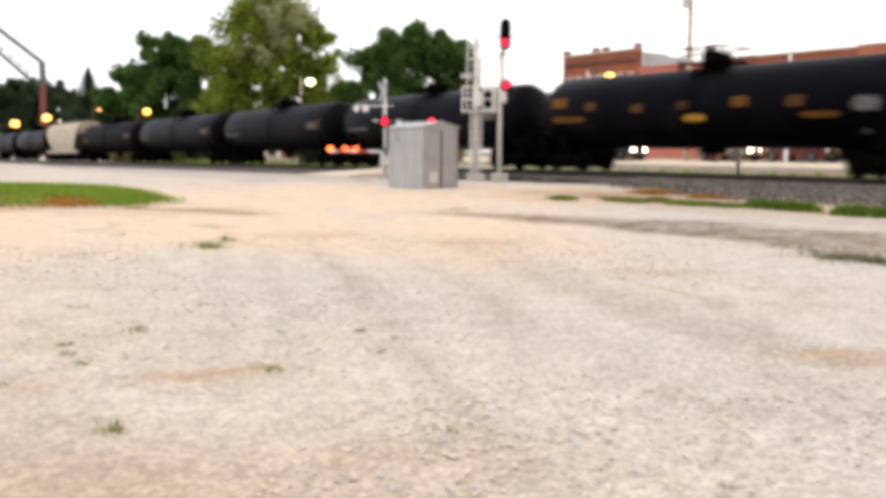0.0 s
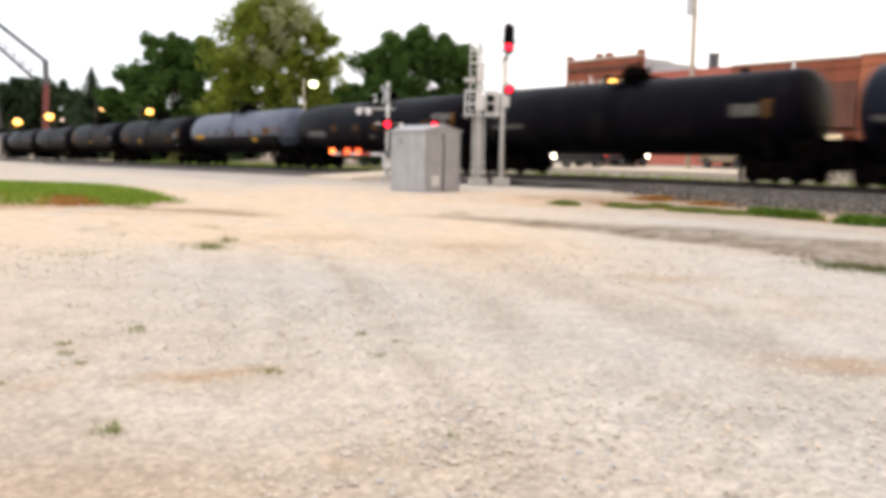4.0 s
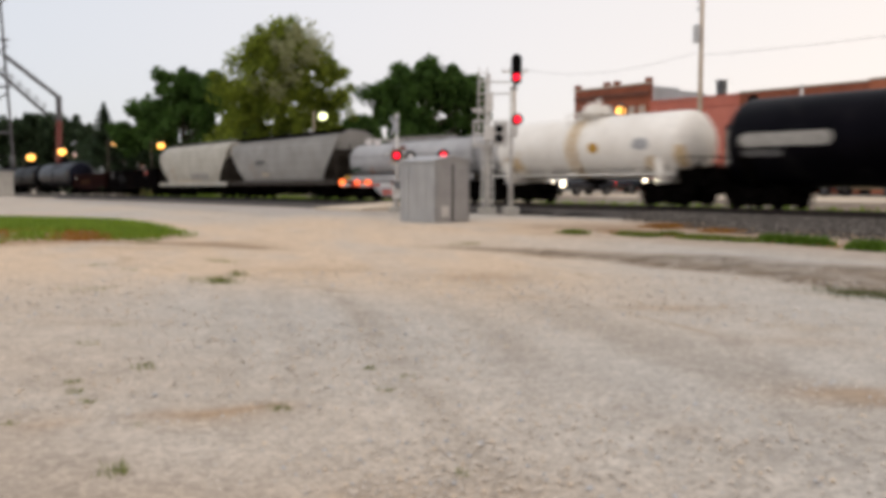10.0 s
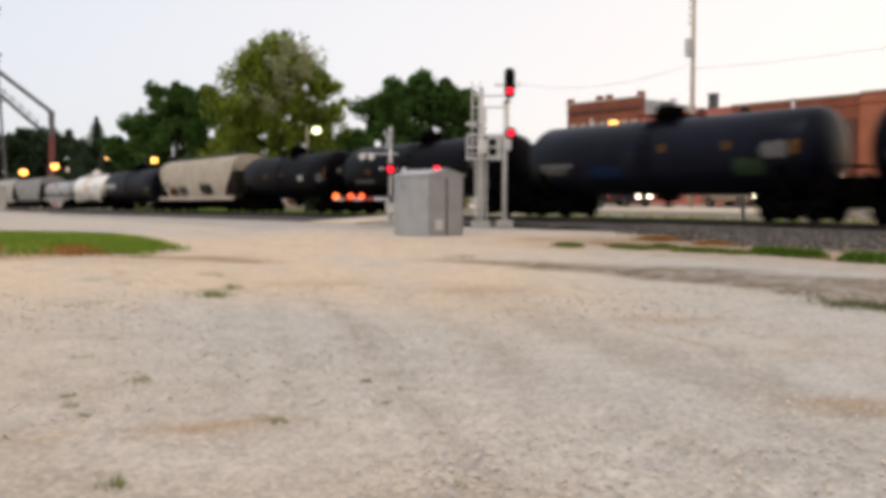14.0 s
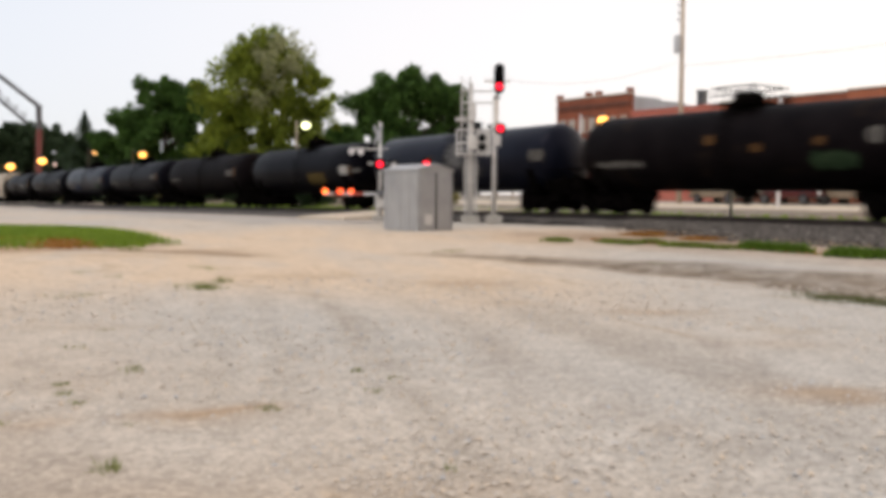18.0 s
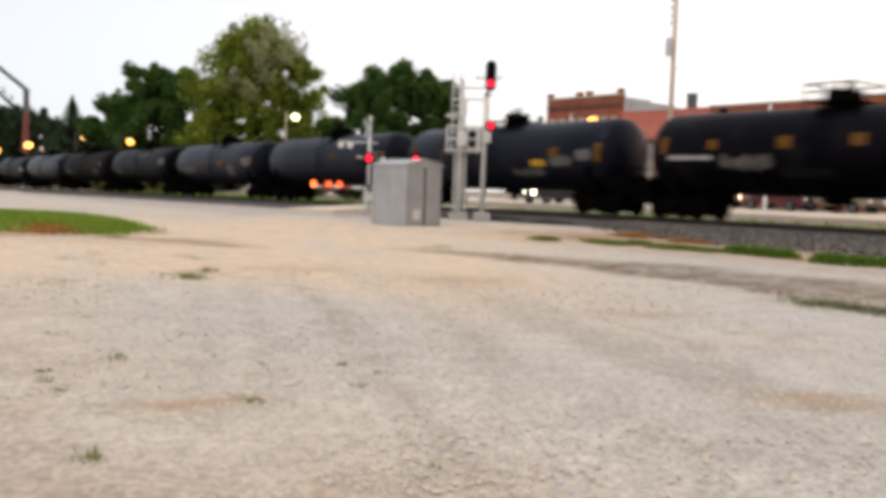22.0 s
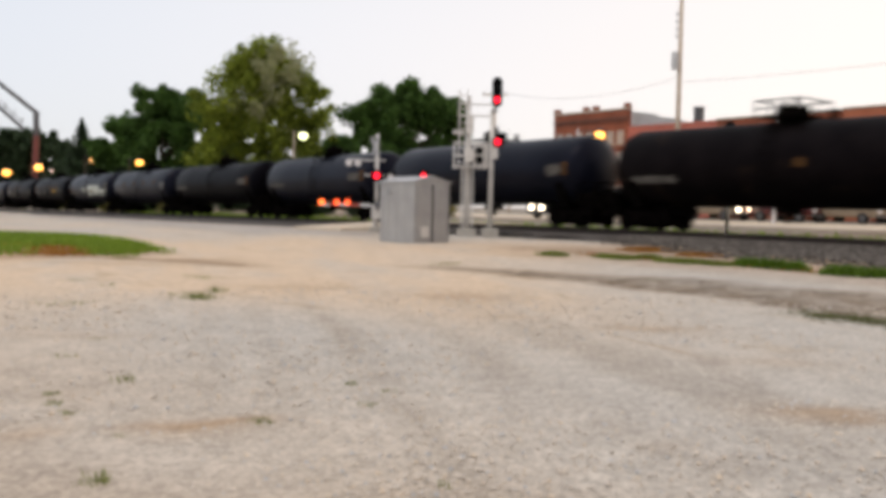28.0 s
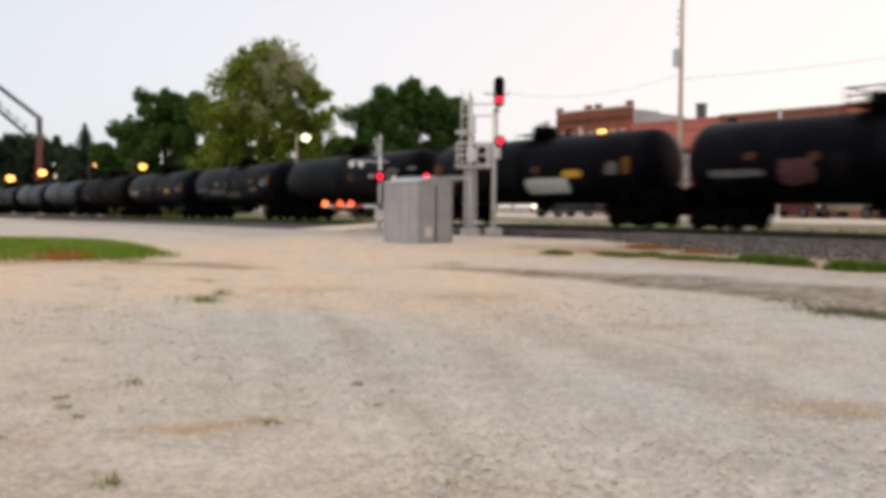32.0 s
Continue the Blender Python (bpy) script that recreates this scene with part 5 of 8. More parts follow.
            mk = [(OCHRE, 7.1, 7, 0.94, 23, 0), (OCHRE, 6.5, -16, 2.01, -8, 1), (DULL_OCHRE, 5.2, 0, 0.59, 14, 0), (DULL_OCHRE, 2.6, -5, 0.59, 7, 0), (DULL_OCHRE, 0.3, -3, 0.48, 9, 0), (OCHRE, -2.2, -2, 0.66, 11, 0), (DULL_OCHRE, -4.4, -5, 0.63, 9, 0), (YELLOW, -0.2, -20, 0.98, -11, 1), (OCHRE, -5.3, -19, 1.41, -12, 1), (GREYMARK, -6.9, -11, 0.92, 2, 4), (GREYMARK, -7.0, -42, 0.73, -37, 1)]
            c = tank_car(ln, BLACK, "black tank car with yellow bars and ochre patches", marks=mk, lettered=False)
        elif i == 10:
            mk = [(DULL_OCHRE, 7.0, 5, 1.18, 16, 0), (OCHRE, 6.2, -17, 1.99, -9, 1), (DULL_OCHRE, 0.1, -5, 0.56, 7, 0), (DULL_OCHRE, -2.4, -1, 0.50, 11, 0), (DULL_OCHRE, -4.6, -3, 0.49, 8, 0), (YELLOW, 2.4, -22, 0.86, -13, 2), (OCHRE, 2.2, -34, 0.70, -25, 2), (OCHRE, -5.4, -21, 1.29, -14, 1), (GREYMARK, -7.0, -12, 1.09, 4, 4), (OCHRE, -7.9, -8, 0.51, 15, 0), (STENCIL, -7.1, -41, 0.59, -33, 2)]
            c = tank_car(ln, BLACK, "black tank car with yellow bars and a grey panel", marks=mk, lettered=False)
        elif i == 12:
            mk = [(GREYMARK, 5.9, -18, 2.32, -8, 3), (FADED, -0.7, -26, 0.74, -20, 1), (DULL_OCHRE, 3.7, -9, 0.57, 5, 0), (DULL_OCHRE, 1.1, -9, 0.57, 4, 0), (DULL_OCHRE, -1.1, -8, 0.58, 5, 0), (DULL_OCHRE, -6.1, -5, 0.51, 7, 0), (STENCIL, -4.4, -13, 1.09, -2, 1), (YELLOW, -4.4, -25, 0.85, -14, 1), (GREYMARK, -7.5, 7, 1.67, 17, 4), (FADED, -7.5, -10, 1.07, 5, 3), (OCHRE, -8.5, -5, 0.30, 19, 0)]
            c = tank_car(ln, BLACK, "black tank car with a white and yellow plate", marks=mk, lettered=False)
        elif i == 23:
            mk = [(STENCIL, -3.1, -14, 0.78, 0, 1), (FADED, -5.7, -17, 0.95, 1, 3), (OCHRE, -6.4, -13, 0.26, 16, 0), (DULL_OCHRE, 2.2, -6, 0.60, 9, 0), (DULL_OCHRE, -0.2, -3, 0.61, 10, 0), (FADED, -8.4, 1, 0.58, 12, 2)]
            c = tank_car(ln, BLACK, "black tank car with a white plate", marks=mk, lettered=False)
        elif i == 24:
            mk = [(FADED, 4.8, -26, 2.22, -18, 1), (FADED, -6.1, -4, 1.17, 15, 4), (DULL_OCHRE, 4.3, -8, 0.56, 4, 0), (DULL_OCHRE, 1.4, -3, 0.49, 8, 0)]
            c = tank_car(ln, BLACK, "black tank car with a faded pale panel", marks=mk, lettered=False)
        elif i == 25:
            mk = [(GREYMARK, 5.1, -14, 2.07, -7, 1), (BLUEMARK, 2.2, -30, 1.92, -14, 5), (GREENMARK, -4.8, -31, 1.36, -12, 5), (GREYMARK, -5.9, -8, 1.11, 10, 3), (OCHRE, -6.7, -6, 0.30, 12, 0), (DULL_OCHRE, -3.9, 3, 0.44, 15, 0), (DULL_OCHRE, -0.9, 4, 0.45, 16, 0), (FADED, 5.3, -24, 1.64, -16, 2)]
            c = tank_car(ln, BLUEBLACK, "blue-black tank car with blue and green paint marks", marks=mk, lettered=False)
        elif i == 28:
            mk = [(DULL_YELLOW, -2.4, -34, 2.31, -14, 6), (STENCIL, -5.9, -15, 1.08, 3, 1), (FADED, -7.4, -11, 1.24, -5, 2), (DULL_OCHRE, -6.6, -17, 0.33, 3, 0)]
            c = tank_car(ln, BLACK, "black tank car with a cream panel and yellow scrawl", marks=mk, lettered=False)
        elif i == 29:
            mk = [(FADED, 5.5, -21, 2.05, -12, 2), (GREYMARK, 3.4, -19, 2.11, -6, 6), (FADED, 2.5, -34, 3.16, -20, 7), (GREYMARK, -0.5, -7, 1.54, 30, 9), (FADED, -1.9, -24, 1.42, -5, 8), (DULL_OCHRE, 1.6, 0, 0.50, 11, 0), (FADED, -6.7, -5, 1.05, 11, 4)]
            c = tank_car(ln, BLUEBLACK, "blue-black tank car with pale graffiti scrawls", marks=mk, lettered=False)
        elif i == 30:
            mk = [(FADED, 5.0, -22, 2.67, -15, 2), (GREENMARK, -4.3, -29, 1.71, -12, 6), (FADED, -5.7, 2, 0.62, 17, 4), (DULL_OCHRE, 0.6, 5, 0.50, 18, 0), (DULL_OCHRE, -1.4, -7, 0.50, 4, 0), (DULL_OCHRE, -3.8, -1, 0.44, 9, 0)]
            c = tank_car(ln, RUSTBLACK, "rust-stained black tank car with a green smear", marks=mk, lettered=False)
        elif i == 31:
            mk = [(FADED, 5.0, -22, 1.78, -15, 1), (FADED, 0.1, 30, 0.98, 43, 5), (FADED, -1.4, 27, 1.19, 46, 5), (FADED, -6.0, -1, 1.38, 19, 3), (DULL_OCHRE, 0.9, -12, 0.52, -1, 0)]
            c = tank_car(ln, BLACK, "black tank car with grey smudges near the top", marks=mk, lettered=False)
        elif i == 32:
            mk = [(FADED, 4.4, -23, 2.95, -10, 4), (DULL_OCHRE, 1.3, -9, 0.60, 5, 0), (OCHRE, -1.6, -8, 0.77, 7, 0), (DULL_OCHRE, -3.9, 0, 0.54, 12, 0), (FADED, -3.4, -34, 1.26, -10, 6), (GREYMARK, -5.9, -7, 1.40, 11, 3), (OCHRE, -6.8, -5, 0.33, 14, 0)]
            c = tank_car(ln, BLUEBLACK, "blue-black tank car with ochre patches and grey smudges", marks=mk, lettered=False)
        elif i == 33:
            mk = [(GREYMARK, -5.8, -5, 1.26, 15, 3), (OCHRE, -6.9, -7, 0.49, 16, 0), (DULL_OCHRE, -1.5, 2, 0.55, 15, 0), (DULL_OCHRE, -4.3, 0, 0.55, 13, 0)]
            c = tank_car(ln, BLUEBLACK, "blue-black tank car with a grey panel", marks=mk, lettered=False)
        elif i == 34:
            mk = [(DULL_OCHRE, 6.3, -1, 0.46, 24, 0), (GREYMARK, 4.9, -13, 2.15, -6, 1), (DULL_OCHRE, 3.8, 2, 0.42, 13, 0), (DULL_OCHRE, 1.7, 3, 0.45, 14, 0), (YELLOW, -3.1, -19, 0.91, -8, 0), (OCHRE, -4.1, -3, 0.56, 11, 0), (GREYMARK, -5.9, -9, 0.94, 6, 2), (OCHRE, -6.7, -13, 0.38, 16, 0), (FADED, -2.4, -34, 2.06, -25, 4), (FADED, -4.5, -17, 1.44, -5, 3)]
            c = tank_car(ln, BLUEBLACK, "blue-black tank car with a small yellow plate", marks=mk, lettered=False)
        elif i == 35:
            mk = [(OCHRE, 6.3, -2, 0.36, 22, 0), (STENCIL, 5.1, -10, 2.10, -5, 1), (OCHRE, 4.1, 3, 0.44, 16, 0), (OCHRE, 1.2, 3, 0.53, 19, 0), (OCHRE, -1.4, 5, 0.52, 20, 0), (FADED, 2.7, -20, 2.19, -9, 7), (DIMMARK, 0.4, -33, 2.04, -24, 5), (FADED, -6.2, -12, 1.08, 7, 2)]
            c = tank_car(ln, BLACK, "black tank car with a row of ochre patches", marks=mk, lettered=False)
        elif i == 36:
            mk = [(OCHRE, 5.9, -4, 0.44, 16, 0), (GREYMARK, 4.9, -15, 1.89, -7, 2), (FADED, 1.7, -14, 1.01, -6, 2), (OCHRE, -0.8, 0, 0.54, 16, 0), (OCHRE, -3.6, 2, 0.54, 17, 0), (YELLOW, -2.5, -11, 1.09, -1, 1), (FADED, -4.8, -11, 1.16, -2, 3), (DULL_OCHRE, 3.9, -1, 0.50, 11, 0), (DULL_OCHRE, 1.6, 4, 0.50, 15, 0)]
            c = tank_car(ln, BLACK, "black tank car with a yellow plate and ochre patches", marks=mk, lettered=False)
        elif i == 38:
            mk = [(GREYMARK, 4.6, -16, 2.16, -7, 1), (DULL_OCHRE, 3.9, -1, 0.58, 14, 0), (DULL_OCHRE, 1.0, 3, 0.58, 16, 0), (DULL_OCHRE, -1.6, 4, 0.55, 17, 0), (DULL_OCHRE, -4.4, 6, 0.56, 19, 0), (GREYMARK, -6.3, -8, 1.21, 10, 3)]
            c = tank_car(ln, BLUEBLACK, "blue-black tank car with a tan-grey panel", marks=mk, lettered=False)
        elif i == 41:
            mk = [(FADED, -5.8, -7, 0.99, 7, 3), (DULL_OCHRE, -6.5, -9, 0.35, 12, 0)]
            c = tank_car(ln, BLUEBLACK, "blue-black tank car with a dull grey panel", marks=mk, lettered=False)
        elif i == 42:
            mk = [(FADED, 5.0, -23, 2.33, -15, 2), (DULL_OCHRE, -1.3, -5, 0.46, 6, 0)]
            c = tank_car(ln, RUSTBLACK, "sooty black tank car with a faint stencil bar", marks=mk, lettered=False)
        elif i == 43:
            mk = [(OCHRE, 6.7, -11, 0.52, 13, 0), (STENCIL, 5.3, -12, 1.95, -5, 1), (FADED, 5.4, -25, 1.37, -16, 2), (OCHRE, 4.2, -6, 0.50, 6, 0), (OCHRE, 1.7, -6, 0.56, 9, 0), (OCHRE, -1.3, -6, 0.63, 10, 0), (YELLOW, -3.1, -12, 1.06, -1, 1), (GREYMARK, -5.6, -9, 0.93, 4, 3), (OCHRE, -6.5, -10, 0.52, 16, 0)]
            c = tank_car(ln, BLACK, "black tank car with bright ochre patches and a yellow plate", marks=mk, lettered=False)
        elif i == 44:
            mk = [(GREYMARK, 5.2, -14, 2.28, -7, 1), (GREYMARK, 2.3, -2, 0.79, 10, 3), (FADED, 0.7, -5, 0.49, 9, 3), (FADED, 2.4, -23, 2.96, -12, 5), (FADED, -0.4, -33, 2.64, -20, 5), (OCHRE, -3.7, 1, 0.58, 14, 0), (DULL_OCHRE, -1.0, 0, 0.57, 10, 0), (GREYMARK, -5.7, -5, 1.01, 12, 3), (OCHRE, -6.4, -4, 0.38, 25, 0), (FADED, -4.1, -17, 1.38, -10, 3)]
            c = tank_car(ln, BLACK, "black tank car with long grey scrawls", marks=mk, lettered=False)
        elif i == 45:
            mk = [(FADED, -5.7, -3, 1.24, 17, 3), (GREYMARK, -7.6, 12, 0.90, 19, 1), (DULL_OCHRE, -1.3, -4, 0.59, 10, 0), (DULL_OCHRE, -4.0, -1, 0.58, 12, 0)]
            c = tank_car(ln, BLACK, "black tank car with a tan panel", marks=mk, lettered=False)
        elif i == 46:
            mk = [(OCHRE, 6.4, -12, 0.51, 17, 0), (STENCIL, 5.0, -12, 2.58, -5, 1), (OCHRE, 3.9, -1, 0.53, 11, 0), (GHOST, -1.6, -43, 2.84, -16, 2), (YELLOW, -3.3, -15, 1.20, -4, 1), (OCHRE, -6.4, -13, 0.42, 12, 0), (FADED, -5.6, -12, 0.75, 5, 2), (DULL_OCHRE, -1.0, -7, 0.52, 5, 0)]
            c = tank_car(ln, BLACK, "black tank car with a white panel and yellow plate", marks=mk, lettered=False)
        elif i == 47:
            mk = [(GREYMARK, 4.7, -21, 2.36, -13, 2), (PINKMARK, 2.3, -31, 1.42, -5, 6), (DULL_OCHRE, 4.1, 0, 0.46, 10, 0), (DULL_OCHRE, 1.6, -3, 0.41, 7, 0)]
            c = tank_car(ln, BLACK, "black tank car with a faded pink mark", marks=mk, lettered=False)
        else:
            c = tank_car(ln, RUSTBLACK if i in (1, 5, 27) else BLUEBLACK if i in (14, 40) else BLACK, "black tank car with white stencils and a grey panel")
        if i in (2, 5, 7, 9, 11, 30, 35, 42, 47):
            piece("safety_railing", shared("rail", railing_mesh), c, pose(0, 0, 2.54 + 1.56 + 0.12))
        cars.append((c, (a + b) / 2))
    return cars


CARS = build_train()


def run_at(t):
    """How far the train has gone, eased between the rows of RUN."""
    times, dist = [r[0] for r in RUN], [r[1] for r in RUN]
    pace = np.gradient(dist, times)
    i = max(k for k in range(len(RUN) - 1) if times[k] <= t)
    h = times[i + 1] - times[i]
    u = (t - times[i]) / h
    return (dist[i] * (1 + 2 * u) + pace[i] * h * u) * (1 - u) ** 2 + (dist[i + 1] * (3 - 2 * u) - pace[i + 1] * h * (1 - u)) * u * u


def motions():
    # the van drives off along the street
    walk(VAN, [(t, pose(13.3 + U.x * d, 68.3 + U.y * d, 0.90, 0, 0, 216.5)) for t, d in ((0, 0), (3.4, 0), (4.2, 1.5), (5.2, 6.5), (6.2, 13.5), (7.4, 21.0), (8.6, 26.0), (9.6, 28.0), (10.2, 28.2), (32, 28.2))])
    for car, s in CARS:
        walk(car, [(t, on_rails(s + run_at(t), RAIL_Z)) for t in range(33)])



# ---- signal case beside the crossing ----
def signal_case():
    c = thing("signal_case", at_track(26.6, 18.85, 0.06), "grey galvanised signal equipment case with a low gabled roof", "equipment case")
    c.matrix_basis = pose(0.2, 0, 0) @ c.matrix_basis
    L, W, H = 2.15, 1.52, 2.13
    bm = bmesh.new()
    box(bm, L + 0.25, W + 0.25, 0.16, 0, 0, -0.08)
    bevel(bm, 0.02, 1)
    part("base_slab", bm, CONCRETE, c, "concrete base slab")
    bm = bmesh.new()
    box(bm, L, W, H, 0, 0, 0.08)
    bevel(bm, 0.015, 2)
    part("body", bm, CASE_GREY, c)
    bm = bmesh.new()
    hw = W / 2 + 0.06
    pts = [(-hw, H + 0.06), (-hw, H + 0.10), (0, H + 0.30), (hw, H + 0.10), (hw, H + 0.06), (0, H + 0.24)]
    ra = [bm.verts.new((-L / 2 - 0.06, y, z)) for y, z in pts]
    rb = [bm.verts.new((L / 2 + 0.06, y, z)) for y, z in pts]
    for i in range(6):
        bm.faces.new((ra[i], ra[(i + 1) % 6], rb[(i + 1) % 6], rb[i]))
    bm.faces.new(ra)
    bm.faces.new(rb)
    part("roof", bm, CASE_GREY, c)
    for x in (-L / 2 + 0.02, L / 2 - 0.02):
        bm = bmesh.new()
        vs = [bm.verts.new((x, y, z)) for y, z in ((-W / 2, H + 0.05), (W / 2, H + 0.05), (0, H + 0.27))]
        vb = [bm.verts.new((x - 0.03, v.co.y, v.co.z)) for v in vs]
        bm.faces.new(vs)
        bm.faces.new(vb)
        part("gable", bm, CASE_GREY, c)
    # doors on the end that faces back along the track, with vent, latch and a pale notice
    d = part("door", door_bm(0.62, 1.8), CASE_GREY, c)
    d.matrix_basis = pose(-L / 2 - 0.005, -0.33, 0.18, 0, 0, 90)
    d2 = part("door", door_bm(0.62, 1.8), CASE_GREY, c)
    d2.matrix_basis = pose(-L / 2 - 0.005, 0.33, 0.18, 0, 0, 90)
    bm = bmesh.new()
    box(bm, 0.03, 0.05, 0.2, 0, 0, 0)
    part("latch", bm, STEEL_GREY, d).matrix_basis = pose(0.22, -0.04, 0.85)
    bm = bmesh.new()
    box(bm, 0.32, 0.01, 0.36, 0, 0, 0)
    part("notice", bm, ALU, d2, "small pale notice").matrix_basis = pose(0.0, 0.035, 0.12)
    for y in (-0.71, -0.02, 0.02, 0.71):
        bm = bmesh.new()
        box(bm, 0.03, 0.02, H - 0.16, 0, 0, 0)
        part("door_seam", bm, STEEL_GREY if abs(y) < 0.1 else CASE_GREY, c).matrix_basis = pose(-L / 2 - 0.03, y, 0.14)
    for k in range(3):
        bm = bmesh.new()
        box(bm, 0.012, 0.012, H - 0.12, 0, 0, 0)
        part("panel_seam", bm, CASE_GREY, c).matrix_basis = pose(-L / 2 + 0.5 + k * 0.55, W / 2 + 0.004, 0.14)
    bm = bmesh.new()
    for i in range(5):
        box(bm, 0.4, 0.02, 0.02, 0, 0, i * 0.05, 25)
    part("vent", bm, CASE_GREY, c).matrix_basis = pose(0.5, W / 2 + 0.012, 1.75)
    return c


def door_bm(w, h):
    bm = bmesh.new()
    box(bm, w, 0.035, h, 0, 0, 0)
    bevel(bm, 0.01, 1)
    return bm


signal_case()


# ---- railway signals ----
def lamp_head(parent, m, aspects, lit, backing):
    """A black signal head: shield, hooded lenses; the lit one glows red."""
    head = None
    bm = bmesh.new()
    hgt = 0.34 * aspects - 0.05
    if backing == "long":
        box(bm, 0.46, 0.10, hgt, 0, 0, 0)
        bevel(bm, 0.04, 2)
        rod(bm, (0, -0.05, hgt), (0, 0.05, hgt), 0.225, seg=18)
        rod(bm, (0, -0.05, 0.1), (0, 0.05, 0.1), 0.225, seg=18)
    else:
        rod(bm, (0, -0.05, 0.2), (0, 0.05, 0.2), 0.25, seg=22)
    head = part("signal_head", bm, SIGNAL_BLACK, parent, "black signal head with a red light")
    head.matrix_basis = m
    for i in range(aspects):
        z = 0.2 + i * 0.34
        bm = bmesh.new()
        rod(bm, (0, 0.05, z), (0, 0.075, z), 0.135 if i == lit else 0.11, seg=16)
        part("lens", bm, RED_LIGHT if i == lit else SIGNAL_BLACK, head, "lit red lens" if i == lit else "dark lens")
        bm = bmesh.new()
        n = 10
        a = [(0.16 * math.cos(radians(20 + 140 * k / n)), z + 0.16 * math.sin(radians(20 + 140 * k / n))) for k in range(n + 1)]
        f, g = [bm.verts.new((x, 0.05, zz)) for x, zz in a], [bm.verts.new((x, 0.28, zz)) for x, zz in a]
        for k in range(n):
            bm.faces.new((f[k], f[k + 1], g[k + 1], g[k]))
        part("hood", bm, SIGNAL_BLACK, head)
    return head


def mast_signal():
    c = thing("mast_signal", pose(2.78, 40.1, 0.36, 0, 0, 180), "slender aluminium mast signal with two red heads", "railway signal")
    bm = bmesh.new()
    box(bm, 0.7, 0.7, 0.35, 0, 0, -0.2)
    part("base", bm, CONCRETE, c)
    bm = bmesh.new()
    rod(bm, (0, 0, 0.15), (0, 0, 5.4), 0.11, 0.085, 14)
    part("mast", bm, ALU, c, smooth=True)
    bm = bmesh.new()
    rod(bm, (0, 0, 5.25), (-0.02, 0.1, 5.3), 0.05)
    rod(bm, (-0.02, 0.1, 5.28), (-0.2, 0.16, 5.52), 0.04)
    box(bm, 0.24, 0.14, 0.06, -0.14, 0.1, 5.26)
    part("bracket", bm, STEEL_GREY, c)
    lamp_head(c, pose(-0.18, 0.22, 5.57), 3, 0, "long")
    lamp_head(c, pose(-0.24, 0.2, 3.75), 1, 0, "round")
    bm = bmesh.new()
    rod(bm, (0, 0, 3.93), (-0.24, 0.16, 3.93), 0.045)
    part("bracket", bm, STEEL_GREY, c)
    bm = bmesh.new()
    box(bm, 0.34, 0.3, 0.5, -0.1, 0.05, 3.2)
    bevel(bm, 0.02, 1)
    part("junction_box", bm, ALU, c)
    return c


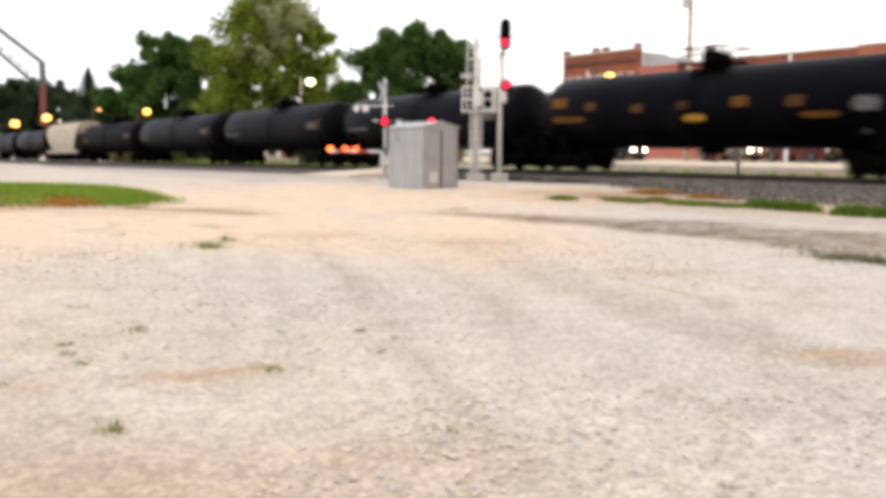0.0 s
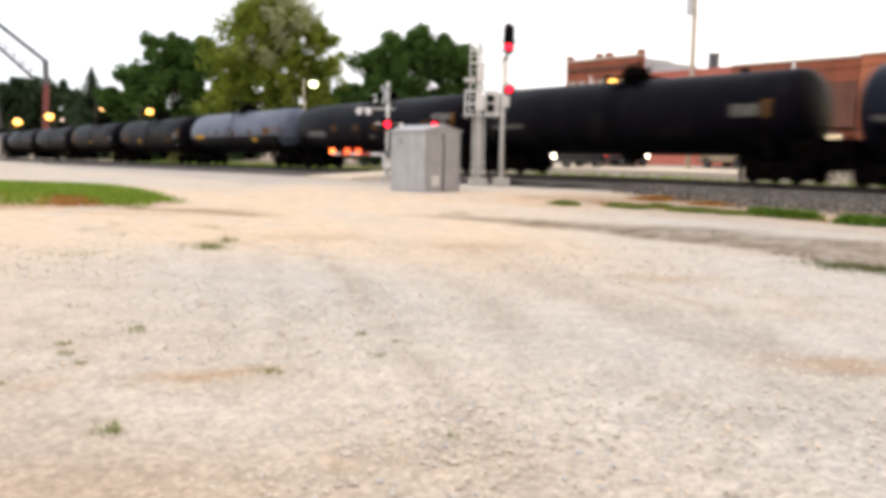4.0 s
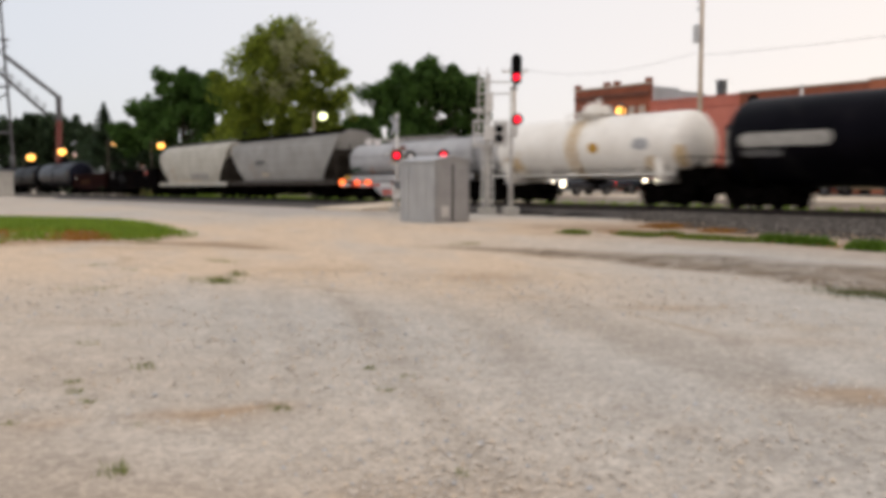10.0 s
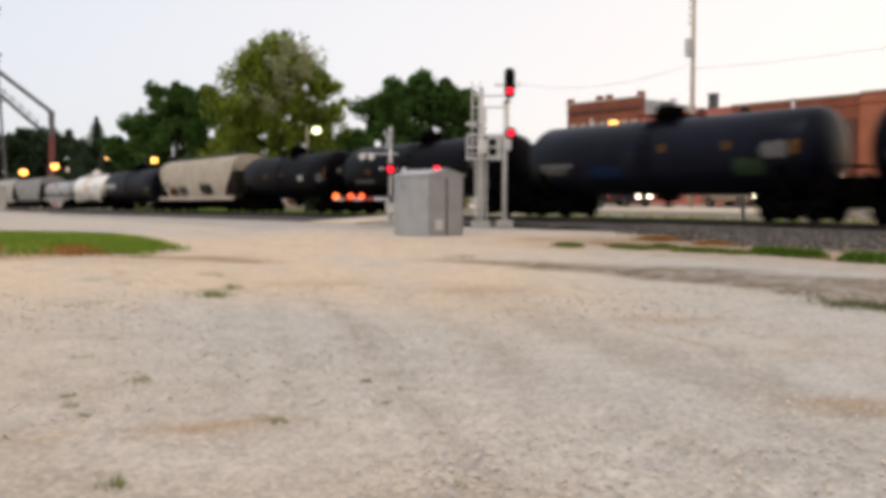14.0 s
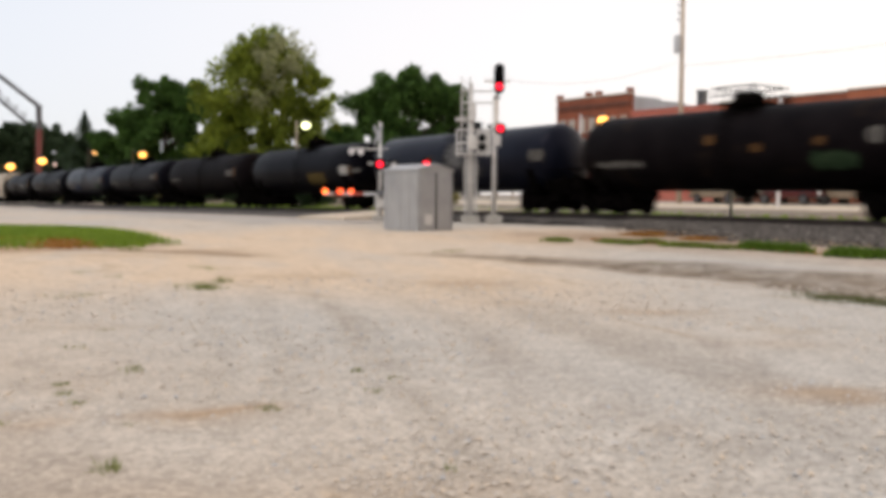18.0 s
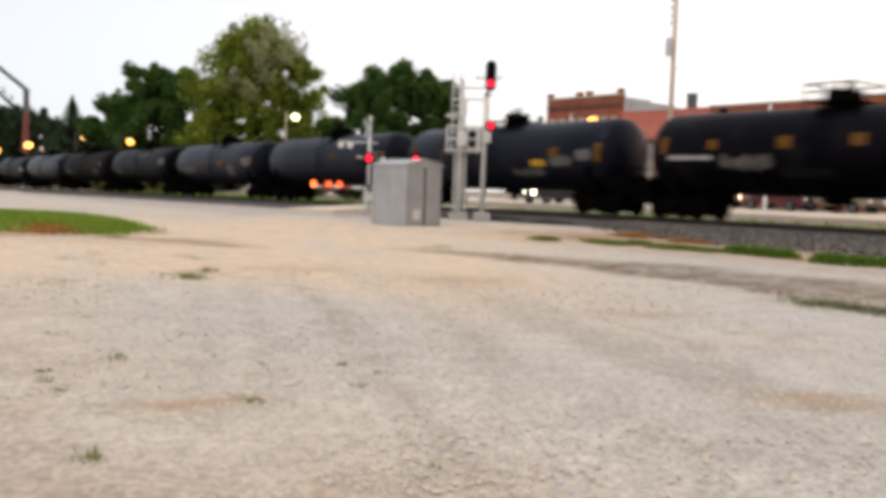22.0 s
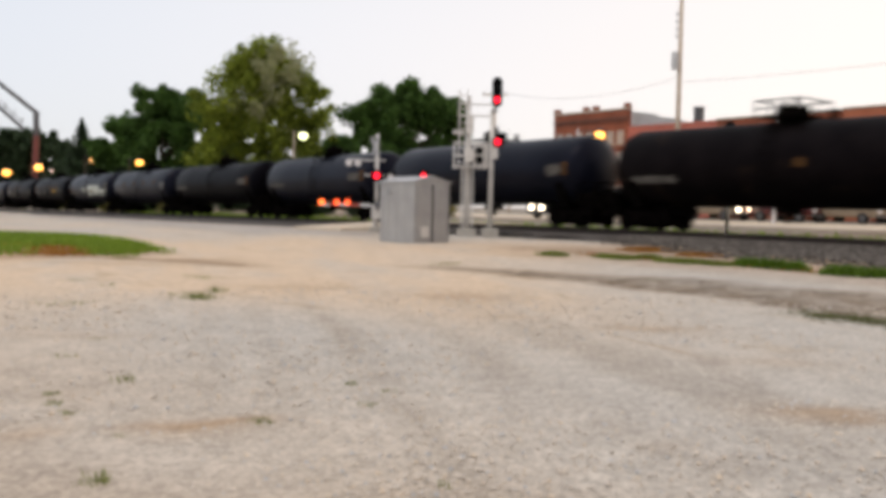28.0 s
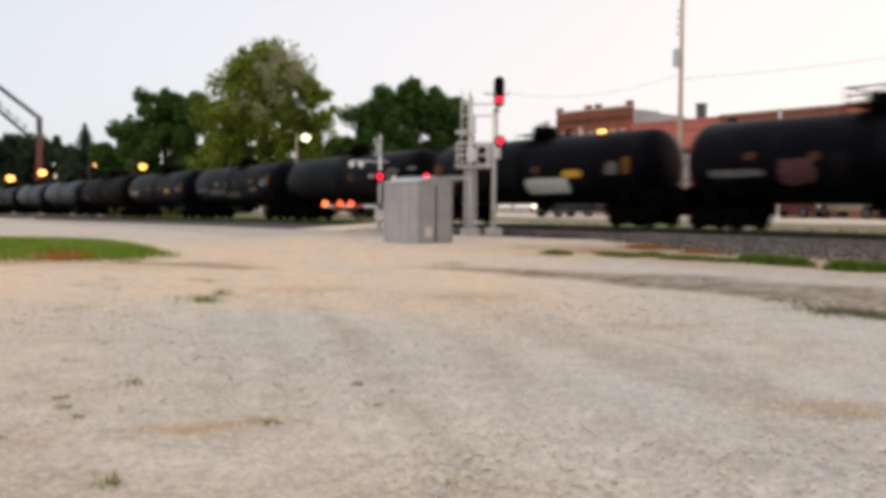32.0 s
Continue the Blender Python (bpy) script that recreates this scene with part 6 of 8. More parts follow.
def cantilever_mast():
    """The stout neighbouring aluminium mast with its service platform and ladder."""
    c = thing("platform_mast", pose(1.74, 40.2, 0.40), "stout aluminium signal mast with service platform and ladder", "railway signal")
    bm = bmesh.new()
    box(bm, 0.8, 0.8, 0.3, 0, 0, -0.22)
    part("base", bm, CONCRETE, c)
    bm = bmesh.new()
    rod(bm, (0, 0, 0.1), (0, 0, 5.9), 0.14, 0.11, 16)
    part("mast", bm, ALU, c, smooth=True)
    bm = bmesh.new()
    box(bm, 1.55, 0.9, 0.06, 0.12, 0, 2.78)
    for k in range(6):
        box(bm, 0.05, 0.9, 0.07, -0.55 + k * 0.26, 0, 2.70)
    part("platform", bm, ALU, c, "grated service platform")
    bm = bmesh.new()
    for x in (-0.6, 0.85):
        for y in (-0.42, 0.42):
            rod(bm, (x, y, 2.8), (x, y, 3.85), 0.025, seg=8)
    for z in (3.3, 3.85):
        for y in (-0.42, 0.42):
            rod(bm, (-0.6, y, z), (0.85, y, z), 0.022, seg=8)
        rod(bm, (-0.6, -0.42, z), (-0.6, 0.42, z), 0.022, seg=8)
    part("railing", bm, ALU, c)
    bm = bmesh.new()
    for x in (-0.36, 0.0):
        rod(bm, (x - 0.05, -0.2, 2.85), (x - 0.05, -0.2, 6.15), 0.028, seg=8)
    for k in range(11):
        rod(bm, (-0.41, -0.2, 3.0 + k * 0.29), (-0.05, -0.2, 3.0 + k * 0.29), 0.02, seg=6)
    part("ladder", bm, ALU, c)
    bm = bmesh.new()
    for k in range(1):
        rod(bm, (0.12, -0.1, 0.3), (0.12, -0.1, 2.7), 0.02, seg=6)
    part("conduit", bm, ALU, c)
    for x in (-0.24, 0.24):
        bm = bmesh.new()
        rod(bm, (x, -0.24, 0.15), (x, -0.24, 2.75), 0.03, seg=8)
        part("ladder_rail", bm, ALU, c)
    for k in range(8):
        bm = bmesh.new()
        rod(bm, (-0.24, -0.24, 0.4 + k * 0.3), (0.24, -0.24, 0.4 + k * 0.3), 0.018, seg=6)
        part("step_iron", bm, ALU, c)
    for z, w, h in ((3.0, 0.42, 0.62), (4.25, 0.34, 0.8)):
        bm = bmesh.new()
        box(bm, w, 0.32, h, 0.05, -0.26, z)
        bevel(bm, 0.02, 1)
        part("junction_box", bm, ALU, c)
    # plate with two dark round lamps that face the lot
    bm = bmesh.new()
    box(bm, 0.62, 0.05, 0.95, 0.56, -0.1, 2.84)
    bevel(bm, 0.012, 1)
    plate = part("lamp_plate", bm, ALU, c, "pale plate with two dark round lamps")
    for z in (3.1, 3.5):
        bm = bmesh.new()
        rod(bm, (0.5, -0.13, z), (0.5, -0.30, z), 0.15, 0.17, 16)
        part("dark_lamp", bm, SIGNAL_BLACK, plate, "black hooded lamp")
    for z in (5.05, 5.55):
        bm = bmesh.new()
        rod(bm, (-0.35, 0, z), (1.0, -0.05, z), 0.04, seg=8)
        part("cross_arm", bm, ALU, c)
    bm = bmesh.new()
    box(bm, 0.5, 0.16, 0.14, -0.42, 0, 4.25)
    part("bell_bracket", bm, ALU, c)
    return c


def far_signal():
    c = thing("low_signal", at_track(23.9, 33.4, 0.4, 180), "short far-side signal mast with one black red-lit head", "railway signal")
    bm = bmesh.new()
    rod(bm, (0, 0, 0), (0, 0, 4.2), 0.08, 0.07, 12)
    part("mast", bm, ALU, c, smooth=True)
    c.matrix_basis = pose(*tp(23.5, 33.4, 0.45), 0, 0, 160)
    lamp_head(c, pose(0, 0.12, 4.0), 2, 0, "long")
    return c


mast_signal()
cantilever_mast()
far_signal()


# ---- level crossing gate ----
def flasher(parent, x, z, lit):
    bm = bmesh.new()
    rod(bm, (x, 0.12, z), (x, 0.18, z), 0.30, seg=22)
    disc = part("flasher_disc", bm, SIGNAL_BLACK, parent)
    bm = bmesh.new()
    rod(bm, (x, 0.18, z), (x, 0.22, z), 0.15, seg=18)
    part("lens", bm, RED_LIGHT if lit else CLEAR_LENS, disc, "lit red lens" if lit else "pale unlit lens")
    bm = bmesh.new()
    rod(bm, (x, -0.02, z), (x, 0.12, z), 0.13, 0.16, 14)
    part("lamp_housing", bm, ALU, disc)


def crossing_gate():
    # local +y faces the lot, +x runs along the track towards the train's back
    p = tp(37.75, 24.8, 0.2)
    c = thing("crossing_gate", pose(p.x, p.y, p.z, 0, 0, 186), "aluminium crossing signal with crossbuck and lowered gate arm", "crossing gate")
    bm = bmesh.new()
    box(bm, 0.7, 0.7, 0.3, 0, 0, -0.15)
    part("base", bm, CONCRETE, c)
    bm = bmesh.new()
    rod(bm, (0, 0, 0.1), (0, 0, 4.75), 0.085, 0.07, 14)
    part("mast", bm, ALU, c, smooth=True)
    for k in (45, -45):
        bm = bmesh.new()
        box(bm, 1.22, 0.02, 0.23, 0, 0.09, -0.115)
        bevel(bm, 0.006, 1)
        b = part("crossbuck_blade", bm, CASE_GREY, c, "white crossbuck blade")
        b.matrix_basis = pose(0, 0, 4.15, 0, 0, -68) @ pose(0, 0.02 if k > 0 else 0.045, 0, 0, k, 0)
    bm = bmesh.new()
    rod(bm, (-0.7, 0.0, 2.68), (0.6, 0.0, 2.72), 0.04, seg=8)
    part("cross_arm", bm, ALU, c)
    flasher(c, 0.02, 2.68, True)
    flasher(c, -0.66, 2.62, False)
    bm = bmesh.new()
    rod(bm, (1.5, -0.25, 3.45), (-0.4, -0.25, 3.45), 0.035, seg=8)
    rod(bm, (0, 0, 3.45), (0, -0.25, 3.45), 0.035, seg=8)
    part("side_arm", bm, ALU, c)
    for x in (1.4, 0.95):
        bm = bmesh.new()
        rod(bm, (x, -0.4, 3.3), (x, -0.1, 3.3), 0.16, seg=16)
        part("side_light", bm, CLEAR_LENS, c, "pale side flasher")
    bm = bmesh.new()
    box(bm, 0.45, 0.5, 0.7, 0, 0.05, 0.55)
    bevel(bm, 0.03, 2)
    part("gate_mechanism", bm, ALU, c)
    return c


def gate_arm():
    p = tp(37.95, 24.6, 1.42)
    g = thing("gate_arm", pose(p.x, p.y, p.z, 0, 0, TURN), "lowered red and white gate arm with amber lamps", "gate arm")
    for i in range(5):
        bm = bmesh.new()
        box(bm, 1.0, 0.035, 0.12 - 0.006 * i, 0.5 + i, 0, -0.06)
        part("arm_section", bm, REDMARK if i % 2 else CLEAR_LENS, g)
    for x in (2.2, 3.28, 4.85):
        bm = bmesh.new()
        rod(bm, (x, 0.1, 0.12), (x, -0.1, 0.12), 0.125, seg=16)
        lamp = part("gate_lamp", bm, GATE_LIGHT if x > 4 else GATE_FLASH, g, "glowing amber tip lamp" if x > 4 else "flashing red gate lamp")
        bm = bmesh.new()
        rod(bm, (x, 0, -0.02), (x, 0, 0.05), 0.03, seg=8)
        part("lamp_bracket", bm, STEEL_GREY, lamp)
    bm = bmesh.new()
    box(bm, 1.0, 0.12, 0.35, -0.75, 0, -0.17)
    bevel(bm, 0.03, 1)
    part("counterweight", bm, STEEL_GREY, g)
    bm = bmesh.new()
    rod(bm, (-0.3, 0, -1.2), (-0.3, 0, 0.0), 0.06)
    part("pivot_post", bm, ALU, g)
    return g


def short_flasher():
    p = (-0.2, 43.0)
    c = thing("flasher_post", pose(p[0], p[1], 0.2, 0, 0, 180), "crossing flasher post with one lit red lamp", "crossing signal")
    bm = bmesh.new()
    rod(bm, (0, 0, 0), (0, 0, 2.9), 0.06, seg=12)
    part("post", bm, ALU, c)
    flasher(c, 0.0, 2.62, True)
    return c


crossing_gate()
gate_arm()
short_flasher()


# ---- shopfront row beyond the tracks ----
ROW_Q, WALK_Z = 55.7, 0.87


def window_unit(parent, x, z, w, h, sashes=2, lit=False, arch=False):
    bm = bmesh.new()
    t = 0.09
    for k in (-1, 1):
        box(bm, t, 0.12, h, k * (w / 2 - t / 2), 0.02, 0)
    box(bm, w, 0.12, t, 0, 0.02, 0)
    box(bm, w, 0.12, t, 0, 0.02, h - t)
    for i in range(1, sashes):
        box(bm, w, 0.13, t, 0, 0.02, h * i / sashes - t / 2)
    fr = part("window_frame", bm, STONE_TRIM, parent)
    fr.matrix_basis = pose(x, 0.0, z)
    for i in range(sashes):
        bm = bmesh.new()
        box(bm, w - 2 * t, 0.02, h / sashes - t, 0, -0.03, i * h / sashes + t / 2)
        part("pane", bm, LIT_PANE if lit else (SKY_PANE if w < 0.9 else PANE), fr)
    bm = bmesh.new()
    box(bm, w + 0.25, 0.22, 0.12, 0, 0.06, -0.12)
    part("sill", bm, STONE_TRIM, fr)
    if arch:
        bm = bmesh.new()
        n = 10
        o = [(math.cos(math.pi * k / n) * (w / 2 + 0.18), math.sin(math.pi * k / n) * 0.5) for k in range(n + 1)]
        q = [(math.cos(math.pi * k / n) * (w / 2), math.sin(math.pi * k / n) * 0.32) for k in range(n + 1)]
        a = [bm.verts.new((x1, 0.1, h + z1)) for x1, z1 in o]
        b = [bm.verts.new((x1, 0.1, h + z1)) for x1, z1 in q]
        for k in range(n):
            bm.faces.new((a[k], a[k + 1], b[k + 1], b[k]))
        part("arch", bm, MAROON, fr)
        bm = bmesh.new()
        vs = [bm.verts.new((x1, 0.03, h + z1)) for x1, z1 in q]
        bm.faces.new(vs)
        part("pane", bm, PANE, fr)


def wall_with_holes(w, z0, z1, holes, depth, material, parent, name="wall"):
    """A wall slab in the plane y = 0 with real openings (x, z, w, h), built of upright strips."""
    bm = bmesh.new()
    xs = sorted({-w / 2, w / 2, *[v for x, z, a, h in holes for v in (x - a / 2, x + a / 2)]})
    for a, b in zip(xs, xs[1:]):
        mid = (a + b) / 2
        cuts = sorted((z, z + h) for x, z, ww, h in holes if abs(mid - x) < ww / 2)
        lo = z0
        for c0, c1 in cuts:
            if c0 > lo:
                box(bm, b - a, depth, c0 - lo, mid, -depth / 2, lo)
            lo = c1
        if z1 > lo:
            box(bm, b - a, depth, z1 - lo, mid, -depth / 2, lo)
    bmesh.ops.remove_doubles(bm, verts=bm.verts, dist=0.001)
    return part(name, bm, material, parent)


def brick_courses(parent, w, z0, z1, holes, material, y=0.0, step=0.62):
    """Projecting string courses that show at this distance."""
    bm = bmesh.new()
    box(bm, w, 0.10, 0.16, 0, y + 0.03, z0)
    box(bm, w, 0.14, 0.2, 0, y + 0.05, z1 - 0.75)
    for k in range(int(w / 0.45)):
        box(bm, 0.2, 0.12, 0.25, -w / 2 + 0.25 + k * 0.45, y + 0.04, z1 - 1.0)
    part("string_course", bm, material, parent)


def brick_shop():
    w, top, deep = 8.35, 9.46, 16.0
    c = thing("brick_building", at_track(52.83, ROW_Q, WALK_Z), "two-storey red brick commercial building with whitewashed side wall", "building", kind="structure")
    H = top - WALK_Z
    xs = [-3.36 + 1.09 * k + (0.11 if k > 2 else -0.05) + (0.11 if k > 4 else 0) for k in range(7)]
    holes = [(x, z, 0.72, h) for x in xs for z, h in ((4.3, 0.95), (5.88, 1.05))] + [(-2.2, 0.5, 3.4, 2.0), (2.2, 0.5, 3.4, 2.0), (0, 0.05, 0.9, 2.1)]
    wall_with_holes(w, 0, H, holes, 0.35, BRICK, c)
    for i, x in enumerate(xs):
        for z, h in ((4.3, 0.95), (5.88, 1.05)):
            window_unit(c, x, z, 0.72, h, 2)
    for x in (-2.2, 2.2):
        window_unit(c, x, 0.5, 3.4, 2.0, 1)
    bm = bmesh.new()
    box(bm, 0.88, 0.06, 2.08, 0, -0.1, 0.05)
    part("door", bm, MAROON, c)
    brick_courses(c, w, 2.85, H, holes, BRICK_DARK)
    bm = bmesh.new()
    box(bm, w + 0.1, 0.5, 0.14, 0, -0.15, H)
    part("coping", bm, STONE_TRIM, c)
    for x in (-w / 2 + 0.25, -0.55, 0.55, w / 2 - 0.25):
        bm = bmesh.new()
        box(bm, 0.45, 0.45, 0.4, x, -0.15, H + 0.1)
        part("parapet_block", bm, BRICK, c)
    # side walls: the one that shows is whitewashed and steps down to the back
    bm = bmesh.new()
    for i in range(5):
        box(bm, 0.3, deep / 5, H - 0.15 - i * 0.16, -w / 2 + 0.15, -0.35 - deep / 10 - i * deep / 5, 0)
    part("side_wall", bm, PALE_WALL, c, "whitewashed stepped side wall")
    bm = bmesh.new()
    box(bm, 0.3, deep, H - 0.5, w / 2 - 0.15, -0.35 - deep / 2, 0)
    part("side_wall", bm, BRICK, c)
    bm = bmesh.new()
    box(bm, w - 0.6, deep, 0.2, 0, -0.35 - deep / 2, H - 1.3)
    part("roof", bm, ROOFING, c)
    bm = bmesh.new()
    box(bm, w, 0.3, H - 1.2, 0, -0.35 - deep - 0.15, 0)
    part("rear_wall", bm, BRICK_DARK, c)
    bm = bmesh.new()
    box(bm, 0.62, 0.62, 2.8, -w / 2 + 0.7, -9.9, H - 1.9)
    box(bm, 0.75, 0.75, 0.12, -w / 2 + 0.7, -9.9, H + 0.9)
    part("chimney", bm, STEEL_GREY, c, "grey roof chimney")


def low_shop(name, label, s0, s1, top, mat, coping, windows, band=None, arch=False, deep=14.0):
    w = s0 - s1
    c = thing(name, at_track((s0 + s1) / 2, ROW_Q, WALK_Z), label, "building", kind="structure")
    H = top - WALK_Z
    holes = [(x, z, a, h) for x, z, a, h in windows]
    wall_with_holes(w, 0, H, holes, 0.35, mat, c)
    for x, z, a, h in windows:
        window_unit(c, x, z, a, h, 2 if a < 2 else 1, lit=a > 2, arch=arch)
    bm = bmesh.new()
    box(bm, w, 0.46, 0.12, 0, -0.14, H)
    part("coping", bm, coping, c)
    bm = bmesh.new()
    box(bm, w, 0.08, 0.14, 0, 0.03, H - 0.6)
    part("string_course", bm, mat, c)
    if band:
        bm = bmesh.new()
        box(bm, w - 0.3, 0.16, band[1] - band[0], 0, 0.075, band[0])
        for k in range(int(w / 1.2)):
            box(bm, 0.08, 0.22, band[1] - band[0], -w / 2 + 0.6 + k * 1.2, 0.08, band[0])
        part("fascia", bm, band[2], c, "dark brown fascia band")
    for x in (-w / 2 + 0.15, w / 2 - 0.15):
        bm = bmesh.new()
        box(bm, 0.3, deep, H - 0.2, x, -0.35 - deep / 2, 0)
        part("side_wall", bm, mat, c)
    bm = bmesh.new()
    box(bm, w - 0.6, deep, 0.2, 0, -0.35 - deep / 2, H - 0.9)
    part("roof", bm, ROOFING, c)
    bm = bmesh.new()
    box(bm, w, 0.3, H - 0.8, 0, -0.5 - deep, 0)
    part("rear_wall", bm, mat, c)


brick_shop()
low_shop("pink_building", "salmon-pink stuccoed shop with arched windows", 48.62, 40.36, 7.95, PINK, PINK, [(x, 1.5, 0.78, 3.1) for x in (2.9, 1.07, -0.13, -1.35, -3.5)], arch=True)
low_shop("brown_building", "long red-brown brick shop with a dark fascia", 40.34, 30.8, 8.06, BRICK, STONE_TRIM, [(-2.4, 0.5, 3.0, 1.9), (2.4, 0.5, 3.0, 1.9)], band=(2.6, 5.72, BRICK_DARK))
low_shop("orange_building", "orange brick corner shop", 30.78, 16.0, 8.15, ORANGE_BRICK, STONE_TRIM, [(-4, 0.5, 2.4, 2.0), (0, 0.5, 2.4, 2.0), (4, 0.5, 2.4, 2.0)])


# ---- poles, lamps and wires ----
def utility_pole(x, y, top, label, transformer=None):
    c = thing("utility_pole", pose(x, y, 0.6), label, "utility pole")
    bm = bmesh.new()
    rod(bm, (0, 0, -0.3), (0, 0, top), 0.19, 0.13, 14)
    part("pole", bm, WOOD_POLE, c, smooth=True)
    bm = bmesh.new()
    box(bm, 2.4, 0.1, 0.13, 0, -0.15, top - 0.7)
    part("cross_arm", bm, WOOD_POLE, c)
    for k in (-1.05, -0.5, 0.5, 1.05):
        bm = bmesh.new()
        rod(bm, (k, -0.15, top - 0.56), (k, -0.15, top - 0.36), 0.05, 0.03, 8)
        part("insulator", bm, STEEL_GREY, c)
    if transformer:
        bm = bmesh.new()
        rod(bm, (-0.36, -0.1, transformer - 0.55), (-0.36, -0.1, transformer + 0.55), 0.24, seg=16)
        rod(bm, (-0.36, -0.1, transformer + 0.55), (-0.36, -0.1, transformer + 0.68), 0.2, 0.12, 12)
        part("transformer", bm, PALE_WALL, c, "grey can transformer")
        for z in (1.6, 2.1, 2.6, 3.1):
            bm = bmesh.new()
            rod(bm, (0, -0.05, transformer + z), (-0.32, -0.05, transformer + z), 0.03, seg=6)
            rod(bm, (-0.3, -0.05, transformer + z), (-0.3, -0.05, transformer + z + 0.22), 0.05, 0.035, 8)
            part("insulator", bm, STEEL_GREY, c)
    return c


def lamp_post(x, y, z, material, reach=1.2, label="street lamp with a glowing sodium lantern", base=0.7, size=0.34, pole_mat=None, turn=0.0):
    c = thing("street_lamp", pose(x, y, base, 0, 0, turn), label, "street lamp", "street lamps")
    h = z - base
    bm = bmesh.new()
    rod(bm, (-reach, 0.3, -0.3), (-reach, 0.3, h + 0.5), 0.11, 0.08, 10)
    part("pole", bm, pole_mat or WOOD_POLE, c)
    bm = bmesh.new()
    rod(bm, (-reach, 0.3, h + 0.35), (-0.1, 0.02, h + 0.32), 0.04, seg=8)
    part("arm", bm, STEEL_GREY, c)
    bm = bmesh.new()
    vs = bmesh.ops.create_icosphere(bm, subdivisions=2, radius=size)["verts"]
    for v in vs:
        v.co.z *= 0.8
        v.co.z += h
    part("lantern", bm, material, c, "glowing lantern", True)
    bm = bmesh.new()
    rod(bm, (0, 0, h + size * 0.6), (0, 0, h + size + 0.15), size * 0.8, size * 0.3, 12)
    part("cap", bm, STEEL_GREY, c)
    return c


def wire(a, b, sag, r=0.012):
    """One sagging strand: a swept tube."""
    bm = bmesh.new()
    a, b = Vector(a), Vector(b)
    side = (b - a).cross(Vector((0, 0, 1))).normalized()
    rings = []
    for i in range(17):
        t = i / 16
        p = a.lerp(b, t) - Vector((0, 0, sag * 4 * t * (1 - t)))
        rings.append([bm.verts.new(p + side * r * math.cos(k * 1.2566) + Vector((0, 0, r * math.sin(k * 1.2566)))) for k in range(5)])
    for p, q in zip(rings, rings[1:]):
        for k in range(5):
            bm.faces.new((p[k], p[(k + 1) % 5], q[(k + 1) % 5], q[k]))
    bm.faces.new(rings[0])
    bm.faces.new(rings[-1])
    tagged(new("overhead_wire", mesh_of(bm, SIGNAL_BLACK)), "thin black overhead wire strung between poles", "wire")


utility_pole(16.98, 62, 16.5, "tall weathered wooden utility pole with grey transformer", 11.0)
utility_pole(6.1, 85, 11.9, "distant thin wooden utility pole")
wire((16.6, 62, 10.4), (6.1, 85, 12.3), 1.0)
wire((16.98, 62, 16.8), (42, 30, 17.5), 0.8)
wire((16.9, 62, 10.2), (46, 28, 12.5), 1.0)
lamp_post(13.55, 72, 7.3, SODIUM, 1.7, size=0.42, base=0.87, pole_mat=CLEAR_LENS)
lamp_post(15.98, 75, 6.0, SODIUM, 0.8, size=0.2, base=0.87)
lamp_post(8.6, 85, 5.0, MERCURY, 0.9, "street lamp with a pale glowing lantern", size=0.34)
lamp_post(-12.33, 90, 8.08, MERCURY, 0.95, "wooden yard-light pole with a white lantern", size=0.43)
lamp_post(-91.7, 200, 6.83, SODIUM, 1.7, size=0.85, pole_mat=BARK)
lamp_post(-84.8, 200, 8.11, SODIUM, 1.7, size=0.85, pole_mat=BARK)
lamp_post(-81.84, 200, 7.41, WARMING, 1.7, "street lamp just warming up", size=0.45, pole_mat=BARK)
lamp_post(-45.6, 125, 6.86, FADING_IN, 1.2, "street lamp with a half-lit sodium lantern", size=0.45, pole_mat=BARK)
lamp_post(-32.74, 104, 5.68, SODIUM, 1.2, size=0.4, pole_mat=BARK)
lamp_post(-29.22, 104, 4.45, SODIUM, 0.9, "low street lamp glowing just above the tracks", size=0.4, pole_mat=BARK)


def plain_lamp_pole():
    c = thing("lamp_pole", pose(19.97, 52, 0.87), "slim pale steel lamp pole by the shops", "lamp pole")
    bm = bmesh.new()
    rod(bm, (0, 0, -0.2), (0, 0, 6.2), 0.12, 0.10, 12)
    part("pole", bm, CLEAR_LENS, c)
    bm = bmesh.new()
    rod(bm, (0, 0, 6.2), (0, 0, 6.3), 0.13, 0.06, 12)
    part("cap", bm, STEEL_GREY, c)


plain_lamp_pole()


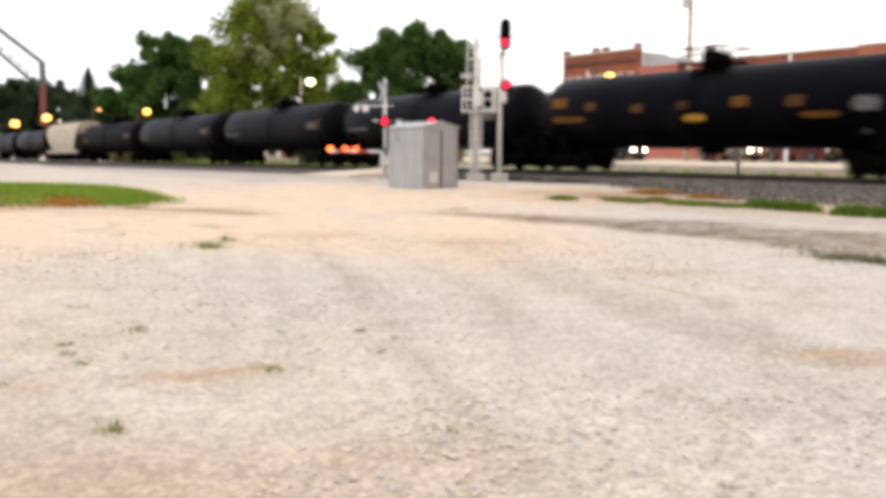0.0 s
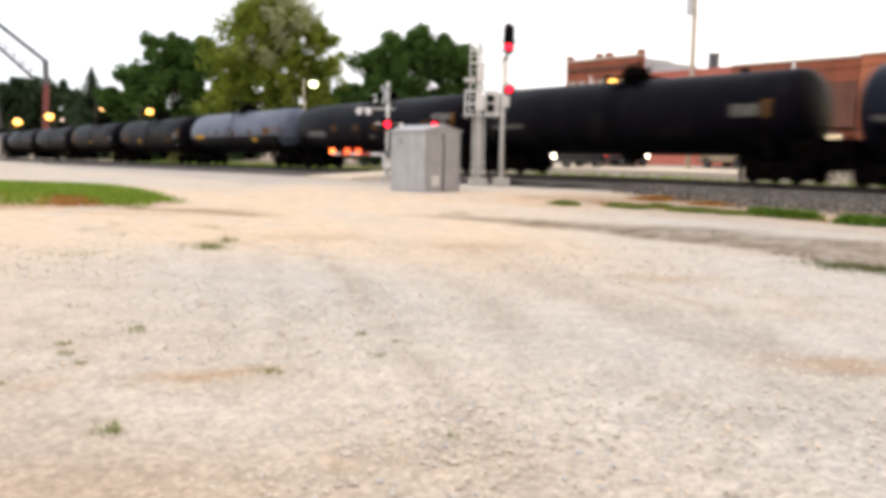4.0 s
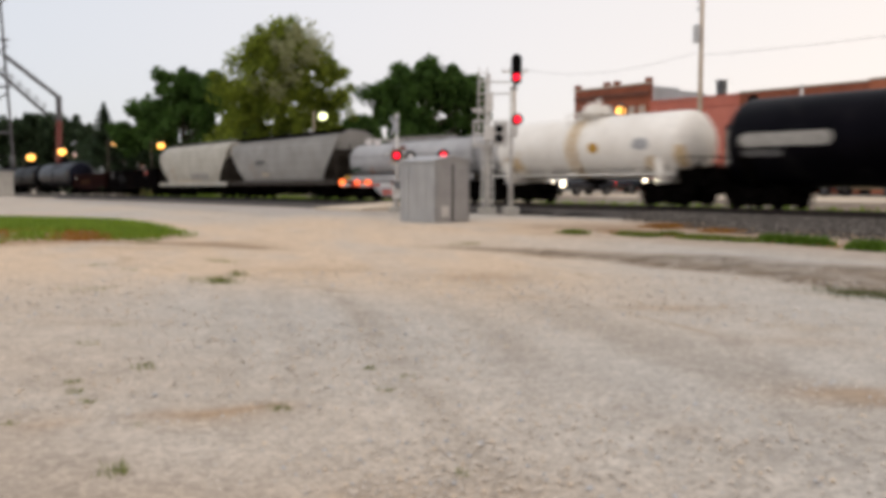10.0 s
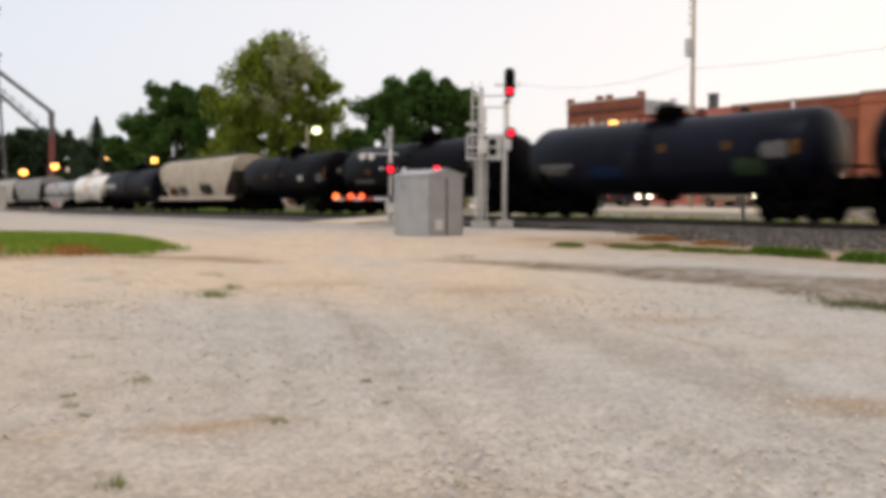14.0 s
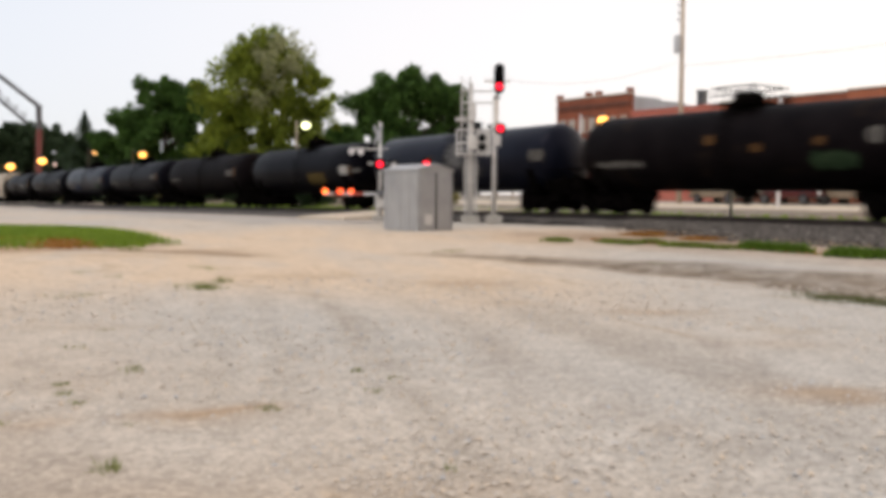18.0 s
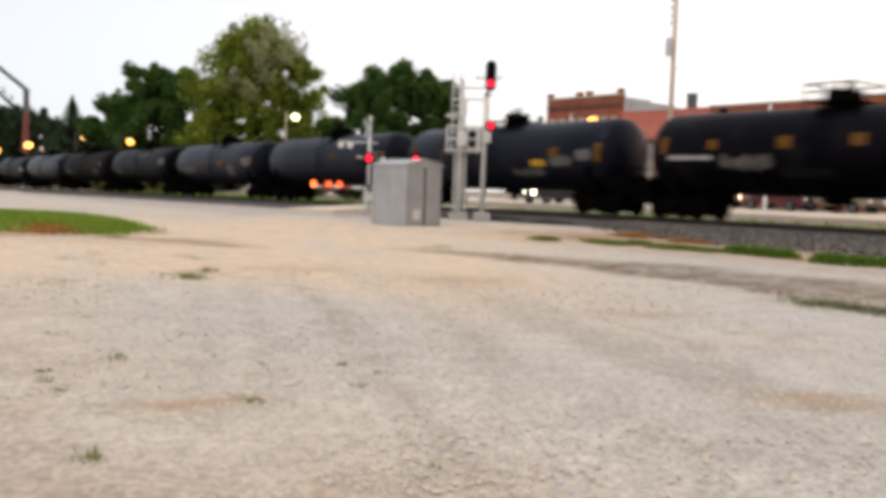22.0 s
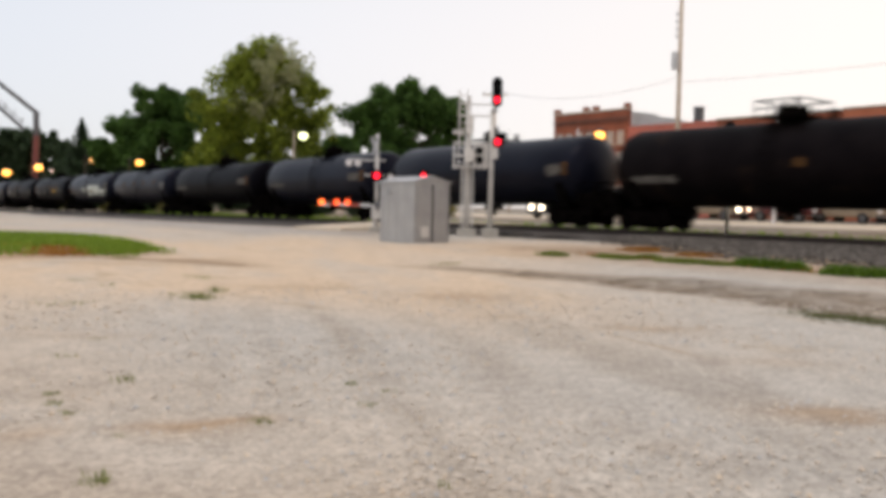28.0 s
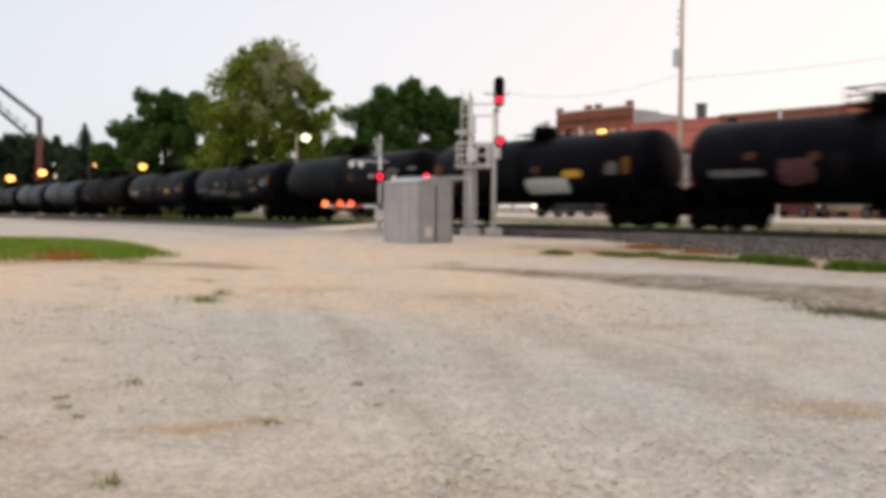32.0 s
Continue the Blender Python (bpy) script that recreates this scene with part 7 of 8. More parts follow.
# ---- low brick houses behind the tracks ----
def gabled_house(label, x, y, turn, length, width, eave, ridge, porch=None):
    """Ridge along its own x; gables at both ends."""
    c = thing("brick_house", pose(x, y, 0.6, 0, 0, turn), label, "house", kind="structure")
    hl, hw = length / 2, width / 2
    for sy in (-1, 1):
        bm = bmesh.new()
        box(bm, length, 0.25, eave, 0, sy * (hw - 0.125), 0)
        part("wall", bm, BRICK_DARK, c)
        bm = bmesh.new()
        a = [(-hl - 0.35, sy * (hw + 0.4), eave - 0.15), (hl + 0.35, sy * (hw + 0.4), eave - 0.15), (hl + 0.35, 0, ridge), (-hl - 0.35, 0, ridge)]
        top, low = [bm.verts.new(p) for p in a], [bm.verts.new((p[0], p[1], p[2] - 0.14)) for p in a]
        bm.faces.new(top)
        bm.faces.new(low)
        for k in range(4):
            bm.faces.new((top[k], top[(k + 1) % 4], low[(k + 1) % 4], low[k]))
        part("roof", bm, SHINGLE, c)
    for sx in (-1, 1):
        bm = bmesh.new()
        a = [(sx * hl, -hw, 0), (sx * hl, hw, 0), (sx * hl, hw, eave), (sx * hl, 0, ridge - 0.2), (sx * hl, -hw, eave)]
        f, g = [bm.verts.new(p) for p in a], [bm.verts.new((p[0] - sx * 0.25, p[1], p[2])) for p in a]
        bm.faces.new(f)
        bm.faces.new(g)
        for k in range(5):
            bm.faces.new((f[k], f[(k + 1) % 5], g[(k + 1) % 5], g[k]))
        part("gable_wall", bm, BRICK, c)
        bm = bmesh.new()
        box(bm, 0.08, width + 0.4, 0.22, sx * (hl + 0.06), 0, eave - 0.35)
        part("fascia", bm, CLEAR_LENS, c, "white fascia board")
    for wx in (-hl * 0.5, hl * 0.35):
        window_unit(part("window_bay", door_bm(1.1, 1.3), BRICK_DARK, c), 0, 0.1, 0.9, 1.1, 2)
        bay = c.children[-1]
        bay.matrix_basis = pose(wx, -hw - 0.01, 1.2, 0, 0, 180)
    if porch:
        px, pw = porch
        bm = bmesh.new()
        a = [(px - pw, -hw - 1.2, 0), (px + pw, -hw - 1.2, 0), (px + pw, -hw - 1.2, eave), (px, -hw - 1.2, eave + 1.0), (px - pw, -hw - 1.2, eave)]
        f, g = [bm.verts.new(p) for p in a], [bm.verts.new((p[0], -hw + 0.1, p[2])) for p in a]
        bm.faces.new(f)
        bm.faces.new(g)
        for k in range(5):
            bm.faces.new((f[k], f[(k + 1) % 5], g[(k + 1) % 5], g[k]))
        part("porch", bm, BRICK_DARK, c, "projecting dark brick porch gable")
        for k in (-1, 1):
            bm = bmesh.new()
            a = [(px + k * (pw + 0.3), -hw - 1.5, eave - 0.25), (px, -hw - 1.5, eave + 1.15), (px, -hw + 1.8, eave + 1.15), (px + k * (pw + 0.3), -hw + 0.2, eave - 0.25)]
            top, low = [bm.verts.new(p) for p in a], [bm.verts.new((p[0], p[1], p[2] - 0.12)) for p in a]
            bm.faces.new(top)
            bm.faces.new(low)
            for m in range(4):
                bm.faces.new((top[m], top[(m + 1) % 4], low[(m + 1) % 4], low[m]))
            part("porch_roof", bm, SHINGLE, c)


gabled_house("low dark brick house with grey shingle roof and porch gable", -10.6, 95.0, -6, 9.6, 6.0, 3.4, 4.9, (-2.3, 1.3))
gabled_house("red brick house with a grey shingle gable roof", -2.3, 89.5, -43, 7.6, 6.0, 3.9, 5.6)
gabled_house("small far brick house with a grey roof", -53.3, 150, 8, 5.2, 5.0, 3.6, 5.3)


# ---- grain leg and spouts ----
def grain_leg():
    c = thing("grain_elevator", pose(-104.1, 215, -1.4) @ Matrix.Scale(1.483, 4), "grey steel grain elevator leg with sloping spouts", "grain elevator")
    bm = bmesh.new()
    rod(bm, (-0.97, 0.00, 38.67), (1.61, -0.81, 0.00), 0.21, seg=12)
    part("tower_leg", bm, STEEL_GREY, c)
    bm = bmesh.new()
    rod(bm, (-6.77, 0.00, 38.67), (-9.34, -0.81, 0.00), 0.21, seg=12)
    part("tower_leg", bm, STEEL_GREY, c)
    for z in (9.7, 16.9, 24.2, 31.4):
        bm = bmesh.new()
        rod(bm, (-8.7, -0.5, z), (1.0, -0.5, z), 0.18, seg=8)
        part("brace", bm, STEEL_GREY, c)
        bm = bmesh.new()
        rod(bm, (-8.7, -0.5, z), (0.7, -0.5, z + 6.4), 0.14, seg=8)
        part("brace", bm, STEEL_GREY, c)
    bm = bmesh.new()
    rod(bm, (-0.32, 0.00, 22.07), (8.7, 0.00, 15.1), 0.33, seg=14)
    part("spout", bm, STEEL_GREY, c, "sloping grain spout")
    bm = bmesh.new()
    rod(bm, (-1.61, -0.64, 19.98), (6.7, -0.64, 12.64), 0.28, seg=12)
    rod(bm, (-1.61, -0.64, 21.0), (6.7, -0.64, 13.66), 0.07, seg=6)
    for k in range(6):
        rod(bm, (-0.3 + k * 1.29, -0.64, 18.8 - k * 1.14), (0.16 + k * 1.29, -0.64, 20.1 - k * 1.14), 0.09, seg=6)
    part("spout", bm, STEEL_GREY, c, "catwalk spout")
    bm = bmesh.new()
    rod(bm, (8.38, 0.00, 15.31), (8.38, 0.00, 11.60), 0.46, 0.44, 14)
    part("spout_elbow", bm, STEEL_GREY, c)
    bm = bmesh.new()
    rod(bm, (8.38, 0.00, 11.76), (8.06, 0.00, 2.42), 0.44, 0.48, 14)
    part("down_spout", bm, RED_STEEL, c, "red primed down-spout")
    bm = bmesh.new()
    rod(bm, (8.06, 0.00, 0.00), (8.06, 0.00, 2.58), 0.8, 0.8, 14)
    part("hopper_boot", bm, STEEL_GREY, c)


grain_leg()


def pale_block():
    c = thing("concrete_block", pose(-29.6, 60, 0.55, 0, 0, 20), "weathered pale concrete loading block by the road", "concrete block")
    bm = bmesh.new()
    box(bm, 1.6, 1.4, 1.5, 0, 0, 0)
    bevel(bm, 0.06, 2)
    part("block", bm, CONCRETE, c)
    bm = bmesh.new()
    box(bm, 1.7, 1.5, 0.12, 0, 0, 1.5)
    part("cap", bm, CONCRETE, c)


pale_block()


# ---- vehicles on the town street ----
def vehicle(x, y, turn, paint, label, tall=1.75, lights=HEADLIGHT, rear=TAIL, z=0.735, spread=0.66, name="car"):
    """Front towards -y in its own space."""
    c = thing(name, pose(x, y, z, 0, 0, turn), label, name, "vehicles on the street")
    bm = bmesh.new()
    box(bm, 1.85, 4.7, 0.62, 0, 0, 0.38)
    bevel(bm, 0.14, 3)
    part("body", bm, paint, c, smooth=True)
    bm = bmesh.new()
    box(bm, 1.7, 2.5, tall - 0.98, 0, 0.5, 0.97, taper=0.8)
    bevel(bm, 0.1, 2)
    part("cabin", bm, paint, c, smooth=True)
    bm = bmesh.new()
    box(bm, 1.5, 0.04, tall - 1.2, 0, -0.66, 1.03, -18)
    part("windscreen", bm, PANE, c)
    for k in (-1, 1):
        bm = bmesh.new()
        box(bm, 0.03, 1.9, tall - 1.3, k * 0.82, 0.5, 1.06)
        part("side_window", bm, PANE, c)
        for yy in (-1.45, 1.45):
            bm = bmesh.new()
            vs = lathe(bm, [(-0.11, 0.2), (-0.11, 0.34), (0.11, 0.34), (0.11, 0.2)], 18)
            wheel = part("wheel", bm, TYRE, c)
            wheel.matrix_basis = pose(k * 0.85, yy, 0.34)
            bm = bmesh.new()
            rod(bm, (k * 0.1, 0, 0), (k * 0.125, 0, 0), 0.2, seg=14)
            part("rim", bm, STEEL_GREY, wheel)
        bm = bmesh.new()
        rod(bm, (k * spread, -2.40, 0.8), (k * spread, -2.28, 0.8), 0.2, seg=14)
        part("headlight", bm, lights, c, "glowing headlight")
        bm = bmesh.new()
        box(bm, 0.2, 0.06, 0.26, k * 0.74, 2.34, 0.72)
        part("tail_light", bm, rear, c, "red tail light")
    for yy in (-2.33, 2.33):
        bm = bmesh.new()
        box(bm, 1.8, 0.16, 0.2, 0, yy, 0.36)
        bevel(bm, 0.04, 1)
        part("bumper", bm, STEEL_GREY, c)
    return c


vehicle(9.35, 63.2, -53.5, CAR_DARK, "dark blue car waiting at the crossing with headlights on", z=0.74, spread=0.5)
vehicle(12.95, 65.0, 26, CAR_DARK, "dark parked car with glowing headlights", z=0.90, spread=0.5)
vehicle(19.45, 60.3, 24, CAR_TAN, "tan parked car with glowing headlights", 1.7, z=0.90, spread=0.5)
vehicle(22.6, 56.4, 30, CAR_RED, "maroon parked car with dark headlights", 1.6, CLEAR_LENS, z=0.90)
vehicle(25.2, 53.6, 28, CAR_TAN, "tan parked pickup with dark headlights", 1.9, CLEAR_LENS, z=0.90)
VAN = vehicle(13.3, 68.3, 216.5, CAR_YELLOW, "yellow van with amber headlights on the street", 1.9, SODIUM, z=0.90, name="van")


# ---- trees ----
def leaf_cloud(name, lobes, depth_y, count, size, material, seed, shell=0.45, squash=0.85):
    """Loose leaf sprays grouped in clumps within the lobes (x, z, radius)."""
    rng = np.random.default_rng(seed)
    area = np.array([r * r for _, _, r in lobes])
    quads = []
    for (lx, lz, r), part_of in zip(lobes, area / area.sum()):
        n = int(count * part_of)
        clumps = max(6, int(r * r * 2.6))
        d = rng.normal(size=(clumps, 3))
        d /= np.linalg.norm(d, axis=1)[:, None]
        rad = r * (shell + (1 - shell) * rng.random(clumps)) * rng.uniform(0.85, 1.12, clumps)
        cc = d * rad[:, None] * np.array([1, 1, squash]) + np.array([lx, depth_y + rng.uniform(-0.3, 0.3) * r, lz])
        pick = rng.integers(0, clumps, n)
        cr = rng.uniform(0.35, 0.95, clumps) * min(1.0, r / 3.0 + 0.35)
        g = rng.normal(size=(n, 3))
        g *= np.minimum(1.0, 2.0 / np.linalg.norm(g, axis=1))[:, None]
        p = cc[pick] + g * cr[pick][:, None] * 0.68
        a = rng.normal(size=(n, 3))
        a /= np.linalg.norm(a, axis=1)[:, None]
        b = np.cross(a, rng.normal(size=(n, 3)))
        b /= np.linalg.norm(b, axis=1)[:, None]
        s = size * rng.uniform(0.6, 1.4, n)[:, None]
        quads.append(np.stack([p - a * s, p - b * s * 0.55, p + a * s, p + b * s * 0.55], 1))
    return quads_mesh(name, np.concatenate(quads), material)


def tree(name, label, x, y, height, lobes, material, count, seed, size=0.26, trunk=0.4, extra=None):
    c = thing(name, pose(x, y, 0.5), label, "tree")
    rnd = random.Random(seed)
    bm = bmesh.new()
    rod(bm, (0, 0, -0.4), (0.1, 0, height * 0.3), trunk, trunk * 0.72, 12)
    rod(bm, (0.1, 0, height * 0.3), (-0.1, 0.1, height * 0.62), trunk * 0.72, trunk * 0.4, 10)
    rod(bm, (-0.1, 0.1, height * 0.62), (0.1, 0, height * 0.88), trunk * 0.4, trunk * 0.1, 8)
    part("trunk", bm, BARK, c)
    for lx, lz, r in lobes:
        bm = bmesh.new()
        base = Vector((0, 0, min(height * 0.6, max(height * 0.2, (lz - 0.5) * 0.55))))
        tip = Vector((lx - x, rnd.uniform(-1, 1), lz - 0.5))
        mid = base.lerp(tip, 0.55) + Vector((rnd.uniform(-0.4, 0.4), rnd.uniform(-0.5, 0.5), 0.3))
        rod(bm, base, mid, trunk * 0.36, trunk * 0.22, 8)
        rod(bm, mid, tip, trunk * 0.22, 0.04, 6)
        for k in range(5):
            q = mid.lerp(tip, 0.2 + 0.18 * k)
            rod(bm, q, q + Vector((rnd.uniform(-1, 1), rnd.uniform(-1, 1), rnd.uniform(0.1, 1))) * r * 0.55, 0.05, 0.015, 5)
        part("limb", bm, BARK, c)
    me = leaf_cloud("crown", [(lx - x, lz - 0.5, r) for lx, lz, r in lobes], 0, count, size, material, seed)
    piece("crown", me, c)
    if extra:
        me = leaf_cloud("crown", [(lx - x, lz - 0.5, r) for lx, lz, r in extra[0]], -3.2, extra[1], size * 0.9, extra[2], seed + 50)
        piece("crown", me, c, None, "thin pale foliage")
    return c


tree("tall_tree", "tall leafy yellow-green tree with a thinning pale crown", -18.0, 100, 20, [(-18.7, 16.3, 3.5), (-20.3, 15.9, 2.5), (-20.7, 12.4, 4.9), (-13.6, 13.0, 3.3), (-17.5, 13.0, 4.0), (-16.9, 8.4, 5.6), (-23.2, 10.2, 2.8), (-12.8, 9.2, 2.7), (-18.4, 17.9, 2.1), (-18.5, 16.8, 2.0), (-16.3, 15.4, 2.4), (-22.5, 7.0, 3.5), (-13.2, 6.4, 2.8), (-16.2, 9.4, 2.6), (-17.8, 6.2, 3.0), (-15.3, 16.0, 1.7)], LEAF_MID, 32000, 11, 0.24, 0.45,
     ([(-15.2, 16.4, 2.2), (-16.3, 14.3, 2.4), (-18.2, 12.0, 2.2), (-19.8, 11.0, 1.6), (-17.2, 16.6, 1.4)], 2300, LEAF_PALE))
tree("shade_tree", "broad dark green shade tree", -2.8, 95, 14.5, [(-5.0, 11.7, 2.7), (-2.6, 12.4, 2.4), (-0.4, 11.9, 2.4), (1.6, 11.4, 2.2), (2.7, 10.2, 1.8), (-2.8, 8.8, 4.8), (-7.0, 9.8, 2.0), (2.6, 8.4, 2.0), (-4.8, 6.2, 2.6), (1.2, 6.2, 2.8)], LEAF_DARK, 30000, 12, 0.26, 0.42)
tree("shade_tree", "dark green tree beside the taller one", -32.0, 110, 15.5, [(-33.3, 12.8, 3.2), (-28.9, 12.6, 3.1), (-35.9, 8.8, 3.3), (-30.6, 7.6, 5.4), (-38.2, 7.0, 2.4), (-25.0, 7.0, 3.4)], LEAF_DARK, 32000, 13, 0.3, 0.45)
tree("small_tree", "small round tree behind the street", 13.5, 120, 8.5, [(13.5, 6.5, 2.6), (15.2, 5.6, 1.9), (11.9, 5.4, 1.8)], LEAF_FAR, 5000, 14, 0.26, 0.25)
tree("far_tree", "dark distant tree behind the grain leg", -106.4, 236, 19, [(-106.4, 15.1, 5.9), (-98, 14.3, 4.8), (-115.5, 12.9, 5.6), (-103.6, 7.8, 7.0), (-123, 12.3, 5.6), (-91.7, 12.7, 4.2)], LEAF_FAR, 24000, 15, 0.54, 0.35)
tree("far_tree", "dark distant tree by the lamps", -47.5, 140, 9.5, [(-47.5, 6.5, 2.2), (-45.8, 8.0, 1.7), (-43.8, 5.2, 2.4), (-50, 4.8, 2.0)], LEAF_FAR, 9000, 16, 0.34, 0.25)
tree("far_tree", "dark distant tree behind the train", -22.5, 150, 9.0, [(-22, 6.0, 3.0), (-17.5, 5.0, 2.6), (-27, 5.2, 2.8), (-12.8, 7.4, 2.6)], LEAF_FAR, 14000, 19, 0.36, 0.3)
tree("far_tree", "dark distant tree row beyond the road", -62.0, 172, 10.0, [(-62.5, 6.2, 3.0), (-57.5, 4.8, 2.4), (-52, 5.4, 2.4), (-67, 7.0, 3.2), (-46.5, 5.0, 2.6), (-41, 7.0, 3.0)], LEAF_FAR, 18000, 20, 0.4, 0.3)
tree("far_tree", "dark distant tree beside the yard light", -10.5, 118, 10.5, [(-11.5, 8.2, 2.6), (-14.0, 6.2, 2.6), (-9.2, 5.6, 2.2)], LEAF_DARK, 9000, 24, 0.32, 0.3)


tree("far_tree", "dark distant tree at the foot of the grain leg", -104.2, 230, 17.0, [(-113.5, 14.1, 5.4), (-106.6, 12.7, 5.0), (-98.9, 13.9, 5.0), (-94.3, 10.9, 4.3), (-103.5, 6.9, 5.8), (-112, 6.9, 5.8), (-95, 6.0, 4.9)], LEAF_FAR, 16000, 27, 0.52, 0.3)


def conifer(x, y, h, w):
    c = thing("conifer", pose(x, y, 0.5), "slim dark spruce against the sky", "tree")
    bm = bmesh.new()
    rod(bm, (0, 0, -0.3), (0, 0, h), 0.22, 0.03, 10)
    part("trunk", bm, BARK, c)
    # whorls of drooping sprays that shorten towards the tip
    rng = np.random.default_rng(17)
    n = 7000
    f = rng.random(n) ** 0.7
    z = h * (0.08 + 0.94 * (1 - f))
    a = rng.uniform(0, 2 * math.pi, n)
    r = w * 0.5 * f * np.sqrt(rng.random(n)) * (0.8 + 0.35 * np.sin(a * 5 + z * 3))
    p = np.stack([r * np.cos(a), r * np.sin(a), z - 0.25 * r], 1)
    d = np.stack([np.cos(a), np.sin(a), np.full(n, -0.35)], 1)
    e = np.stack([-np.sin(a), np.cos(a), rng.uniform(-0.4, 0.4, n)], 1)
    k = rng.uniform(0.16, 0.34, (n, 1))
    piece("crown", quads_mesh("crown", np.stack([p - d * k, p - e * k * 0.6, p + d * k, p + e * k * 0.6], 1), LEAF_FAR), c)


conifer(-52.8, 140, 13.0, 13.0)


# ---- grass, weeds and pebbles ----
def blades(name, centres, heights, spread, per, material, seed, width=0.012):
    rng = np.random.default_rng(seed)
    n = len(centres) * per
    c = np.repeat(np.asarray(centres, dtype=float), per, axis=0)
    hh = np.repeat(np.asarray(heights, dtype=float), per) * rng.uniform(0.5, 1.2, n)
    p = c + np.concatenate([rng.normal(0, 1, (n, 2)) * np.repeat(np.asarray(spread, dtype=float), per)[:, None], np.zeros((n, 1))], 1)
    p[:, 2] = ground_z(p[:, 0], p[:, 1]) - 0.01
    a = rng.uniform(0, 6.28, n)
    lean = rng.uniform(0.1, 0.7, n) * hh
    d = np.stack([np.cos(a), np.sin(a), np.zeros(n)], 1)
    side = np.stack([-np.sin(a), np.cos(a), np.zeros(n)], 1) * width * (0.6 + hh[:, None] * 3)
    tip = p + d * lean[:, None] + np.array([0, 0, 1]) * hh[:, None]
    return quads_mesh(name, np.stack([p - side, p + side, tip], 1), material, 3)


def weeds():
    spots = [(-3.36, 13.45, 0.16, 0.2, 240), (-3.35, 14.6, 0.13, 0.14, 110), (-3.75, 14.0, 0.07, 0.22, 90), (-5.28, 15.2, 0.09, 0.14, 60), (-3.22, 8.25, 0.045, 0.07, 44), (-2.42, 7.28, 0.055, 0.1, 80), (-2.6, 6.35, 0.06, 0.05, 42), (-0.59, 7.28, 0.045, 0.04, 42), (-0.41, 6.53, 0.04, 0.06, 42), (-3.35, 9.35, 0.045, 0.1, 42), (-1.08, 5.94, 0.05, 0.08, 120), (-1.64, 4.54, 0.12, 0.055, 80), (-5.0, 12.6, 0.05, 0.28, 120), 
             (-2.75, 6.7, 0.05, 0.05, 60), (0.1, 4.62, 0.04, 0.05, 60), (-2.65, 5.5, 0.05, 0.05, 60), (-2.4, 6.1, 0.04, 0.05, 50), (-1.86, 5.5, 0.035, 0.05, 50), (-4.2, 17.0, 0.08, 0.26, 120), (-6.14, 16.0, 0.08, 0.22, 140),
             (0.5, 22.4, 0.10, 0.35, 160), (-0.3, 7.0, 0.03, 0.05, 40), (-3.3, 8.3, 0.05, 0.1, 60), (-7.5, 22.6, 0.10, 0.3, 200), (-4.5, 17.5, 0.06, 0.25, 120), (4.6, 18.2, 0.07, 0.2, 80)]
    cs, hs, ss = [], [], []
    for x, y, h, sp, n in spots:
        k = max(3, n // 14)
        cs += [(x, y, 0)] * k
        hs += [h * 0.8] * k
        ss += [sp * 0.62] * k
    tagged(new("weed_tufts", blades("weed_tufts", cs, hs, ss, 9, WEED, 100, 0.008)), "small green weed tufts rooted in the gravel lot", "weeds", kind="stuff")


def grass_field(name, label, segs, count, h, spread, material, seed, width=0.02):
    rng = np.random.default_rng(seed)
    cs, hs, sp = [], [], []
    for (x0, y0), (x1, y1), wgt in segs:
        for t in rng.random(int(count * wgt)):
            cs.append((x0 + (x1 - x0) * t, y0 + (y1 - y0) * t, 0))
            hs.append(h * rng.uniform(0.6, 1.25))
            sp.append(spread)
    tagged(new(name, blades(name, cs, hs, sp, 14, material, seed + 1, width)), label, "grass", kind="stuff")


def mound_grass():
    rng = np.random.default_rng(21)
    n = 9000
    x, y = rng.uniform(-29, -6.5, n), rng.uniform(19, 35, n)
    e = ((x + 17.5) / 10.4) ** 2 + ((y - 27.0) / 7.6) ** 2 + 0.06 * np.sin(x * 1.7)
    keep = e < 0.93
    patch = np.cos(2.62 * (x + 9.5)) + 0.45 * np.sin(y * 2.7 + x * 1.9)
    bare = (y < 25.1 + 0.5 * np.sin(x * 1.7 + 0.5)) & (patch > -0.55)
    keep = keep & ((y > 22.4) | (patch < 0.0)) & (x * N.x + y * N.y < 9.5 - 0.5 * smoothstep(28, 23.5, x * U.x + y * U.y))
    green = keep & ~bare
    c = np.stack([x, y, x * 0], 1)
    tagged(new("mound_grass", blades("mound_grass", c[green], np.full(green.sum(), 0.15), np.full(green.sum(), 0.25), 12, BLADE, 22, 0.03)), "short green grass on the low mound by the road", "grass", kind="stuff")
    tagged(new("dry_grass", blades("dry_grass", c[keep & bare], np.full((keep & bare).sum(), 0.08), np.full((keep & bare).sum(), 0.22), 14, DRY_BLADE, 23, 0.03)), "dry brown grass along the mound's worn edge", "grass", kind="stuff")


weeds()
mound_grass()
def along(s0, s1, q, weight):
    a, b = tp(s0, q), tp(s1, q)
    return ((a.x, a.y), (b.x, b.y), weight)


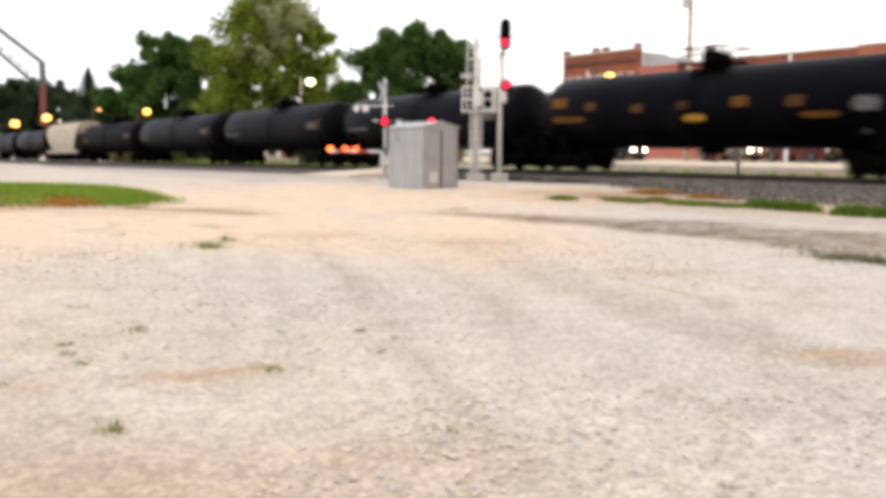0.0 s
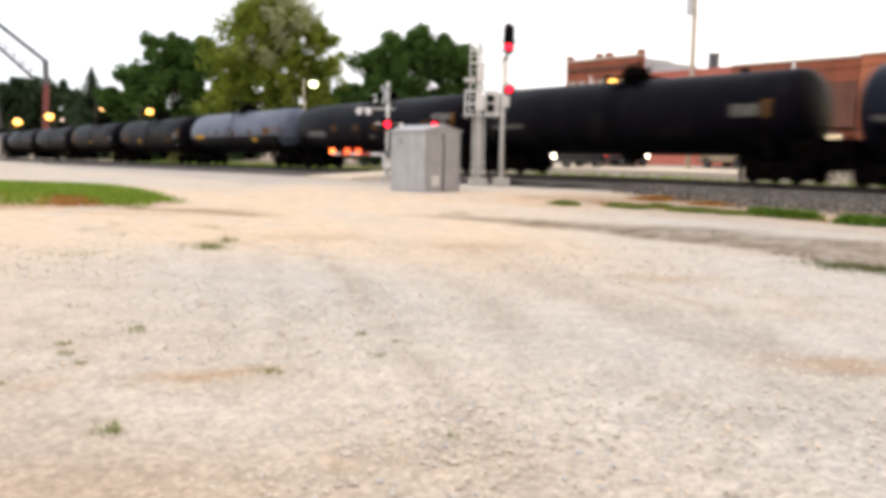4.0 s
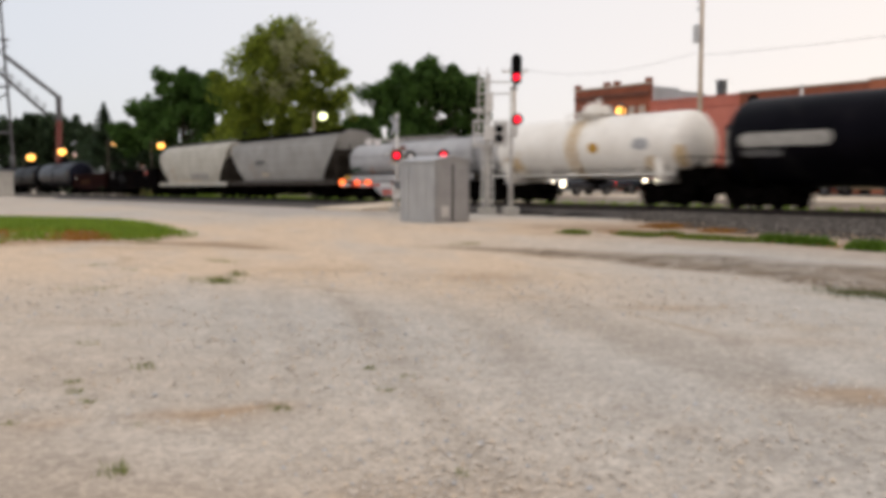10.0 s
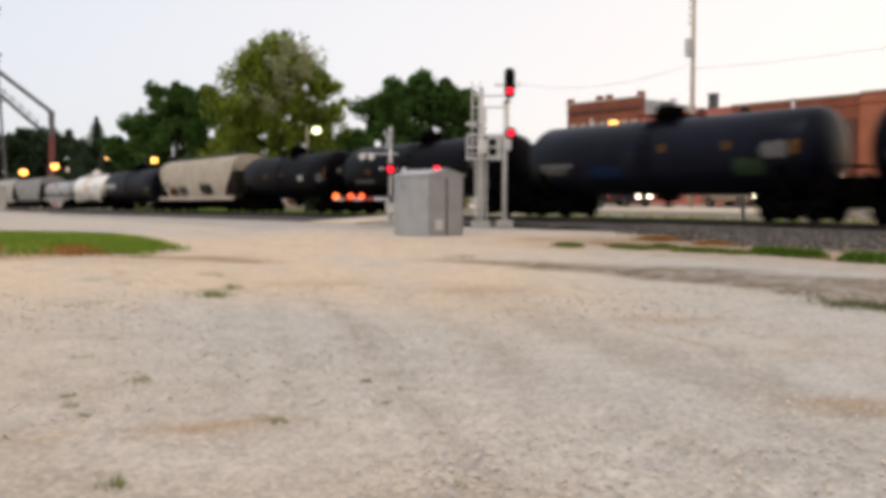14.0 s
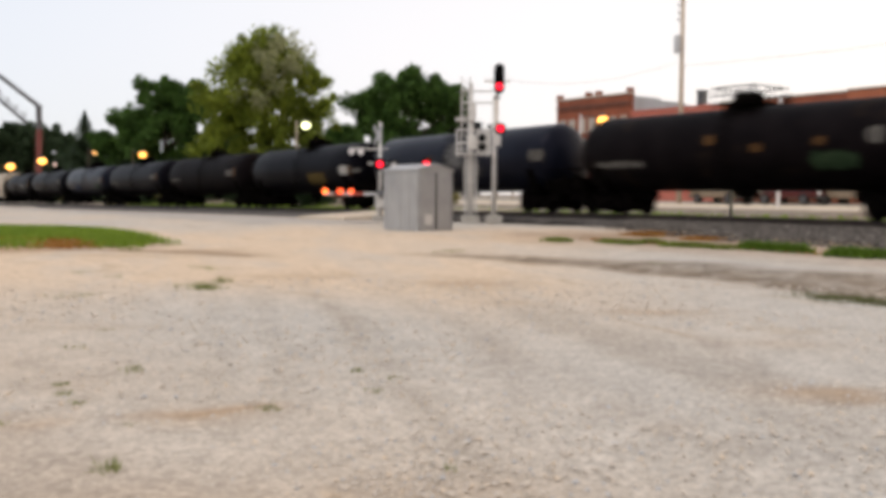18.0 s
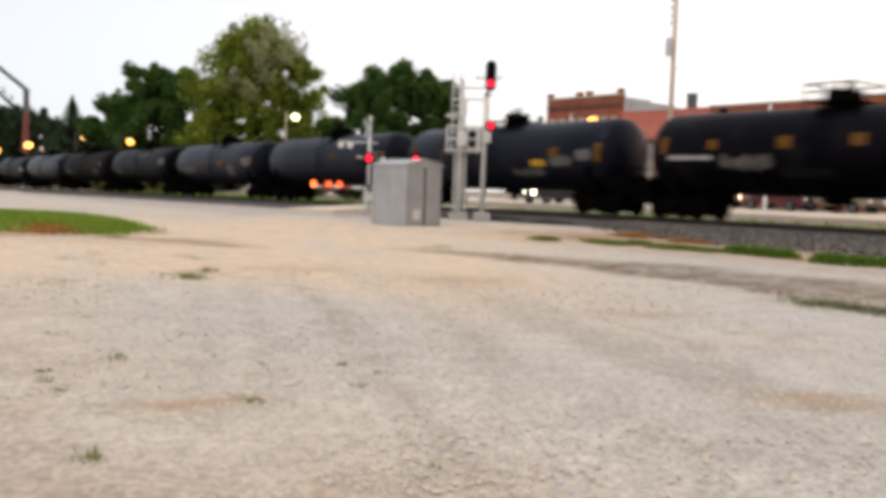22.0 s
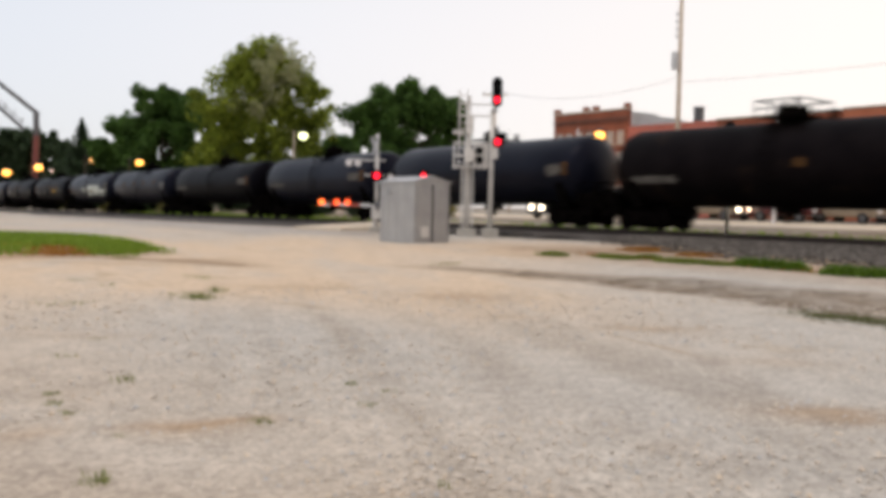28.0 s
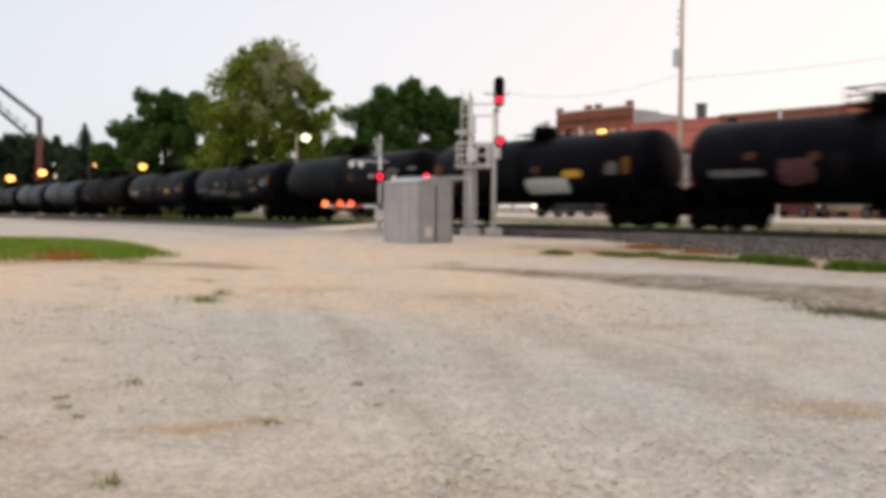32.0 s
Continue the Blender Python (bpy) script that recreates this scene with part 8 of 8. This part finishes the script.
grass_field("verge_grass", "thin olive grass clumps along the dirt verge", [along(18.3, 17.8, 17.7, 0.5), along(16.9, 15.9, 18.4, 0.6), along(16.2, 15.7, 19.2, 0.4), along(14.9, 13.0, 18.6, 1.5)], 190, 0.12, 0.13, BLADE_MIX, 31)
grass_field("tall_verge_grass", "tall dark green grass clumps on the track verge", [along(12.9, 11.4, 18.95, 1.5), along(10.4, 9.4, 18.6, 1.0), along(9.3, 8.9, 18.9, 0.7), along(8.1, 6.4, 18.7, 1.2)], 230, 0.19, 0.12, VERGE_BLADE, 35)
grass_field("dry_verge_grass", "rusty dry grass on the track verge", [along(19.6, 18.9, 23.3, 2.4), along(19.4, 18.9, 22.5, 1.2), along(16.6, 16.1, 22.0, 0.9), along(18, 7, 18.9, 0.35)], 160, 0.10, 0.2, DRY_BLADE, 32)
grass_field("ditch_grass", "dark weeds along the shallow ditch", [((5.45, 12.7), (6.3, 11.2), 0.55)], 220, 0.09, 0.22, OLIVE_BLADE, 33, 0.012)
p0, p1 = tt(5, 33.6), tt(110, 33.6)
grass_field("far_verge_grass", "green grass on the far side of the tracks", [((p0.x, p0.y), (p1.x, p1.y), 1.0)], 4600, 0.26, 0.8, BLADE, 34, 0.05)


def brush_row():
    """Low weeds and bushes on the far side of the track, past the crossing."""
    rnd = random.Random(61)
    for k in range(16):
        s = 52 + k * 7.5 + rnd.uniform(-2, 2)
        q = TRACK_Q + 7.5 + rnd.uniform(-0.8, 1.5)
        p = tt(s, q)
        c = thing("bush", pose(p.x, p.y, float(ground_z(p.x, p.y)) + 0.1), "low dark green bush beyond the tracks", "bush", "trackside bushes")
        lobes = [(rnd.uniform(-2.6, 2.6), rnd.uniform(0.35, 0.8), rnd.uniform(0.7, 1.05)) for i in range(5)]
        piece("foliage", leaf_cloud("foliage", lobes, 0, 1300, 0.2, LEAF_FAR if k % 3 else STRAW, 70 + k, 0.2), c)
        for lx, lz, r in lobes:
            bm = bmesh.new()
            rod(bm, (lx * 0.5, 0, -0.3), (lx, 0, lz), 0.04, 0.015, 6)
            part("stem", bm, BARK, c)


brush_row()


def pebbles():
    rng = np.random.default_rng(41)
    n = 40000
    a, d = rng.uniform(0, 2 * math.pi, n), 11 * rng.random(n) ** 0.75
    x, y = 1.15 * d * np.cos(a), 4.5 + d * np.sin(a)
    size = (0.005 + 0.017 * rng.random(n) ** 3) * (0.8 + np.abs(y) * 0.06)
    c = np.stack([x, y, ground_z(x, y) + size * 0.2], 1)
    tagged(new("loose_gravel", stones("loose_gravel", c, size, PEBBLE, rng)), "loose pale limestone pebbles strewn over the lot", "gravel", kind="stuff")


pebbles()


motions()
